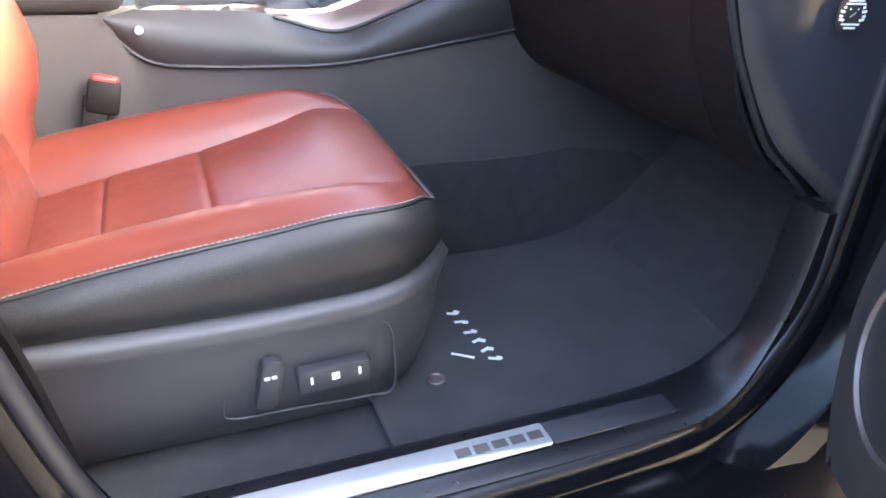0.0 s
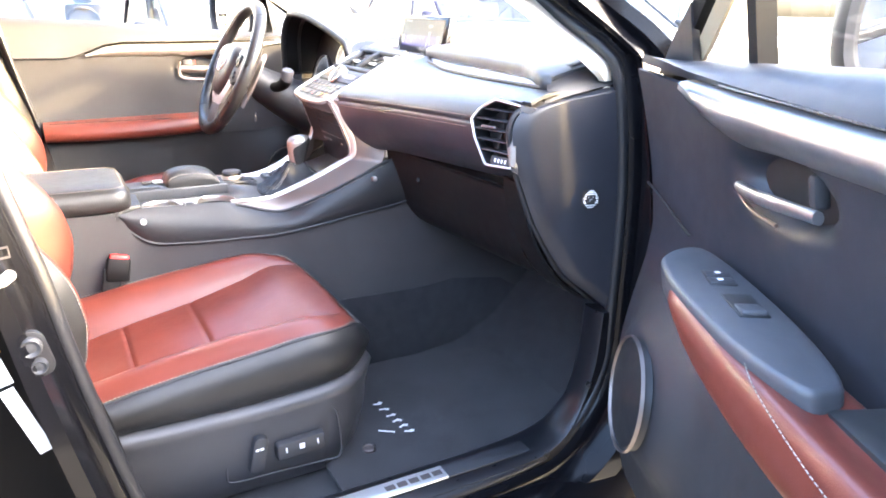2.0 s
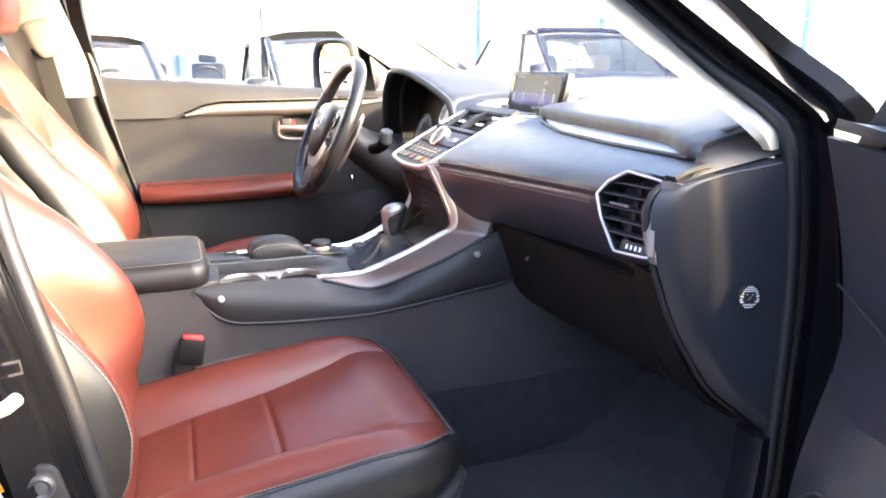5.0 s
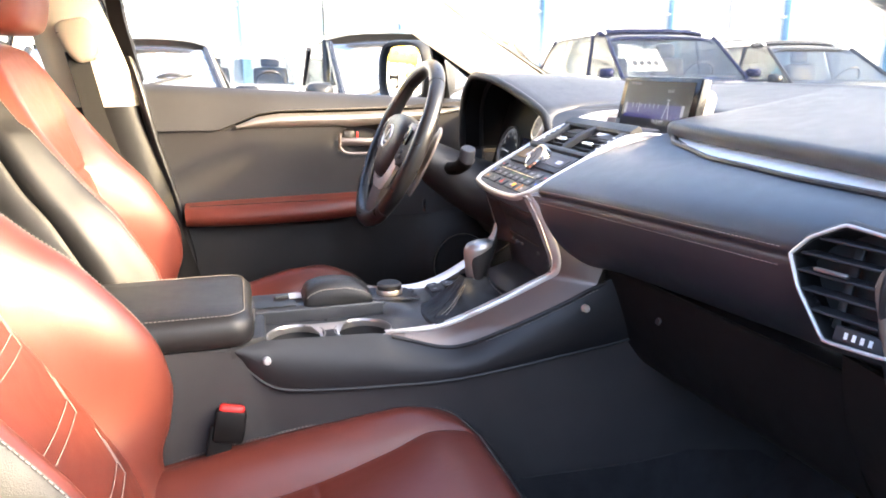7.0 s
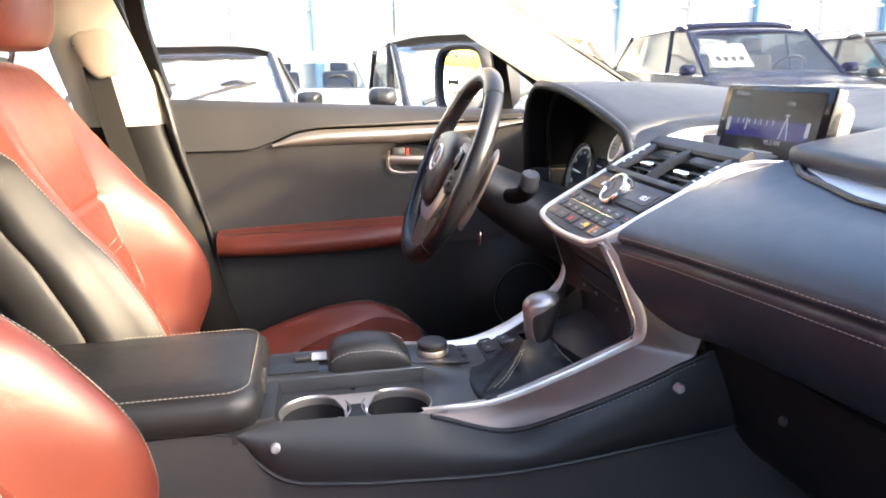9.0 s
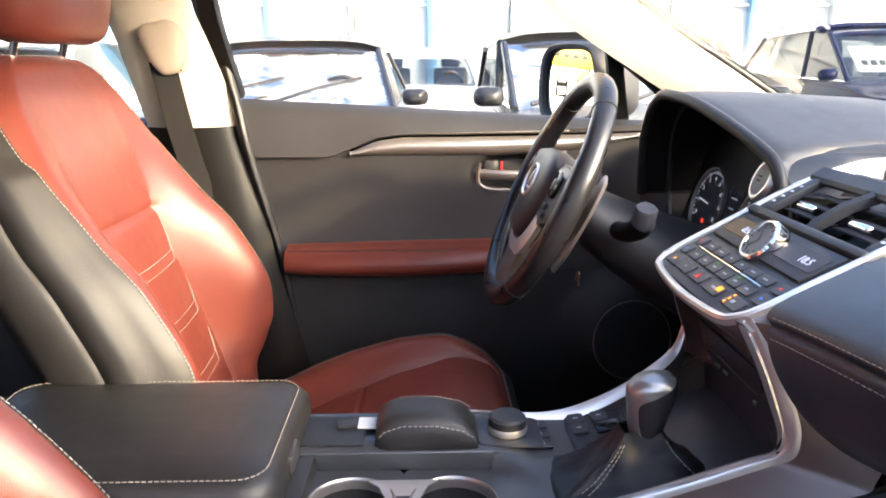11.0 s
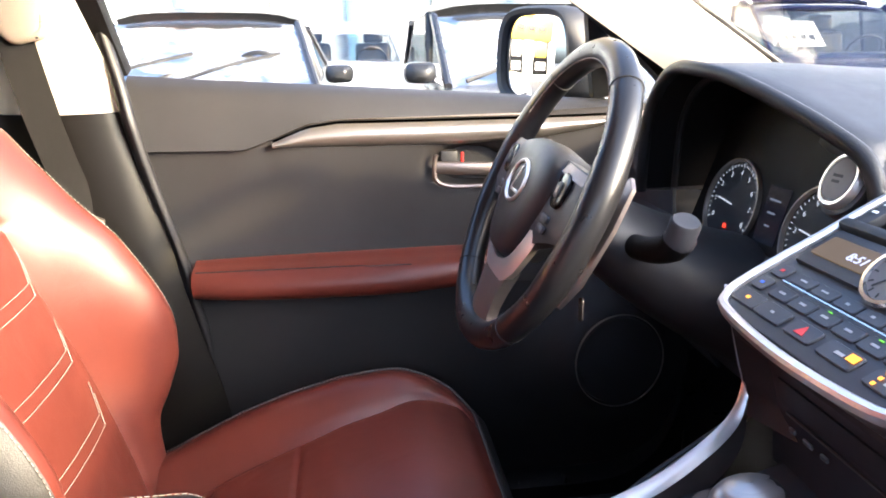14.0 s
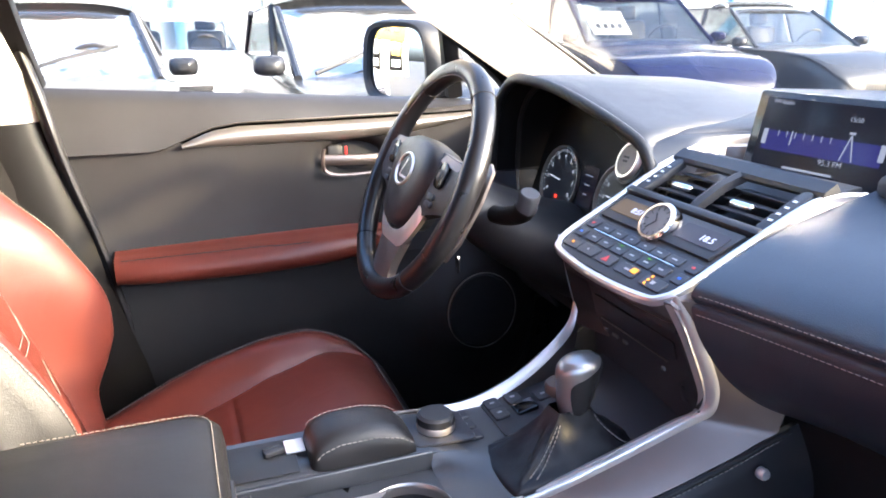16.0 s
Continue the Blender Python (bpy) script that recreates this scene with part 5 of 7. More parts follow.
# metal blade in the slot under the deck's brow
rows = []
for y in np.linspace(-0.150, -0.672, 60):
    bx, bz_ = brow(y)
    px_, pz_ = pad_profile(y)[1]
    k0 = min(1.0, (-0.150 - y) / 0.10) ** 0.6
    a, b = np.array((bx + 0.003, y, bz_ - 0.009)), np.array((px_ + 0.004, y, pz_ + 0.006))
    b = a + (b - a) * k0
    rows.append([tuple(a + (b - a) * k) for k in np.linspace(0, 1, 6)])
part("blade_trim", sheet(rows, thick=0.003), BRUSHED, dash, "brushed metal blade on the dashboard")
part("slot_lip", tube(catmull([(0.648, -0.142, 1.096)] + [(pad_profile(y)[1][0] + 0.003, y, pad_profile(y)[1][1] + 0.002) for y in (-0.17, -0.2, -0.26, -0.32, -0.4, -0.5, -0.6, -0.66)] + [(0.580, -0.684, 1.075), (0.580, -0.698, 1.079)], 60), 0.0045, 8), PADBLACK, dash)
part("pad_backing", box(0.02, 0.16, 0.13, pose(0.566, -0.205, 0.862), 0.004), DARK, dash)
# glove box face
rows = []
for y in np.linspace(-0.165, -0.635, 26):
    f = (-0.165 - y) / 0.47
    sh = 0.035 * f
    r = [(0.64 + sh, y, 0.935), (0.56 + sh, y, 0.905), (0.517 + sh, y, 0.894), (0.525 + sh, y, 0.885), (0.53 + sh, y, 0.86), (0.548 + sh, y, 0.80), (0.578 + sh, y, 0.735), (0.63 + sh, y, 0.69), (0.74 + sh * 0.5, y, 0.655), (0.95, y, 0.63)]
    rows.append(catmull(r, 26))
gb = part("glove_box", sheet(rows, thick=0.006), SHADEDASH, dash, "black glove box lid", sharp=60)
part("screw", lathe([(0.001, 0.003), (0.005, 0.003), (0.006, 0.0)], axes((0.524, -0.335, 0.845), (0, 1, 0), (-1, 0, 0.25)), 12), PLASTIC, gb)
part("side_seam", tube(catmull([(0.560, -0.637, 0.893), (0.568, -0.637, 0.85), (0.60, -0.637, 0.78), (0.66, -0.637, 0.715), (0.74, -0.637, 0.68)], 24), 0.004, 8), PLASTIC, dash)
rows = []
for k in np.linspace(0, 1, 6):
    y = -0.637 - 0.075 * k
    rows.append(catmull([(0.549 - 0.012 * k, y, 0.914), (0.562 - 0.010 * k, y, 0.85), (0.600 - 0.008 * k, y, 0.77), (0.668, y, 0.69), (0.79, y, 0.645)], 20))
part("lower_corner", sheet(rows, thick=0.005), SHADEDASH, dash)
# end cap, and the shoulder between it and the deck
CAP_Z = [0.65, 0.683, 0.735, 0.782, 0.85, 0.907, 0.95, 0.985, 1.010, 1.030, 1.040, 1.050, 1.0575, 1.068, 1.080, 1.086]
CAP_X = [0.725, 0.690, 0.628, 0.594, 0.552, 0.527, 0.510, 0.502, 0.499, 0.506, 0.516, 0.538, 0.572, 0.628, 0.700, 0.735]
zs_ = np.concatenate([np.linspace(0.655, 1.02, 34), np.linspace(1.025, 1.085, 22)])
left = [smooth(z, CAP_Z, CAP_X) for z in zs_]
rows = []
for z, xl in zip(zs_, left):
    row = []
    for k in np.linspace(0, 1, 22):
        x = xl + 0.004 + (0.742 - xl) * k ** 1.5
        row.append((x, -0.712 - 0.023 * min(1, (x - xl) / 0.03) ** 0.5 - 0.032 * max(0.0, x - 0.60) / 0.14, z))
    rows.append(row)
cap = part("end_cap", sheet(rows, thick=0.006), SKYVINYL, dash, "black dashboard end cap with a warning label", sharp=60)
part("cap_edge", tube([(xl + 0.003, -0.712, z) for xl, z in zip(left, zs_)], 0.005, 8, up=(0, 1, 0)), PADBLACK, dash)
part("cap_return", ribbon([(xl + 0.004, -0.711, z) for xl, z in list(zip(left, zs_))[::4]], [(xl + 0.05, -0.695, z - 0.004) for xl, z in list(zip(left, zs_))[::4]], 40, 4, (0, 0, 0), 0.003), PADBLACK, dash)
part("shoulder", ribbon([(0.560, -0.727, 1.0535), (0.583, -0.731, 1.0600), (0.64, -0.737, 1.0725), (0.70, -0.743, 1.0845), (0.745, -0.750, 1.0895)], [(0.583, -0.700, 1.0855), (0.596, -0.706, 1.0895), (0.65, -0.706, 1.1045), (0.70, -0.705, 1.1105), (0.745, -0.705, 1.1125)], 24, 7, (0, -0.004, 0.003), 0.005), GREY, dash, "corner of the dashboard beside the pillar")
part("vent_shoulder", ribbon([(0.590, -0.690, 1.074), (0.565, -0.700, 1.069), (0.536, -0.700, 1.059)], [(0.592, -0.731, 1.060), (0.566, -0.729, 1.054), (0.540, -0.726, 1.047)], 12, 5, (0, 0, 0.003), 0.005), GREY, dash)
m = axes((0.654, -0.7545, 0.885), (0.974, -0.225, 0), (-0.225, -0.974, 0))
lab = part("warning_label", prism(rounded(0.034, 0.038, 0.012), 0.0005, m), PADBLACK, cap, "black warning label with white bars")
part("picture", box(0.0145, 0.0135, 0.0003, m @ pose(0, 0, 0.0008), 0), DARK, lab)
for y, w in ((0.0155, 0.010), (0.0125, 0.017), (0.0095, 0.022), (-0.0105, 0.020), (-0.0140, 0.013)):
    part("bar", box(w, 0.0017, 0.0003, m @ pose(0, y, 0.0009), 0), INK, lab)
for f in (-1, 1):
    for y, w, x in ((0.006, 0.003, 0.0105), (0.002, 0.005, 0.0118), (-0.0025, 0.0035, 0.0125), (-0.006, 0.0055, 0.0112)):
        part("bar", box(w, 0.0026, 0.0003, m @ pose(f * x, y, 0.0009, 0, 0, f * 12), 0), INK, lab)
    part("dot", box(0.0016, 0.0016, 0.0003, m @ pose(f * 0.0042, 0.0045, 0.0011), 0), INK, lab)
part("mark", box(0.0075, 0.0012, 0.0003, m @ pose(0, -0.001, 0.0011, 0, 0, 40), 0), MARK, lab)
# speaker slots near the screen corner
GRID = [Vector(q) for q in ((0.637, -0.631, 1.1105), (0.690, -0.615, 1.1195), (0.680, -0.690, 1.1190), (0.634, -0.700, 1.1100))]
gr = part("speaker_grille", sheet([[tuple(GRID[0].lerp(GRID[3], f)) for f in (0, 1)], [tuple(GRID[1].lerp(GRID[2], f)) for f in (0, 1)]], thick=0.003), DARK, dash)
for k in range(9):
    a, b = GRID[0].lerp(GRID[1], (k + 0.5) / 9), GRID[3].lerp(GRID[2], (k + 0.5) / 9)
    part("slat", tube([tuple(a + Vector((0, 0, 0.001))), tuple(b + Vector((0, 0, 0.001)))], 0.0013, 6), PLASTIC, gr)


# outer air vent
def side_vent(m):
    v = part("air_vent", prism([(x * 0.96, y * 0.96) for x, y in VENT_OUT], 0.001, m @ pose(0, 0, -0.040)), DARK, dash, "hexagonal air vent with a bright frame")

    def outline():
        p = [Vector((*a, 0)) for a in VENT_OUT]
        q = []
        for a, b, c in zip(p, p[1:] + p[:1], p[2:] + p[:2]):
            q += [a.lerp(b, 0.5), a.lerp(b, 0.85), (a.lerp(b, 0.95) + b.lerp(c, 0.05) + b) / 3, b.lerp(c, 0.15)]
        return [(w.x, w.y) for w in q]
    edge_ = outline()
    part("vent_frame", tube([tuple(m @ Vector((x, y, 0.003))) for x, y in edge_], 0.0021, 8, True, up=tuple(m.to_3x3() @ Vector((0, 0, 1)))), BRUSHED, v)
    part("vent_surround", sheet([[tuple(m @ Vector((x * k, y * k, z))) for x, y in edge_] for k, z in ((0.95, 0.0), (1.03, 0.004), (1.09, 0.001), (1.13, -0.010))], closed_v=True), PADBLACK, v)
    part("vent_box", sheet([[tuple(m @ Vector((x * 0.96, y * 0.96, z))) for x, y in edge_] for z in (0.001, -0.040)], closed_v=True), DARK, v)
    lx = lambda y: lerp(y, [-0.058, -0.0142, 0.016, 0.0369, 0.0557], [0.002, -0.040, -0.057, -0.043, -0.011])
    rx = lambda y: lerp(y, [-0.056, -0.0209, 0.0066, 0.0262, 0.0493], [0.063, 0.046, 0.035, 0.040, 0.057])
    for y in (0.040, 0.0225, 0.005, -0.0125, -0.030):
        part("slat", box(rx(y) - lx(y) - 0.004, 0.0026, 0.022, m @ pose((lx(y) + rx(y)) / 2, y, -0.011, 14, 0, 0), 0.0008, 1), PLASTIC, v)
    part("slat", box(0.010, 0.090, 0.006, m @ pose(-0.006, 0.0, -0.026), 0.002), PLASTIC, v)
    part("tab", box(0.036, 0.0045, 0.007, m @ pose(-0.012, 0.0075, 0.001), 0.002), DIMMEDMETAL, v)
    wl = part("thumb_wheel", box(0.050, 0.016, 0.010, m @ pose(0.031, -0.0465, -0.006), 0.003), PLASTIC, v)
    for k in range(4):
        part("mark", box(0.0035, 0.0065, 0.0005, m @ pose(0.0195 + k * 0.008, -0.0465, -0.0005), 0), INK, wl)
    inner = [(0.0571, 0.0505, 0.005), (0.0425, 0.0275, 0.005), (0.0375, 0.0066, 0.005), (0.0487, -0.0209, 0.004), (0.0635, -0.0510, 0.002)]
    outer = [(0.0813, 0.0521, -0.004), (0.0620, 0.0307, 0.000), (0.0575, 0.0010, 0.002), (0.0640, -0.0330, 0.000), (0.0665, -0.0530, -0.002)]
    part("vent_wing", ribbon([tuple(m @ Vector(p)) for p in inner], [tuple(m @ Vector(p)) for p in outer], 24, 6, tuple(m.to_3x3() @ Vector((0, 0, 0.003))), 0.004), WINGMETAL, v, "satin wing beside the vent")


side_vent(VENT)

GREYCAP = material("grey_plastic", (0.16, 0.155, 0.15), 0.5, vary=0.1)

# ---- centre stack ----
stack = thing("centre_stack", (0.47, 0, 0.80), "centre stack with climate panel, round clock and satin rails", "control panel")
V = Vector((0.884, 0, 0.468)).normalized()
N = Vector((-0.468, 0, 0.884)).normalized()
face = Matrix(((0, V.x, N.x, 0.398), (-1, 0, 0, 0), (0, V.z, N.z, 0.995), (0, 0, 0, 1)))   # local: x to the right, y up the slope, z out
part("panel", prism([(-0.112, 0.004), (-0.09, -0.006), (0.09, -0.006), (0.112, 0.004), (0.118, 0.13), (-0.118, 0.13)], 0.012, face @ pose(0, 0, -0.012), 0.002), PANELGREY, stack)
part("panel_top", prism([(-0.119, 0.0), (0.119, 0.0), (0.122, 0.045), (-0.122, 0.045)], 0.008, face @ pose(0, 0.217, -0.013, -20), 0.002), PLASTIC, stack)
rail = []
for p in ((-0.124, 0.275), (-0.122, 0.2), (-0.118, 0.10), (-0.116, 0.03), (-0.108, 0.004), (-0.085, -0.008), (0, -0.014), (0.085, -0.008), (0.108, 0.004), (0.116, 0.03), (0.118, 0.10), (0.122, 0.2), (0.124, 0.275)):
    rail.append(tuple(face @ Vector((p[0], min(p[1], 0.262), 0.001 - 0.30 * max(0, p[1] - 0.19) ** 1 - 1.2 * max(0, p[1] - 0.19) ** 2))))
part("rail", sweep(catmull(rail, 90), [(-0.0045, -0.005), (0.0045, -0.005), (0.0045, 0.002), (0.002, 0.0045), (-0.002, 0.0045), (-0.0045, 0.002)], up=tuple(N)), RAIL, stack, "bright satin rail round the panel")
under_a = [tuple(face @ Vector((x, y - 0.004, -0.004))) for x, y in ((-0.116, 0.03), (-0.108, 0.004), (-0.085, -0.008), (0, -0.014), (0.085, -0.008), (0.108, 0.004), (0.116, 0.03))]
under_b = [(0.428, y, 0.955) for y in (0.114, 0.106, 0.085, 0, -0.085, -0.106, -0.114)]
part("front_lip", ribbon(under_a, under_b, 30, 6, (-0.004, 0, 0.002), 0.004), SATIN, stack)


def button(x, y, w, h, mark=None, mat=None, parent=stack, m=face, zz=0.0, lift=0.0022, name="button"):
    b = part(name, prism(rounded(w, h, min(w, h) * 0.18, 3), lift, m @ pose(x, y, zz), 0.0008, 1), mat or PANELGREY, parent)
    if mark:
        part("mark", box(mark[0] * 0.75, mark[1] * 0.75, 0.0004, m @ pose(x, y, zz + lift + 0.0002), 0), mark[2], b)
    return b


AMBER = glow("amber_lamp", (1.0, 0.32, 0.02), 0.35)
GREEN = glow("green_lamp", (0.25, 0.9, 0.05), 0.15)
for k, (x, mk) in enumerate(((-0.088, (0.006, 0.004, AMBER)), (-0.052, (0.005, 0.003, MARK)), (-0.012, None), (0.030, (0.012, 0.004, MARK)), (0.078, (0.008, 0.006, MARK)))):
    bt = button(x, 0.014, 0.036 if k != 2 else 0.032, 0.017, mk)
    if k == 2:
        part("warning_triangle", prism([(-0.0055, -0.0045), (0.0055, -0.0045), (0.0, 0.0055)], 0.0005, face @ pose(x, 0.014, 0.0023)), REDPLASTIC, bt)
button(0.042, 0.016, 0.002, 0.002, (0.012, 0.009, AMBER), lift=0.0030)
for k in range(3):
    button(0.070 - k * 0.0, 0.0085 + k * 0.006, 0.002, 0.002, (0.004, 0.004, AMBER), lift=0.0030)
for k in range(6):
    button(-0.068 + k * 0.027, 0.034, 0.025, 0.015, (0.010, 0.003, MARK))
    button(-0.068 + k * 0.027, 0.054, 0.025, 0.013, (0.011, 0.0025, MARK) if k not in (2, 3) else (0.005, 0.003, MARK))
part("divider", box(0.16, 0.0012, 0.002, face @ pose(0, 0.0435, 0.004), 0), CHROME, stack)
for x in (-0.068 + 0.027 * 2, -0.068 + 0.027 * 4):
    button(x, 0.0395, 0.002, 0.002, (0.006, 0.0016, GREEN), lift=0.0030)
for s in (-1, 1):
    button(s * 0.098, 0.034, 0.018, 0.016, (0.006, 0.004, material("blue_mark", (0.05, 0.15, 0.7), 0.5)))
    button(s * 0.098, 0.054, 0.018, 0.016, (0.006, 0.004, REDPLASTIC))
# display strip with the clock
part("display_strip", prism([(-0.102, 0.070), (0.102, 0.070), (0.108, 0.118), (-0.108, 0.118)], 0.004, face @ pose(0, 0, 0.0005), 0.001), PLASTIC, stack)
LCD = glow("lcd_glow", (0.30, 0.28, 0.42), 0.02)
AMBERLCD = glow("amber_lcd", (0.55, 0.33, 0.14), 0.035)
DIGIT = glow("lcd_digits", (0.75, 0.75, 1.0), 0.14)
for x in (-0.064, 0.064):
    d = part("display", prism(rounded(0.070, 0.026, 0.003), 0.0012, face @ pose(x, 0.095, 0.0046)), LCD if x > 0 else AMBERLCD, stack, "small climate display")
    writing("18.5" if x > 0 else "8:51", face @ pose(x + 0.012, 0.093, 0.0062), 0.013, DIGIT, d, "digits")
CLOCK = face @ pose(0, 0.088, 0.006, 22)
ck = part("clock", lathe([(0.0265, -0.006), (0.0265, 0.008), (0.0245, 0.0105), (0.0215, 0.0105), (0.0205, 0.007), (0.001, 0.007)], CLOCK, 48), CHROME, stack, "round analogue clock in a bright ring")
part("clock_face", lathe([(0.0204, 0.0078), (0.001, 0.0079)], CLOCK, 48), GREYCAP, ck)
for k in range(12):
    part("tick", box(0.0012, 0.004, 0.0004, CLOCK @ pose(0, 0, 0.0083) @ pose(0, 0, 0, 0, 0, 30 * k) @ pose(0, 0.0172, 0), 0), DARK, ck)
for a, l in ((35, 0.012), (140, 0.016)):
    part("clock_hand", box(0.0016, l, 0.0004, CLOCK @ pose(0, 0, 0.0087) @ pose(0, 0, 0, 0, 0, a) @ pose(0, l / 2, 0), 0), DARK, ck)
# centre vents
part("vent_box", prism([(-0.118, 0.126), (0.118, 0.126), (0.119, 0.218), (-0.119, 0.218)], 0.002, face @ pose(0, 0, -0.040)), DARK, stack)
part("vent_sill", box(0.236, 0.012, 0.014, face @ pose(0, 0.128, 0.001), 0.004), PLASTIC, stack)
part("vent_brow", sweep([tuple(face @ Vector((x, 0.221, 0.000))) for x in np.linspace(-0.125, 0.125, 16)], [(-0.010, -0.008), (0.010, -0.008), (0.014, 0.0), (0.010, 0.004), (-0.008, 0.005)], up=tuple(N)), PLASTIC, stack)
for s in (-1, 1):
    v = part("air_vent", box(0.087, 0.078, 0.002, face @ pose(s * 0.052, 0.172, -0.030), 0), DARK, stack, "centre air vent with slats")
    for k in range(4):
        part("slat", box(0.086, 0.002, 0.018, face @ pose(s * 0.052, 0.144 + 0.0185 * k, -0.012, 55, 0, 0), 0.0006, 1), PLASTIC, v)
    part("tab", box(0.034, 0.009, 0.007, face @ pose(s * 0.052, 0.163, 0.0), 0.003, 3), CHROME, v)
    w = part("thumb_wheel", prism(rounded(0.018, 0.076, 0.008), 0.010, face @ pose(s * 0.107, 0.172, -0.007), 0.003), PLASTIC, stack)
    for k in range(4):
        part("mark", box(0.006, 0.003, 0.0005, face @ pose(s * 0.107, 0.152 + 0.012 * k, 0.0034), 0), INK, w)
part("vent_bridge", sweep([tuple(face @ Vector((0, y, z))) for y, z in ((0.124, -0.004), (0.145, 0.004), (0.18, 0.006), (0.215, 0.001))], [(-0.007, -0.01), (0.007, -0.01), (0.007, 0.0), (0, 0.003), (-0.007, 0.0)], up=tuple(N)), PLASTIC, stack)

# satin legs of the stack down to the console
INNER = [(0.172, -0.096, 0.777), (0.265, -0.090, 0.780), (0.352, -0.103, 0.815), (0.420, -0.120, 0.851), (0.444, -0.132, 0.868), (0.446, -0.136, 0.892), (0.436, -0.134, 0.922), (0.421, -0.128, 0.962), (0.405, -0.118, 0.998)]
OUTER = [(0.166, -0.100, 0.775), (0.277, -0.120, 0.753), (0.365, -0.150, 0.788), (0.450, -0.169, 0.828), (0.488, -0.176, 0.848), (0.505, -0.180, 0.857), (0.509, -0.180, 0.866), (0.516, -0.179, 0.885), (0.520, -0.175, 0.905), (0.505, -0.168, 0.935), (0.478, -0.158, 0.960), (0.442, -0.141, 0.994)]
for k, nm in ((1, "leg"), (-1, "leg")):
    a = [(x, k * y, z) for x, y, z in INNER]
    b = [(x, k * y, z) for x, y, z in OUTER]
    part(nm, ribbon(a, b, 90, 9, (-0.001, -k * 0.0015, 0.0015), 0.006), LEGMETAL, stack, "satin metal leg", sharp=60)
    part("rail_flank", ribbon([tuple(face @ Vector((k * (0.113 + 0.03 * y), y, 0.001 - (0.30 * max(0, y - 0.19) + 1.2 * max(0, y - 0.19) ** 2)))) for y in (0.0, 0.05, 0.1, 0.15, 0.2, 0.235)], [tuple(face @ Vector((k * (0.124 + 0.022 * y), y + 0.006, -0.010 - (0.30 * max(0, y - 0.19) + 1.2 * max(0, y - 0.19) ** 2)))) for y in (0.0, 0.05, 0.1, 0.15, 0.2, 0.235)], 24, 5, (-0.001, 0, 0.003), 0.004), SATIN, stack)
    ia, ib = catmull(a, 60), catmull(b, 60)
    lift = np.array((-0.0022, 0, 0.0034))
    part("leg_edge", sheet([[tuple(p + (q - p) * f + lift * h) for f, h in ((-0.07, -2.2), (-0.04, -0.6), (0.06, 1.3), (0.14, 1.9), (0.18, 1.7), (0.20, -0.2))] for p, q in zip(ia, ib)], thick=0.002), RAIL, stack, "bright bevelled edge")
    deep = [(x + 0.09, k * (abs(y) - 0.004), z + 0.002) for x, y, z in INNER[4:]]
    part("cavity_side", ribbon(a[4:], deep, 24, 3, (0, 0, 0), 0.003), DARK, stack)
for k in (-1, 1):
    crest = [(0.225, 0.100, 0.794), (0.26, 0.0995, 0.794), (0.30, 0.101, 0.802), (0.352, 0.104, 0.824), (0.40, 0.112, 0.853), (0.430, 0.122, 0.876), (0.442, 0.130, 0.900)] if k < 0 else [(x, -y, z + 0.001) for x, y, z in INNER]
    a = [(x, -k * y, z) for x, y, z in crest]
    b = [(x, -k * (y - 0.009), z - (0.011 if k < 0 else 0.008)) for x, y, z in crest]
    c = [(x, -k * (y - 0.013), z - 0.045) for x, y, z in crest]
    part("leg_bevel", ribbon(a, b, 40, 5, (0, 0, 0.002), 0.003), RAIL, stack, "bright inner bevel")
    part("leg_wall", ribbon(b if k < 0 else b[:4], c if k < 0 else c[:4], 40, 4, (0, 0, 0), 0.003), SATIN, stack)
part("cavity_back", box(0.01, 0.24, 0.20, pose(0.527, 0, 0.88), 0.002), DARK, stack)
part("cavity_roof", box(0.12, 0.23, 0.01, pose(0.475, 0, 0.962), 0.002), DARK, stack)
sh = part("slot_panel", ribbon([(0.436, y, 0.957) for y in np.linspace(0.106, -0.106, 6)], [(0.474, y, 0.826) for y in np.linspace(0.112, -0.112, 6)], 16, 6, (0.006, 0, 0), 0.004), PLASTIC, stack, "black panel with a slot under the controls")
sm = axes((0.4545, 0, 0.893), (0, -1, 0), (-0.96, 0, -0.28))
# dark plate painted for the shade in the slot's opening
part("slot", prism(rounded(0.165, 0.026, 0.004), 0.002, sm @ pose(0, -0.026 if (sm.to_3x3() @ Vector((0, 1, 0))).z < 0 else 0.026, 0.001)), DARK, sh)
up_ = 1 if (sm.to_3x3() @ Vector((0, 1, 0))).z > 0 else -1
part("bright_line", box(0.140, 0.0022, 0.002, sm @ pose(-0.006, 0.004 * up_, 0.002), 0.0006), SATIN, sh)
for x, w in ((-0.070, 0.008), (-0.048, 0.012), (-0.026, 0.009), (0.052, 0.006)):
    part("socket", box(w, 0.005, 0.003, sm @ pose(x, -0.012 * up_, 0.002), 0.001), GREYCAP, sh)
part("edge_button", prism(rounded(0.012, 0.020, 0.004), 0.004, sm @ pose(0.088, -0.028 * up_, 0.001), 0.001), PLASTIC, sh)

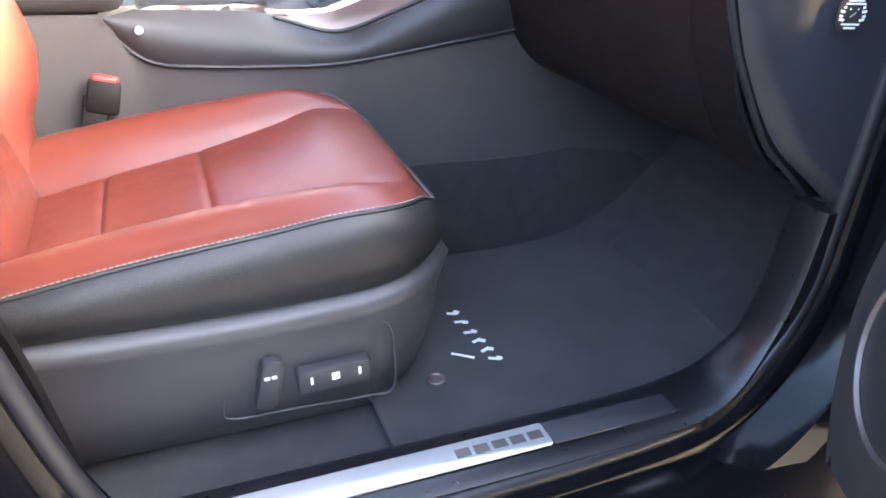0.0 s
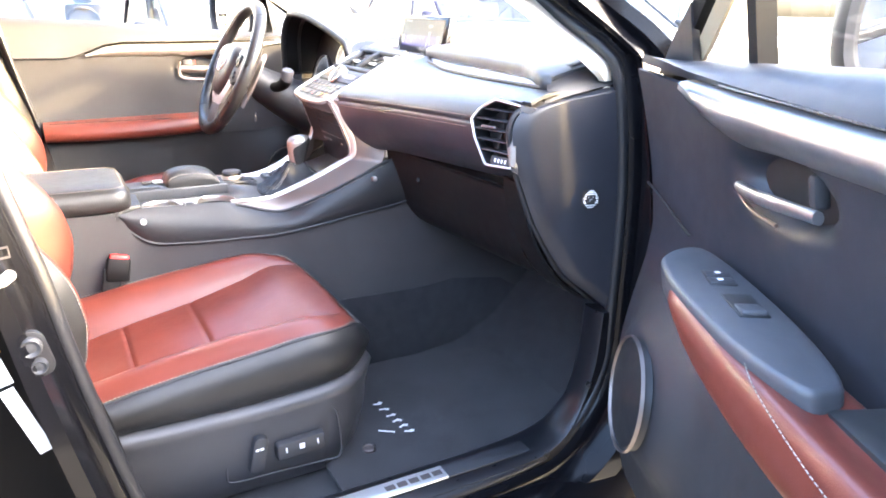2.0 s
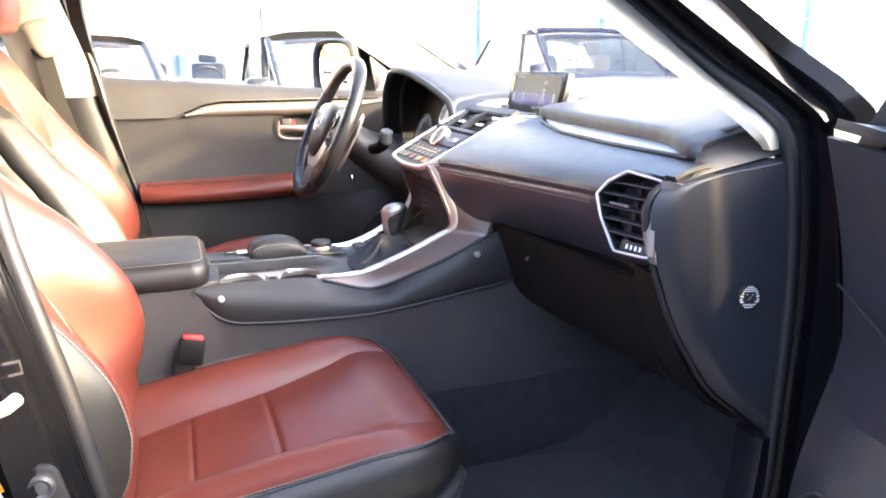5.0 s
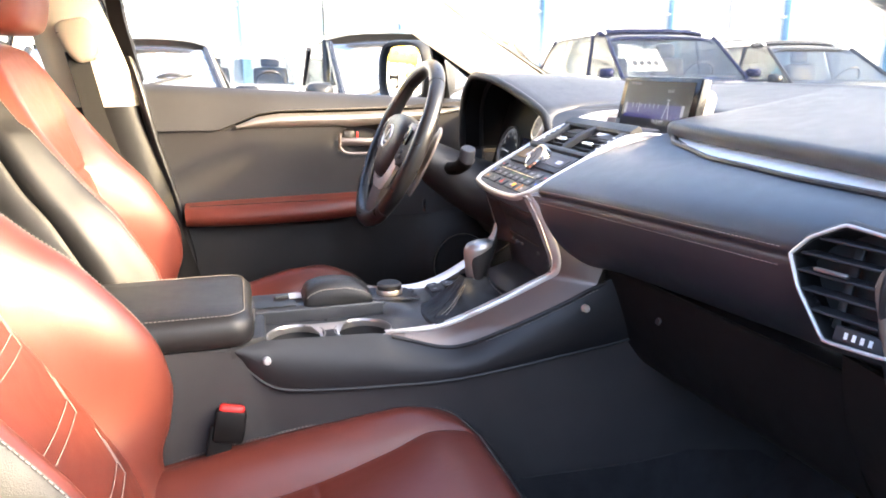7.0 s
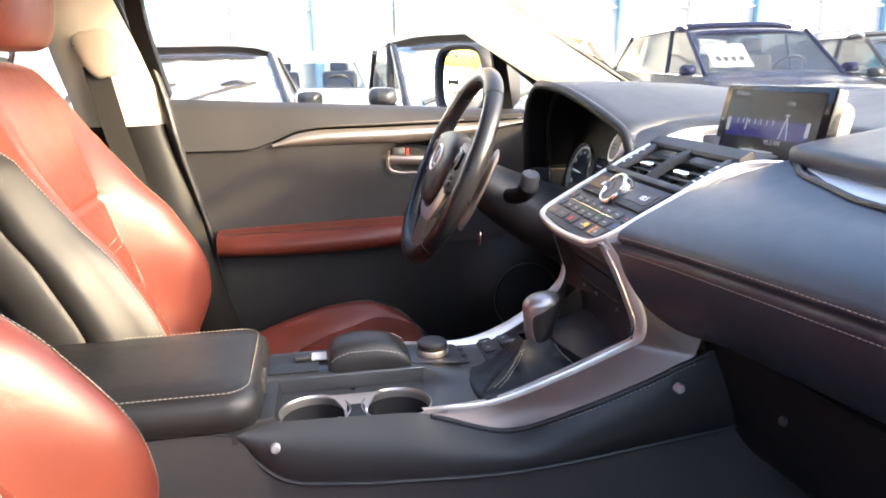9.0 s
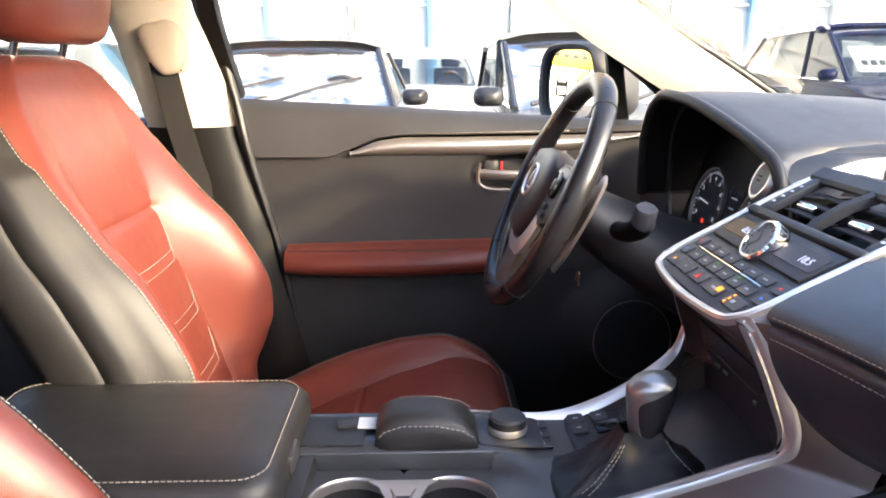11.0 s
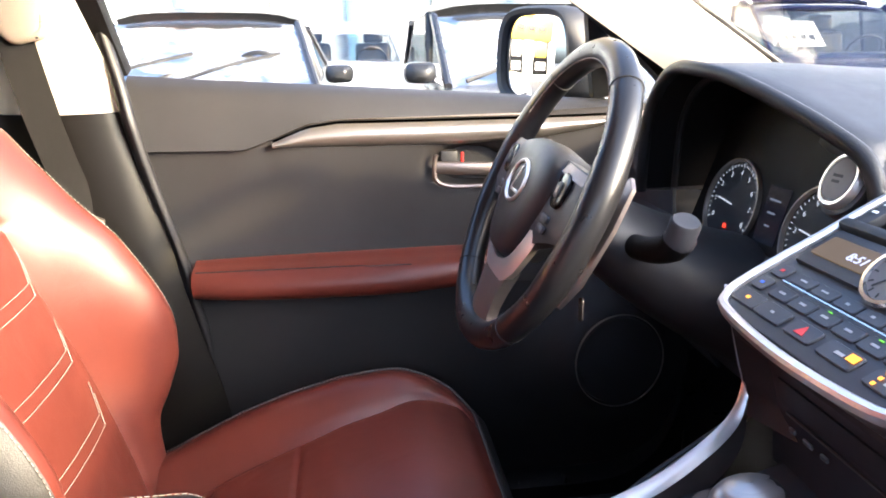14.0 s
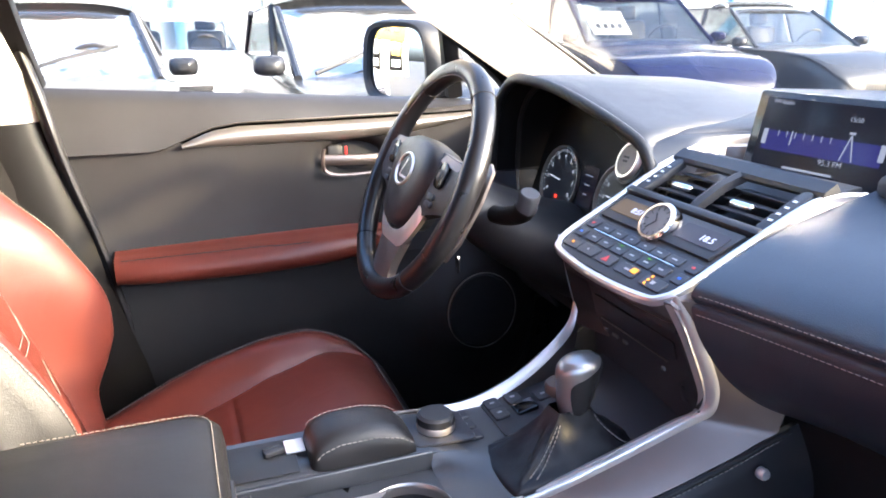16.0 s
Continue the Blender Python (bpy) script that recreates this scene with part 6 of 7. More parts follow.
# ---- display ----
disp = thing("display", (0.72, 0.02, 1.06), "tablet-like colour display standing on the dashboard", "screen")
m = axes((0.692, -0.014, 1.122), (0.10, -1, 0), (-0.97, -0.10, 0.22))
part("housing", prism(rounded(0.220, 0.136, 0.006), 0.016, m @ pose(0, -0.004, -0.016), 0.003), GLOSSY, disp)
part("housing_back", prism(rounded(0.20, 0.11, 0.02), 0.03, m @ pose(0, -0.004, -0.046), 0.0), GREYCAP, disp)
SCREEN = glow("screen_black", (0.03, 0.03, 0.07), 0.010, 0.12)
VIOLET = glow("screen_violet", (0.10, 0.08, 0.55), 0.024, 0.12)
WHITEGLOW = glow("screen_white", (0.75, 0.75, 0.85), 0.05, 0.2)
sc = part("screen", prism(rounded(0.19, 0.106, 0.002), 0.0008, m @ pose(0, 0.002, 0.0)), SCREEN, disp, "lit radio display")
part("band", box(0.165, 0.026, 0.0004, m @ pose(-0.004, 0.0, 0.0011), 0), VIOLET, sc)
for k in range(7):
    part("scale_mark", box(0.0012, 0.008, 0.0003, m @ pose(-0.064 + k * 0.0125, 0.010, 0.0015), 0), WHITEGLOW, sc)
part("needle", box(0.002, 0.018, 0.0003, m @ pose(-0.044, 0.006, 0.0016), 0), WHITEGLOW, sc)
for a in (-14, 14):
    part("mast", box(0.0016, 0.032, 0.0003, m @ pose(0.036 + 0.004 * (1 if a > 0 else -1), 0.004, 0.0016, 0, 0, a), 0), WHITEGLOW, sc)
part("mast_top", box(0.008, 0.003, 0.0003, m @ pose(0.036, 0.022, 0.0016), 0), WHITEGLOW, sc)
writing("95.3 FM", m @ pose(0.018, -0.018, 0.0016), 0.010, WHITEGLOW, sc, "words", 0.0001)
writing("FM Radio", m @ pose(-0.068, 0.050, 0.0016), 0.008, WHITEGLOW, sc, "words", 0.0001)
writing("15:50", m @ pose(0.036, 0.038, 0.0016), 0.008, WHITEGLOW, sc, "words", 0.0001)
part("bar", box(0.07, 0.003, 0.0003, m @ pose(-0.010, -0.032, 0.0016), 0), WHITEGLOW, sc)
for x in (-0.084, 0.078):
    part("bar", box(0.007, 0.020, 0.0003, m @ pose(x, 0.004, 0.0016), 0), WHITEGLOW, sc)
ARCH = [(0.566, 0.138, 1.081), (0.600, 0.1415, 1.0935), (0.630, 0.144, 1.103), (0.664, 0.150, 1.1095), (0.700, 0.142, 1.1135), (0.735, 0.118, 1.117), (0.757, 0.080, 1.119), (0.770, 0.03, 1.119), (0.772, -0.06, 1.118)]
CREST = [(0.562, 0.180, 1.113), (0.600, 0.178, 1.1175), (0.640, 0.173, 1.1195), (0.675, 0.168, 1.1195), (0.712, 0.154, 1.1200), (0.748, 0.123, 1.1212), (0.771, 0.080, 1.1225), (0.787, 0.03, 1.1225), (0.788, -0.06, 1.1215)]
part("deck_flank", ribbon(CREST, ARCH, 48, 8, (-0.002, -0.003, 0.003), 0.003), DECKTOP, dash, "soft slope down to the display arch", sharp=70)
part("bezel_trim", ribbon([(x - 0.001, y - 0.002, z + 0.001) for x, y, z in ARCH], [(x + 0.002, y - 0.006, z - 0.009) for x, y, z in ARCH], 40, 4, (-0.001, -0.001, 0.001), 0.004), RAIL, dash, "satin arch behind the display")
part("bezel_wall", ribbon([(x + 0.002, y - 0.005, z - 0.008) for x, y, z in ARCH], [(0.566, 0.132, 1.070), (0.60, 0.133, 1.066), (0.63, 0.133, 1.066), (0.662, 0.134, 1.066), (0.690, 0.122, 1.067), (0.720, 0.100, 1.068), (0.740, 0.070, 1.069), (0.748, 0.03, 1.07), (0.75, -0.06, 1.07)], 40, 5, (0, 0, 0), 0.004), BRUSHED, dash, "bright wall behind the display")
part("wall_recess", prism([(-0.017, -0.012), (0.014, -0.014), (0.012, 0.014)], 0.002, axes((0.641, 0.1325, 1.081), (1, 0, 0), (0, -1, 0.12)), 0.0006), SATIN, dash)
part("wall_recess", prism(rounded(0.030, 0.030, 0.004), 0.002, axes((0.690, 0.1235, 1.088), (0.8, -0.6, 0), (-0.6, -0.8, 0.1)), 0.0006), SATIN, dash)
part("display_tray", box(0.12, 0.25, 0.01, pose(0.69, 0.0, 1.066, 0, -8), 0.004), PLASTIC, dash)

# ---- instrument hood ----
arch = [(0.552, 1.00), (0.537, 1.06), (0.517, 1.12), (0.487, 1.160), (0.445, 1.181), (0.40, 1.183), (0.34, 1.176), (0.265, 1.155), (0.190, 1.128), (0.146, 1.105), (0.128, 1.072), (0.130, 1.03), (0.145, 1.0)]
cy, cz = 0.365, 1.07
rows = []
ar = catmull(arch, 60)
for dxx, k, kz in ((0.16, 0.80, 0.80), (0.06, 0.88, 0.88), (0.012, 0.93, 0.93), (0.0, 0.965, 0.965), (0.004, 1.0, 1.0), (0.04, 1.02, 1.03), (0.12, 1.02, 1.03), (0.22, 1.03, 0.98), (0.32, 1.04, 0.93), (0.40, 1.05, 0.84), (0.46, 1.05, 0.76)):
    rows.append([(0.492 + dxx + 0.055 * min(1, max(0, (0.40 - y) / 0.25)) + 0.03 * max(0, (1.1 - z) / 0.1) * 0.3, max(cy + (y - cy) * k, 0.0 if dxx < 0.03 else 0.165 if dxx < 0.1 else 0.178 if dxx < 0.2 else 0.19), cz + (z - cz) * kz) for y, z in ar])
# the hood's inner rows take a near-black plastic
part("hood_inside", sheet(rows[:4]), PILLAR, dash)
part("instrument_hood", sheet(rows[3:]), DECKTOP, dash, "stitched hood over the instruments", sharp=70)
def arch_line(dxx, k):
    return [(0.492 + dxx + 0.055 * min(1, max(0, (0.40 - y) / 0.25)) + 0.009 * max(0, (1.1 - z) / 0.1), cy + (y - cy) * k, cz + (z - cz) * k) for y, z in ar]


part("hood_rim", tube(arch_line(0.003, 0.985), 0.009, 10, up=(1, 0, 0)), BLACK, dash)
part("hood_lip", tube(arch_line(0.045, 0.875), 0.005, 8, up=(1, 0, 0)), BLACK, dash)
cl = thing("instrument_cluster", (0.64, 0.365, 1.0), "instrument cluster with round dials in a dark hood", "instruments")
mc = axes((0.592, 0.365, 1.055), (0, -1, 0), (-0.97, 0, 0.24))
part("backing", prism([(-0.152, -0.10), (0.20, -0.10), (0.20, 0.02), (0.1, 0.070), (-0.06, 0.095), (-0.13, 0.06)], 0.004, mc @ pose(0, 0, -0.004)), PILLAR, cl)
DY = -0.052
DIALGLOW = glow("dial_white", (0.8, 0.8, 0.85), 0.09)
DIM = glow("dim_white", (0.6, 0.65, 0.8), 0.03)
REDGLOW = glow("dial_red", (1.0, 0.05, 0.02), 0.2)
for x, r in ((-0.058, 0.058), (0.124, 0.058)):
    d = part("dial", lathe([(r + 0.003, 0.0), (r + 0.003, 0.006), (r + 0.0005, 0.006), (r - 0.001, 0.001)], mc @ pose(x, DY, 0), 48), RINGMETAL, cl, "round dial with white marks")
    part("dial_face", lathe([(r, 0.001), (0.001, 0.0012)], mc @ pose(x, DY, 0), 48), DARK, d)
    for k in range(33):
        a = radians(-120 + k * 7.5)
        part("tick", box(0.001, 0.006 if k % 4 == 0 else 0.003, 0.0004, mc @ pose(x, DY, 0.0016) @ pose(0, 0, 0, 0, 0, -math.degrees(a)) @ pose(0, r - 0.006, 0), 0), DIALGLOW, d)
    for k in range(9):
        a = radians(-120 + k * 30)
        writing(str(k if x < 0 else k * 3), mc @ pose(x + (r - 0.016) * math.sin(a), DY + (r - 0.016) * math.cos(a), 0.0016), 0.010, DIALGLOW, d, "numeral", 0.0001)
    part("needle", box(0.0018, 0.036, 0.001, mc @ pose(x, DY, 0.003) @ pose(0, 0, 0, 0, 0, 85) @ pose(0, 0.016, 0), 0), DIALGLOW, d)
    part("warning_lamp", box(0.008, 0.006, 0.0004, mc @ pose(x, DY - 0.03, 0.0018), 0), REDGLOW, d)
part("info_display", prism(rounded(0.044, 0.070, 0.004), 0.001, mc @ pose(0.033, -0.046, 0.001)), SCREEN, cl)
for k in range(3):
    part("info_bar", box(0.022 - 0.006 * k, 0.0025, 0.0003, mc @ pose(0.030, -0.028 - 0.016 * k, 0.0023), 0), DIM, cl)
ms = axes((0.552, 0.184, 1.082), (0, -1, 0.0), (-0.92, 0.10, 0.38))
sb = part("start_button", lathe([(0.030, -0.02), (0.030, 0.0), (0.027, 0.004), (0.0235, 0.004), (0.023, 0.001)], ms, 40), RAIL, dash, "round start button in a bright ring")
part("cap", lathe([(0.0225, 0.0), (0.022, 0.004), (0.018, 0.005), (0.001, 0.0055)], ms, 40), GREYCAP, sb)
part("bar", box(0.016, 0.003, 0.0003, ms @ pose(0, 0.003, 0.0057), 0), DARK, sb)
part("bar", box(0.012, 0.003, 0.0003, ms @ pose(0, -0.003, 0.0057), 0), DARK, sb)
part("button_shoulder", lathe([(0.037, -0.05), (0.037, -0.012), (0.035, -0.004), (0.030, -0.003)], ms, 40), PANELGREY, dash)
# driver's side: knee panel and filler
rows = []
for y in np.linspace(0.135, 0.70, 20):
    r = [(0.66, y, 0.972), (0.57, y, 0.965), (0.548, y, 0.93), (0.56, y, 0.85), (0.60, y, 0.77), (0.68, y, 0.72), (0.95, y, 0.68)]
    rows.append(catmull(r, 20))
part("knee_panel", sheet(rows, thick=0.006), GREY, dash)
rows = []
for y in np.linspace(0.55, 0.735, 8):
    rows.append(catmull([(0.60, y, 1.09), (0.57, y, 1.075), (0.555, y, 1.03), (0.56, y, 0.95), (0.60, y, 0.80), (0.66, y, 0.70)], 16))
part("side_panel", sheet(rows, thick=0.006), SOFT, dash)
sv = part("air_vent", lathe([(0.046, -0.02), (0.046, 0.0), (0.042, 0.006), (0.038, 0.006), (0.037, -0.01)], axes((0.556, 0.640, 1.035), (0, 1, 0), (-0.96, -0.2, 0.1)), 32), SATIN, dash, "outer air vent")
for k in range(4):
    part("slat", box(0.002, 0.066, 0.010, pose(0.560, 0.640, 1.012 + 0.015 * k), 0), PLASTIC, sv)

# ---- steering ----
RIMLEATHER = material("polished_black_leather", (0.011, 0.011, 0.0125), 0.30, vary=0.12, grain=0.03, grain_scale=900)
wheel = thing("steering_wheel", (0.46, 0.37, 0.98), "black leather steering wheel with thumb buttons and satin spokes", "steering wheel")
wc_ = Vector((0.297, 0.372, 1.038))
W = axes(wc_, (0, -1, 0), (-0.905, 0, 0.425))
rim = [tuple(W @ Vector((0.180 * math.cos(t), 0.180 * math.sin(t), 0))) for t in np.linspace(0, 2 * math.pi, 72, endpoint=False)]
fat = [1.0 + 0.10 * math.exp(-((math.cos(t) ** 2 - 0.93) / 0.1) ** 2) for t in np.linspace(0, 2 * math.pi, 72, endpoint=False)]
part("rim", tube(rim, 0.0168, 14, True, up=tuple(W.to_3x3() @ Vector((0, 0, 1))), scale=fat), RIMLEATHER, wheel, "leather rim", sharp=60)
for a in (52, 128, 228, 312):
    t0 = radians(a)
    part("rim_seam", tube([tuple(W @ (Vector((0.180 * math.cos(t0), 0.180 * math.sin(t0), 0)) + 0.0172 * (math.cos(b) * Vector((math.cos(t0), math.sin(t0), 0)) + math.sin(b) * Vector((0, 0, 1))))) for b in np.linspace(0, 2 * math.pi, 16, endpoint=False)], 0.0008, 5, True, up=(0.3, 0.8, 0.2)), DARK, wheel)
hub = [[tuple(W @ Vector((x * k, y * k, z))) for x, y in catmull([(-0.088, 0.035), (-0.05, 0.062), (0.05, 0.062), (0.088, 0.035), (0.078, -0.02), (0.045, -0.072), (0.0, -0.085), (-0.045, -0.072), (-0.078, -0.02)], 48, True)] for k, z in ((0.9, -0.03), (1.0, -0.005), (0.98, 0.012), (0.9, 0.022), (0.6, 0.027), (0.05, 0.029))]
hb = part("airbag_cover", sheet(hub, closed_v=True, cap=True), PADBLACK, wheel, "padded hub with a round badge", sharp=60)
badge = [tuple(W @ Vector((0.031 * math.cos(t), 0.006 + 0.025 * math.sin(t), 0.0285))) for t in np.linspace(0, 2 * math.pi, 36, endpoint=False)]
part("badge", tube(badge, 0.0028, 8, True, up=tuple(W.to_3x3() @ Vector((0, 0, 1)))), RAIL, hb, "satin oval badge")
part("badge_bar", box(0.004, 0.033, 0.002, W @ pose(-0.006, 0.009, 0.0285, 0, 0, -24), 0.001), RAIL, hb)
part("badge_bar", box(0.028, 0.004, 0.002, W @ pose(0.003, -0.006, 0.0285), 0.001), RAIL, hb)
for s in (-1, 1):
    sp = part("spoke", loft([[tuple(W @ Vector((s * x, y + dy, z + dzz))) for dy, dzz in ((hh, 0.008), (hh * 0.6, 0.013), (-hh * 0.6, 0.013), (-hh, 0.008), (-hh, -0.008), (hh, -0.008))] for x, y, hh, z in ((0.060, 0.000, 0.054, 0.0), (0.10, 0.006, 0.046, 0.0), (0.135, 0.010, 0.040, -0.002), (0.170, 0.012, 0.040, -0.004))], 12), PLASTIC, wheel)
    part("spoke_trim", ribbon([tuple(W @ Vector(p)) for p in ((s * 0.088, 0.052, 0.010), (s * 0.12, 0.050, 0.012), (s * 0.165, 0.046, 0.004))], [tuple(W @ Vector(p)) for p in ((s * 0.088, 0.040, 0.015), (s * 0.12, 0.038, 0.015), (s * 0.165, 0.034, 0.006))], 12, 4, (0, 0, 0), 0.003), SATIN, sp)
    pd = part("thumb_pad", prism(rounded(0.030, 0.040, 0.012), 0.006, W @ pose(s * 0.112, 0.022, 0.011, 0, 0, -s * 8), 0.002), GLOSSY, sp)
    part("key", prism(rounded(0.014, 0.018, 0.005), 0.002, W @ pose(s * 0.112, 0.022, 0.017), 0.0008), PLASTIC, pd)
    part("mark", box(0.005, 0.007, 0.0004, W @ pose(s * 0.112, 0.022, 0.0194), 0), SATIN, pd)
    for k in (-0.012, -0.024):
        part("key", prism(rounded(0.022, 0.009, 0.003), 0.004, W @ pose(s * 0.104, k, 0.012), 0.0008), PLASTIC, sp)
    part("shift_paddle", prism([(0.0, -0.078), (0.018, -0.080), (0.040, -0.045), (0.050, 0.02), (0.046, 0.065), (0.030, 0.075), (0.01, 0.05)], 0.005, W @ pose(s * 0.118, -0.01, -0.036) @ Matrix.Diagonal((s, 1, 1, 1)), 0.0015), SATIN, wheel)
low = part("lower_spoke", ribbon([tuple(W @ Vector(p)) for p in ((-0.052, -0.088, 0.004), (-0.044, -0.122, 0.004), (-0.040, -0.150, 0.002), (-0.046, -0.174, -0.002))], [tuple(W @ Vector(p)) for p in ((0.052, -0.088, 0.004), (0.044, -0.122, 0.004), (0.040, -0.150, 0.002), (0.046, -0.174, -0.002))], 16, 7, tuple(W.to_3x3() @ Vector((0, 0, 0.005))), 0.014), SATIN, wheel, "satin metal lower spoke")
lip = catmull([(-0.090, -0.018), (-0.076, -0.055), (-0.048, -0.090), (0.0, -0.102), (0.048, -0.090), (0.076, -0.055), (0.090, -0.018)], 32)
part("spoke_collar", ribbon([tuple(W @ Vector((x * 0.86, y * 0.86, 0.012))) for x, y in lip], [tuple(W @ Vector((x * 1.08, y * 1.10 - 0.002, 0.006))) for x, y in lip], 32, 4, tuple(W.to_3x3() @ Vector((0, 0, 0.002))), 0.010), RAIL, wheel, "pale satin collar under the hub")
part("column_cover", loft([[(x, 0.372 + dy, z + dzz) for dy, dzz in circle(r, 28, r * 0.82)] for x, z, r in ((0.338, 1.010, 0.046), (0.352, 1.003, 0.060), (0.40, 0.972, 0.074), (0.46, 0.938, 0.086), (0.53, 0.905, 0.098), (0.60, 0.88, 0.11))], 18), GREY, wheel, "dark steering column shroud", sharp=60)
for s in (-1, 1):
    st = part("stalk", tube(catmull([(0.395, 0.372 + s * 0.045, 0.985), (0.402, 0.372 + s * 0.10, 0.992), (0.406, 0.372 + s * 0.140, 1.006), (0.408, 0.372 + s * 0.150, 1.016)], 12), 0.015, 16, up=(1, 0, 0), scale=np.linspace(0.9, 1.15, 12)), PILLAR, wheel)
    part("stalk_end", lathe([(0.0165, -0.016), (0.0172, -0.010), (0.0155, -0.007), (0.0160, 0.010), (0.0135, 0.0135), (0.001, 0.014)], axes((0.409, 0.372 + s * 0.156, 1.028), (1, 0, 0), (0.02, s * 0.45, 1)), 24), PANELGREY, st)
part("gaiter", loft([[(x, 0.372 + dy, z + dzz) for dy, dzz in circle(r, 24, r * 0.6)] for x, z, r in ((0.48, 0.945, 0.060), (0.53, 0.925, 0.075), (0.60, 0.905, 0.10))], 10), BLACK, wheel)
key = part("hanging_tag", prism(rounded(0.010, 0.028, 0.003), 0.002, axes((0.345, 0.325, 0.905), (0.2, -1, 0.2), (-1, -0.2, 0.1))), CHROME, wheel)
pd = thing("pedals", (0.78, 0.33, 0.42), "dark foot pedals deep in the driver's footwell", "pedals")
for y, w in ((0.42, 0.11), (0.27, 0.05)):
    p = part("pedal", box(0.018, w, 0.07 if w > 0.1 else 0.14, pose(0.80, y, 0.50, 0, -28), 0.006), RUBBER, pd)
    part("pedal_arm", tube([(0.81, y, 0.50), (0.86, y, 0.62), (0.90, y, 0.72)], 0.008, 8), DARK, p)
for b in (0.0, 1.0):
    stitches([tuple(W @ Vector(((0.1655 + 0.002 * b) * math.cos(t), (0.1655 + 0.002 * b) * math.sin(t), 0.006 + 0.006 * b))) for t in np.linspace(radians(25), radians(150), 120)], wheel, 0.0072, 0.0052, 0.0010)


# ---- centre console ----
con = thing("centre_console", (0.1, 0, 0.38), "centre console with cup holders, shifter deck and padded sides", "console")
TOPR = [(-0.074, -0.104, 0.790), (0.003, -0.106, 0.788), (0.10, -0.106, 0.7845), (0.155, -0.105, 0.781), (0.192, -0.102, 0.770), (0.277, -0.121, 0.752), (0.365, -0.151, 0.787), (0.450, -0.170, 0.827), (0.497, -0.178, 0.851), (0.56, -0.186, 0.874), (0.70, -0.190, 0.90), (0.95, -0.195, 0.92)]
LOWR = [(-0.076, -0.104, 0.772), (-0.019, -0.120, 0.717), (0.06, -0.131, 0.706), (0.18, -0.141, 0.703), (0.268, -0.150, 0.705), (0.36, -0.165, 0.720), (0.45, -0.176, 0.737), (0.555, -0.186, 0.755), (0.62, -0.190, 0.772), (0.78, -0.195, 0.80), (0.98, -0.20, 0.84)]
for k in (1, -1):
    a = [(x, k * y, z) for x, y, z in TOPR]
    b = [(x, k * y, z) for x, y, z in LOWR]
    sp = part("side_pad", ribbon(a, b, 60, 12, (0, -k * 0.012, 0.0), 0.010), PADBLACK, con, "padded console side", sharp=60)
    stitches([(x, y - k * 0.0045, z - 0.006) for x, y, z in catmull(a, 120)[42:90]], sp)
    part("pad_piping", tube([(x, y - k * 0.003, z - 0.001) for x, y, z in catmull(a, 120)[40:92]], 0.0035, 8), BLACK, sp)
    part("pad_seam", tube([(x, y - k * 0.001, z) for x, y, z in catmull(b, 70)], 0.0028, 6), DARK, sp)
    for x, y, z in ((-0.023, -0.122, 0.762), (0.481, -0.190, 0.822)):
        part("stud", lathe([(0.0065, -0.006), (0.0065, 0.001), (0.005, 0.0035), (0.001, 0.004)], axes((x, k * y - k * 0.004, z), (1, 0, 0), (0, -k, 0.15)), 20), BRUSHED, sp)
    rows = []
    for x, y, z in catmull([(-0.42, -0.118, 0.785), (-0.25, -0.118, 0.785), (-0.085, -0.116, 0.782), (-0.05, -0.116, 0.745)] + [(q[0], q[1] + 0.006, q[2] + 0.006) for q in LOWR[1:]], 50):
        rows.append([(x + 0.03 * f * (1 if x > 0.3 else 0), k * (y - 0.016 * f - (0.03 * f * f if x > 0.1 else 0.01 * f)), z + (0.40 - z) * f) for f in np.linspace(0, 1, 10)])
    part("lower_side", sheet(rows, thick=0.004), LOWGREY, con, "charcoal lower console side", sharp=60)
    cp = ribbon([(-0.42, -k * 0.150, 0.50), (0.1, -k * 0.170, 0.520), (0.395, -k * 0.203, 0.536), (0.66, -k * 0.208, 0.540), (0.95, -k * 0.20, 0.60)], [(-0.42, -k * 0.165, 0.36), (0.1, -k * 0.20, 0.36), (0.395, -k * 0.235, 0.36), (0.66, -k * 0.235, 0.36), (0.95, -k * 0.23, 0.40)], 30, 5, (0, -k * 0.006, 0), 0.004)
    part("carpet_side", cp, CARPET, con)
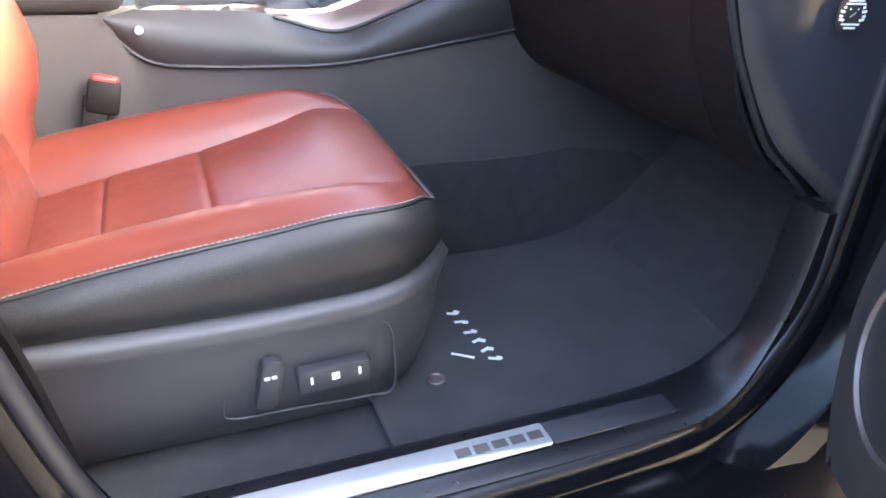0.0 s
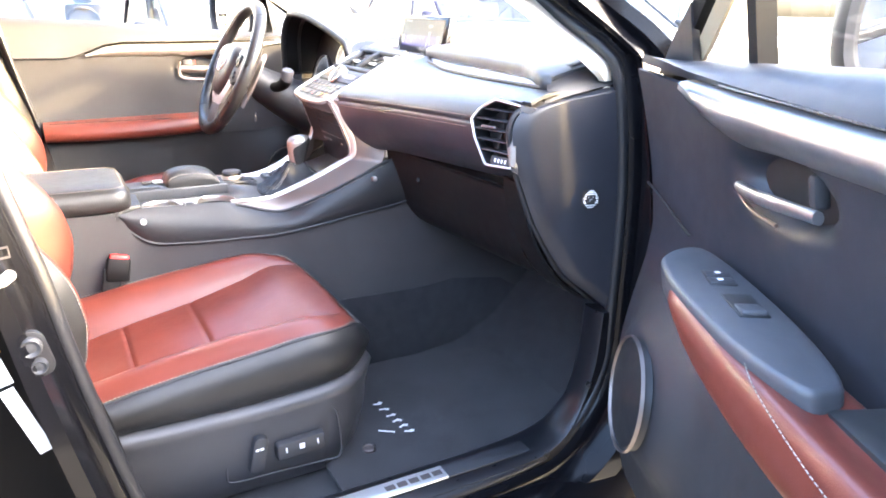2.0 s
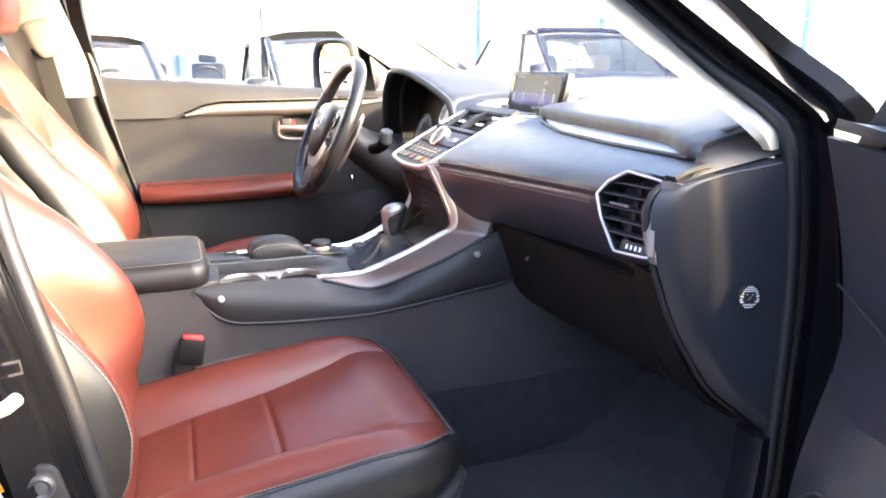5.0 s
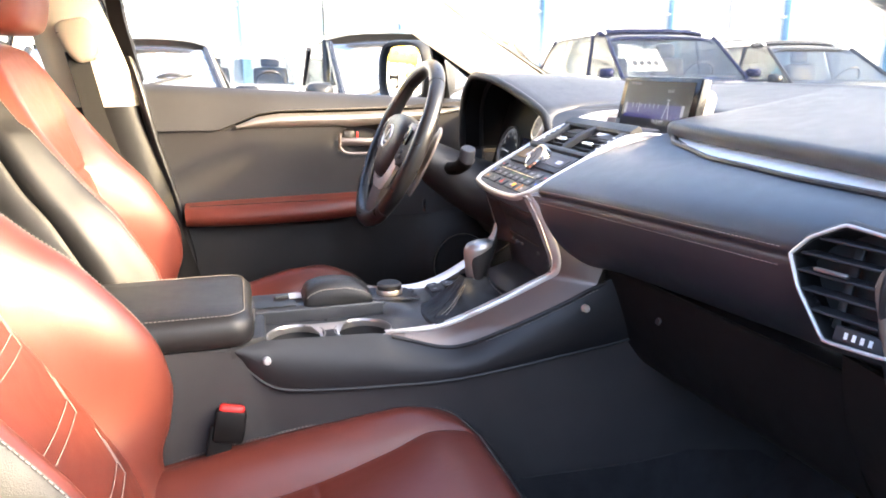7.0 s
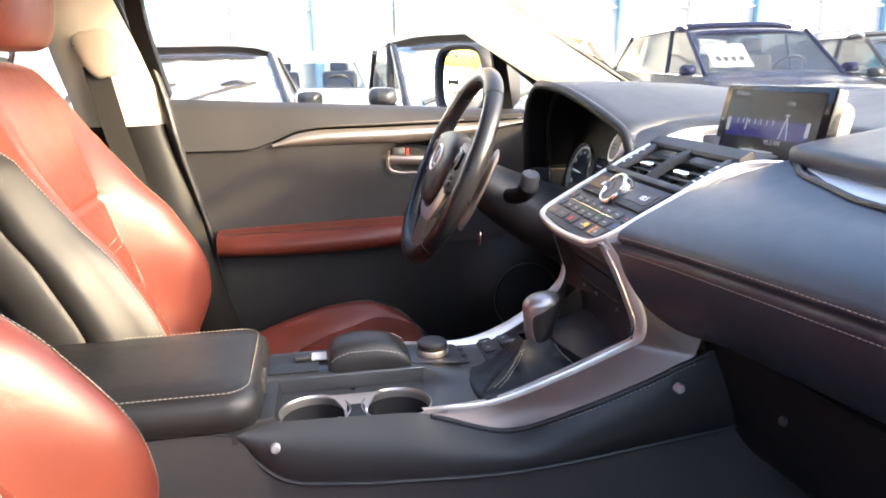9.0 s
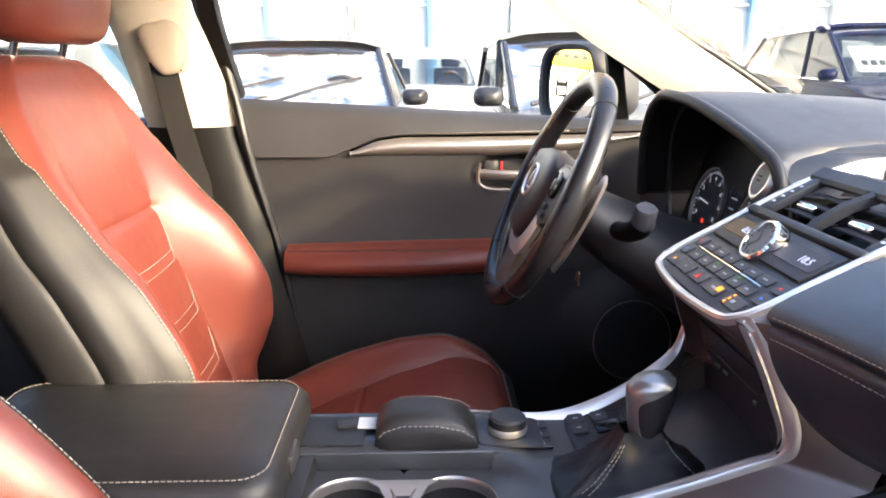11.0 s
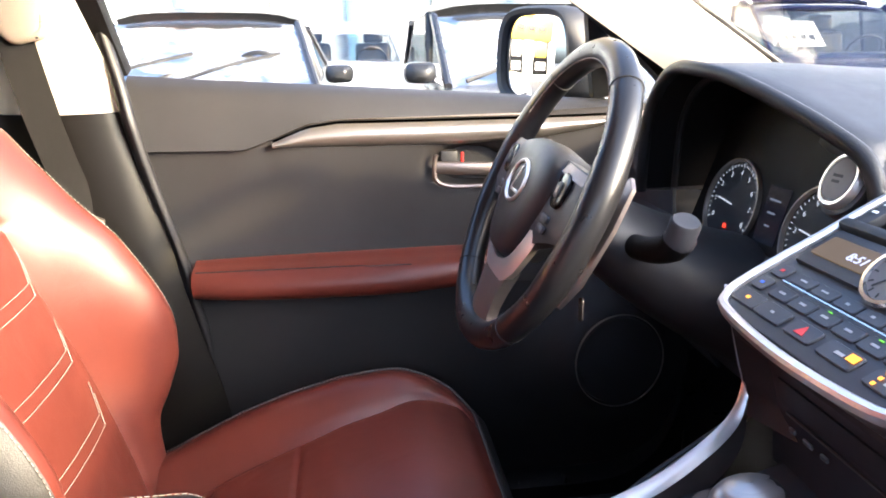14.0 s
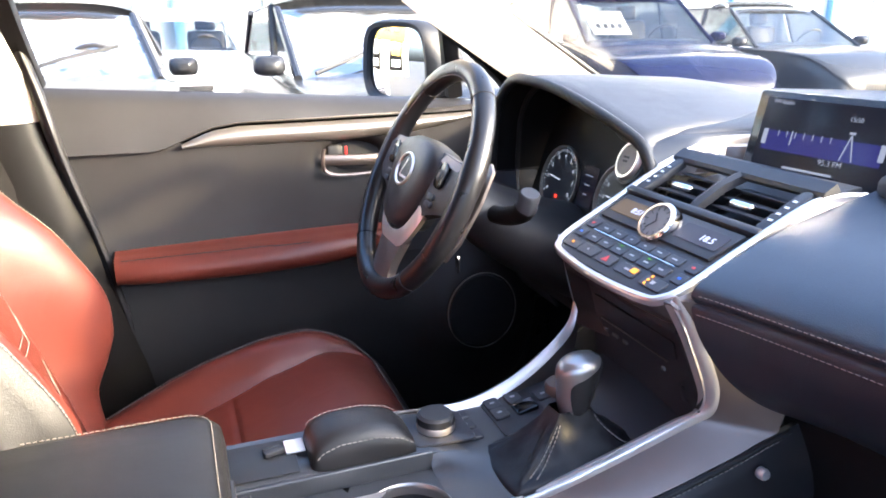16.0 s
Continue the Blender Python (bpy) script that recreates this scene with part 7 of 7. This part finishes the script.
# deck: right lane with two cups, left lane, shifter field
CUPS = ((0.027, -0.064), (0.137, -0.064))
RC = 0.0465
for i, (x, y) in enumerate(CUPS):
    x0, x1 = (-0.078, 0.082) if i == 0 else (0.082, 0.205)
    y0, y1 = -0.1015, 0.001
    outer_, inner_ = [], []
    for t in np.linspace(0, 2 * math.pi, 48, endpoint=False):
        c, s_ = math.cos(t), math.sin(t)
        q = min(((x1 - x) if c > 0 else (x - x0)) / max(abs(c), 1e-6), ((y1 - y) if s_ > 0 else (y - y0)) / max(abs(s_), 1e-6))
        outer_.append((x + q * c, y + q * s_, 0.776))
        inner_.append((x + RC * c, max(y + RC * s_, -0.1012), 0.776))
    part("deck", sheet([outer_, inner_], closed_v=True), DECKBLACK, con)
    cb = lathe([(0.001, -0.062), (RC - 0.012, -0.062), (RC - 0.006, -0.058), (RC - 0.003, -0.035), (RC - 0.001, -0.002)], pose(x, y, 0.776), 40, None, False)
    for v in cb.verts:
        v.co.y = max(v.co.y, -0.1012)
    cup = part("cup_holder", cb, DARK, con, "cup holder with a satin ring")
    part("cup_ring", sheet([[(x + r * math.cos(t), max(y + r * math.sin(t), -0.1010), 0.776 + z) for t in np.linspace(0, 2 * math.pi, 64, endpoint=False)] for r, z in [(RC + 0.0022, 0.0), (RC + 0.0018, 0.002), (RC + 0.0004, 0.0024), (RC - 0.0008, 0.0012), (RC - 0.0014, -0.003), (RC - 0.0020, -0.011)]], closed_v=True), KNOBMETAL, cup)
# dark plate painted for the shaded opening between the cups
part("cup_gap_shade", box(0.024, 0.046, 0.003, pose(0.082, -0.079, 0.7757), 0.0008), DARK, con)
span = [(-0.024, 0.043, 0.121, 0.7785), (-0.030, 0.047, 0.117, 0.7795), (-0.037, 0.055, 0.109, 0.7790), (-0.058, 0.065, 0.099, 0.7745), (-0.061, 0.066, 0.098, 0.7730), (-0.064, 0.0665, 0.0975, 0.7640)]
part("cup_bridge", sheet([[(a + (b - a) * f, y, z) for f in np.linspace(0, 1, 7)] for y, a, b, z in span], thick=0.002), RAIL, con, "satin bridge between the cups", sharp=25)
for x, y in ((0.062, -0.078), (0.108, -0.084)):
    part("cup_fin", box(0.006, 0.020, 0.034, pose(x, y, 0.752, 0, 0, 25), 0.002), GREYCAP, con)
def deck_height(x, y):
    high = lerp(x, [-0.08, 0.05, 0.18, 0.23, 0.30, 0.40, 0.53], [0.800, 0.800, 0.797, 0.789, 0.790, 0.812, 0.850])
    low = lerp(x, [0.19, 0.23, 0.27, 0.30, 0.352, 0.40, 0.53], [0.7765, 0.7785, 0.782, 0.786, 0.797, 0.806, 0.842])
    soft = lerp(x, [0.18, 0.20, 0.24, 0.30], [0.008, 0.026, 0.07, 0.085])
    f = min(1.0, max(0.0, (y - 0.006 + soft) / soft))
    return low + (high - low) * f * f * (3 - 2 * f)


part("deck", sheet([[(x, y, deck_height(x, y)) for y in (0.004, 0.008, 0.03, 0.06, 0.088, 0.094)] for x in np.linspace(-0.08, 0.53, 40)], thick=0.004), DECKBLACK, con, sharp=60)
rows = []
for x in np.linspace(0.183, 0.53, 36):
    y0 = lerp(x, [0.183, 0.20, 0.27, 0.35, 0.53], [-0.098, -0.092, -0.088, -0.098, -0.11])
    rows.append([(x, y, deck_height(x, y)) for y in np.linspace(y0, 0.006, 20)])
part("deck", sheet(rows, thick=0.004), DECKBLACK, con, sharp=60)
part("deck_rail", ribbon([(0.125, 0.099, 0.8015), (0.18, 0.099, 0.7995), (0.235, 0.098, 0.792), (0.275, 0.094, 0.789)], [(0.125, 0.104, 0.794), (0.18, 0.106, 0.792), (0.235, 0.108, 0.785), (0.275, 0.108, 0.778)], 20, 5, (0, 0, 0.002), 0.003), RAIL, con, "satin rail beside the palm rest")
part("deck_step", box(0.266, 0.006, 0.024, pose(0.053, 0.003, 0.787), 0.003, 3), DECKBLACK, con)
# palm rest, dial, keys
pr = []
for x, h, w in ((0.048, 0.010, 0.030), (0.055, 0.028, 0.036), (0.080, 0.038, 0.038), (0.12, 0.038, 0.038), (0.150, 0.028, 0.037), (0.168, 0.010, 0.034)):
    pr.append([(x, 0.043 + w * math.copysign(abs(math.cos(t)) ** 0.6, math.cos(t)), 0.800 + h * max(0, math.sin(t)) ** 0.7 - 0.004 * (math.sin(t) < 0)) for t in np.linspace(0, 2 * math.pi, 28, endpoint=False)])
rest = part("palm_rest", loft(pr, 24), BLACK, con, "black leather palm rest", sharp=60)
for sy in (0.0045, 0.0815):
    stitches([(x, sy, lerp(x, [0.05, 0.06, 0.08, 0.12, 0.15, 0.165], [0.812, 0.822, 0.8285, 0.8285, 0.822, 0.812])) for x in np.linspace(0.055, 0.163, 30)], rest)
part("tray_recess", box(0.10, 0.07, 0.002, pose(-0.015, 0.045, 0.8025), 0.001), DARK, con)
mk = thing("memory_card", (0.040, 0.055, 0.803), "small white card lying in the console tray", "card")
part("card", box(0.022, 0.026, 0.003, pose(0.036, 0.058, 0.8055), 0.001), PAPER, mk)
kr = thing("key_ring", (0.012, 0.05, 0.803), "small metal clip lying in the console tray", "clip")
part("clip", box(0.024, 0.010, 0.006, pose(0.012, 0.052, 0.8070, 0, 0, 15), 0.002), PLASTIC, kr)
part("clip", box(0.020, 0.005, 0.004, pose(0.010, 0.062, 0.8060, 0, 0, 15), 0.001), DARK, kr)
part("knob_plate", prism(rounded(0.078, 0.070, 0.008), 0.003, pose(0.208, 0.050, 0.7945, 0, 3), 0.001), PANELGREY, con)
kb = part("controller_knob", lathe([(0.0235, -0.004), (0.0235, 0.006), (0.0215, 0.008), (0.0215, 0.012), (0.0225, 0.014), (0.0225, 0.021), (0.019, 0.024), (0.001, 0.024)], pose(0.206, 0.049, 0.795), 40), PLASTIC, con, "round controller knob with a bright band")
part("knob_band", lathe([(0.0236, 0.004), (0.0243, 0.006), (0.0243, 0.011), (0.0236, 0.013)], pose(0.206, 0.049, 0.795), 40, None, False), RAIL, kb)
for k in range(3):
    button(0.0, 0.0, 0.016, 0.022, (0.008, 0.003, MARK), None, con, pose(0.247, 0.074 - 0.024 * k, 0.7905, 0, 0, -90), 0.0, 0.003)
part("key_plate", prism(rounded(0.070, 0.085, 0.006), 0.003, pose(0.318, 0.052, 0.7935, 0, -8), 0.001), PLASTIC, con)
for x, y in ((0.296, 0.080), (0.296, 0.056), (0.325, 0.080)):
    button(0, 0, 0.020, 0.024, (0.008, 0.005, MARK), None, con, pose(x, y, 0.797 + (x - 0.318) * 0.14, 0, -8), 0.0, 0.003)
part("switch", prism(rounded(0.030, 0.024, 0.003), 0.006, pose(0.330, 0.052, 0.797, 0, -14), 0.002), GLOSSY, con)
button(0, 0, 0.022, 0.024, (0.008, 0.005, MARK), None, con, pose(0.362, 0.066, 0.803, 0, -8), 0.0, 0.003)
part("drive_dial", lathe([(0.019, 0.0), (0.019, 0.012), (0.016, 0.016), (0.001, 0.0165)], pose(0.385, 0.062, 0.806, 0, -8), 32), SATIN, con, "satin drive mode dial")
button(0, 0, 0.016, 0.020, (0.008, 0.005, MARK), None, con, pose(0.315, 0.018, 0.792, 0, -8), 0.0, 0.003)

# ---- shifter ----
gs = thing("gear_shifter", (0.33, -0.03, 0.79), "gear shifter with a pleated leather boot", "gear lever")
base = [(0.247, -0.004), (0.249, -0.048), (0.252, -0.080), (0.262, -0.0875), (0.33, -0.087), (0.405, -0.088), (0.417, -0.040), (0.405, 0.008), (0.33, 0.013), (0.258, 0.009)]
bp = catmull(base, 44, True)
rows = []
rnd = random.Random(4)
for k, (f, z) in enumerate(((1.06, 0.775), (1.04, 0.786), (0.97, 0.791), (0.80, 0.797), (0.62, 0.808), (0.46, 0.820), (0.34, 0.834), (0.26, 0.846))):
    row = []
    for j, (x, y) in enumerate(bp):
        cx_, cy_ = 0.345, -0.034
        w = 1 + ((0.08 * math.sin(j * 2 * math.pi / 44 * 5 + 0.5 * k) + 0.05 * math.sin(j * 2 * math.pi / 44 * 11 + 2 * k)) if 2 < k < 6 else 0)
        row.append((cx_ + (x - cx_) * f * w, cy_ + (y - cy_) * f * w, z + (0.008 + (x - 0.33) * 0.16) * max(0, 1 - k / 7)))
    rows.append(row)
boot = part("boot", sheet(catmull(rows, 22), closed_v=True), BOOTLEATHER, gs, "pleated black leather boot", sharp=70)
for bx, by in ((0.270, -0.076), (0.276, -0.081), (0.400, -0.078)):
    seam = [(0.345 + (bx - 0.345) * f, -0.034 + (by + 0.034) * f - 0.002, z + 0.0035 + (0.008 + (bx - 0.33) * 0.16) * k) for f, z, k in ((0.97, 0.791, 0.7), (0.80, 0.797, 0.57), (0.62, 0.808, 0.43), (0.46, 0.820, 0.28), (0.36, 0.832, 0.14))]
    stitches([tuple(q) for q in catmull(seam, 24)], boot, 0.0058, 0.0042, 0.0008)
frame_ = [(x, y, 0.790 + (x - 0.33) * 0.16) for x, y in catmull([(cx * 1.0, cy * 1.0) for cx, cy in base], 60, True)]
part("boot_frame", tube(frame_, 0.004, 8, True), PLASTIC, gs)
neck = part("neck", loft([[(0.346 + s_ + 0.013 * math.cos(t) * k, -0.034 + 0.014 * math.sin(t) * k, z) for t in np.linspace(0, 2 * math.pi, 24, endpoint=False)] for s_, k, z in ((0, 1.15, 0.8260), (0.001, 1.05, 0.8210), (0.002, 1.05, 0.8380), (0.003, 1.2, 0.8480))], 10), BOOTLEATHER, gs)
kn = []
for z, rx, ry, x in ((0.8340, 0.015, 0.015, 0.348), (0.8460, 0.019, 0.018, 0.348), (0.8660, 0.023, 0.020, 0.350), (0.8840, 0.027, 0.0215, 0.352), (0.8960, 0.027, 0.021, 0.353), (0.9040, 0.021, 0.016, 0.354), (0.9070, 0.010, 0.008, 0.354)):
    kn.append([(x + rx * math.cos(t), -0.034 + ry * math.sin(t), z + 0.10 * rx * math.cos(t)) for t in np.linspace(0, 2 * math.pi, 28, endpoint=False)])
kb2 = part("knob", loft(kn, 22), BLACK, gs, "leather knob with a satin cap", sharp=60)
capr = [[(x + rx * 1.04 * math.cos(t), -0.034 + ry * 1.04 * math.sin(t), z + 0.10 * rx * math.cos(t) + 0.001) for t in np.linspace(radians(a0), radians(a1), 16)] for z, rx, ry, x, a0, a1 in ((0.8340, 0.0152, 0.0152, 0.348, 130, 250), (0.8460, 0.0192, 0.0182, 0.348, 142, 236), (0.8660, 0.0232, 0.0202, 0.350, 146, 226), (0.8800, 0.0262, 0.0212, 0.3515, 128, 232), (0.8880, 0.0272, 0.0215, 0.352, 95, 265), (0.8960, 0.027, 0.021, 0.353, 60, 300), (0.9040, 0.021, 0.016, 0.354, 30, 330), (0.9070, 0.008, 0.006, 0.354, 10, 350))]
part("knob_cap", sheet(catmull(capr, 28), thick=0.001), KNOBMETAL, kb2, sharp=60)
part("knob_top", sheet([[(0.353 + r * 0.0235 * math.cos(t), -0.034 + r * 0.018 * math.sin(t), 0.9085 - 0.0065 * r ** 3 + 0.0024 * r * math.cos(t)) for t in np.linspace(0, 2 * math.pi, 28, endpoint=False)] for r in (0.05, 0.4, 0.7, 0.9, 1.0)], closed_v=True, thick=0.001), KNOBMETAL, kb2, sharp=60)

# ---- armrest ----
arm = thing("armrest_box", (-0.22, 0, 0.80), "padded leather armrest lid with pale stitching", "armrest")
rings = []
for z, g in ((0.788, -0.006), (0.792, 0.0), (0.808, 0.002), (0.824, 0.0), (0.834, -0.008), (0.8395, -0.022), (0.841, -0.06)):
    rings.append([(x, y, z) for x, y in [(-0.225 + px, py) for px, py in rounded(0.37 + 2 * g, 0.25 + 2 * g, max(0.035 + g * 0.4, 0.01), 9)]])
lid = part("lid", loft(rings), BLACK, arm, "black leather armrest lid", sharp=60)
seam = [(-0.225 + px, py, 0.8375) for px, py in rounded(0.37 - 0.022, 0.25 - 0.022, 0.030, 12)]
stitches(seam + seam[:1], lid)
part("latch", box(0.006, 0.040, 0.024, pose(-0.0385, -0.03, 0.812), 0.002), PLASTIC, lid)
part("bin", box(0.35, 0.232, 0.10, pose(-0.235, 0, 0.737), 0.01), GREY, arm)
part("collar", prism([(-0.075, -0.118), (-0.022, -0.104), (-0.016, 0.10), (-0.075, 0.118)], 0.028, pose(0, 0, 0.768), 0.007), BLACK, arm)

# ---- belts ----
for s, nm in ((-1, "passenger"), (1, "driver")):
    bk = thing("belt_buckle", (-0.085, s * 0.150, 0.64), "seat belt buckle with a red release button", "seat belt buckle", "belt buckles")
    m = axes((-0.085, s * 0.146, 0.672), (1, 0, -0.16), (0.22, -s * 0.2, 1))
    part("stem", box(0.036, 0.014, 0.12, m @ pose(-0.010, 0, -0.06), 0.004), PILLAR, bk)
    b = part("case", box(0.046, 0.026, 0.050, m @ pose(0, 0, 0.0), 0.006), PILLAR, bk)
    part("release", box(0.038, 0.021, 0.014, m @ pose(0.0, 0, 0.025), 0.005, 3), REDPLASTIC, b, "red release button")
sbelt = thing("seat_belt", (-0.33, 0.68, 0.95), "dark seat belt hanging from the pillar", "seat belt")
bp_ = catmull([(-0.385, 0.668, 1.235), (-0.378, 0.664, 1.20), (-0.362, 0.672, 1.10), (-0.345, 0.680, 1.02), (-0.326, 0.684, 0.955), (-0.318, 0.690, 0.85), (-0.30, 0.695, 0.62)], 40)
part("webbing", sheet([[(x + w * 0.72 * math.cos(a), y + w * 0.3, z) for w in (-0.031, -0.010, 0.010, 0.031)] for (x, y, z), a in zip(bp_, np.linspace(0, 0.5, 40))], thick=0.0015), BELT, sbelt)
rings = []
for dx_, k, z in ((0.022, 0.45, -0.050), (0.018, 0.70, -0.044), (0.010, 0.95, -0.020), (0.002, 1.05, 0.008), (-0.006, 1.02, 0.026), (-0.011, 0.80, 0.037), (-0.013, 0.45, 0.041)):
    rings.append([(-0.378 + dx_ + 0.036 * k * math.copysign(abs(math.cos(t)) ** 0.6, math.cos(t)), 0.660 + 0.026 * k * math.copysign(abs(math.sin(t)) ** 0.65, math.sin(t)), 1.266 + z + 0.30 * 0.036 * k * math.cos(t)) for t in np.linspace(0, 2 * math.pi, 36, endpoint=False)])
an = part("anchor_cover", loft(rings, 22), SHADEBEIGE, sbelt, "shaded beige belt anchor cover", sharp=50)
part("guide_loop", tube(catmull([(-0.352, 0.650, 1.262), (-0.337, 0.648, 1.250), (-0.338, 0.646, 1.230), (-0.356, 0.645, 1.222)], 16), 0.0035, 8), SHADEBEIGE, an)
part("cover_groove", tube(catmull([(-0.415, 0.640, 1.276), (-0.385, 0.636, 1.283), (-0.350, 0.640, 1.284)], 12), 0.0014, 6), DARK, an)
part("guide_slot", box(0.050, 0.014, 0.008, pose(-0.366, 0.652, 1.230, 0, 20), 0.003), DARK, an)
part("tongue", box(0.045, 0.010, 0.030, pose(-0.322, 0.672, 0.948, 0, 20), 0.004), SATIN, sbelt)
part("adjuster_slot", prism(rounded(0.075, 0.21, 0.03), 0.006, axes((-0.358, 0.676, 1.285), (1, 0, 0.2), (0.1, -0.9, -0.3)), 0.001), SHADEBEIGE, an)

# ---- mat ----
mat_ = thing("floor_mat", (0.55, -0.48, 0.37), "black cloth floor mat with pale lettering and a clip", "floor mat")


def mat_z(x, y):
    return 0.374 + 0.03 * max(0, (x - 0.62) / 0.2) ** 2 + 0.002 * math.sin(9 * x + 7 * y)


rows = []
for x in np.linspace(0.20, 0.88, 30):
    w0 = lerp(x, [0.20, 0.25, 0.6, 0.75, 0.88], [-0.69, -0.705, -0.705, -0.69, -0.65])
    w1 = lerp(x, [0.20, 0.36, 0.50, 0.62, 0.70, 0.88], [-0.275, -0.265, -0.262, -0.27, -0.30, -0.36])
    rows.append([(x, y, mat_z(x, y)) for y in np.linspace(w0, w1, 20)])
part("mat", sheet(rows, thick=-0.007), MATCLOTH, mat_)
cp = part("clip", lathe([(0.013, -0.004), (0.013, 0.003), (0.010, 0.004), (0.009, 0.002), (0.001, 0.002)], pose(0.292, -0.585, 0.381), 24), SATIN, mat_, "round metal mat clip")
rnd = random.Random(7)
for k in range(6):
    for q in range(2):
        part("bar", box(0.016 - 0.009 * q, 0.005 + 0.004 * q, 0.0008, pose(0.372 + 0.003 * k + 0.008 * q, -0.440 - 0.026 * k + rnd.uniform(-0.004, 0.004), mat_z(0.38, -0.5) + 0.0086, 0, 0, 70 * q + rnd.uniform(-30, 30)), 0), INK, mat_)
part("bar", box(0.034, 0.004, 0.0008, pose(0.348, -0.545, mat_z(0.34, -0.54) + 0.0086, 0, 0, -35), 0), INK, mat_)
# labels and buffer on the passenger's centre pillar
bl = thing("pillar_sticker", (-0.24, -0.80, 0.66), "white and orange stickers on the black door pillar", "sticker")
for at_, size_, mm in (((-0.2680, -0.800, 0.822), 0.022, ORANGE), ((-0.2630, -0.800, 0.790), 0.042, PAPER), ((-0.2440, -0.800, 0.717), 0.098, PAPER)):
    part("label", box(size_, 0.017, 0.0008, axes(at_, (-0.27 if size_ < 0.05 else -0.33, 0, 1), (0.0, -1, 0)), 0), mm, bl)
bf = thing("door_buffer", (-0.22, -0.795, 0.78), "grey rubber door buffer with two round pads", "buffer")
m = axes((-0.2235, -0.797, 0.803), (-0.22, 0, 1), (0.0, -1, 0))
part("plate", prism(rounded(0.062, 0.034, 0.015), 0.006, m, 0.002), RUBBER, bf)
for q, r in ((0.012, 0.013), (-0.014, 0.010)):
    part("pad", lathe([(r, 0.004), (r, 0.012), (r * 0.8, 0.015), (r * 0.5, 0.012), (0.001, 0.013)], m @ pose(q, 0, 0), 20), PLASTIC, bf)
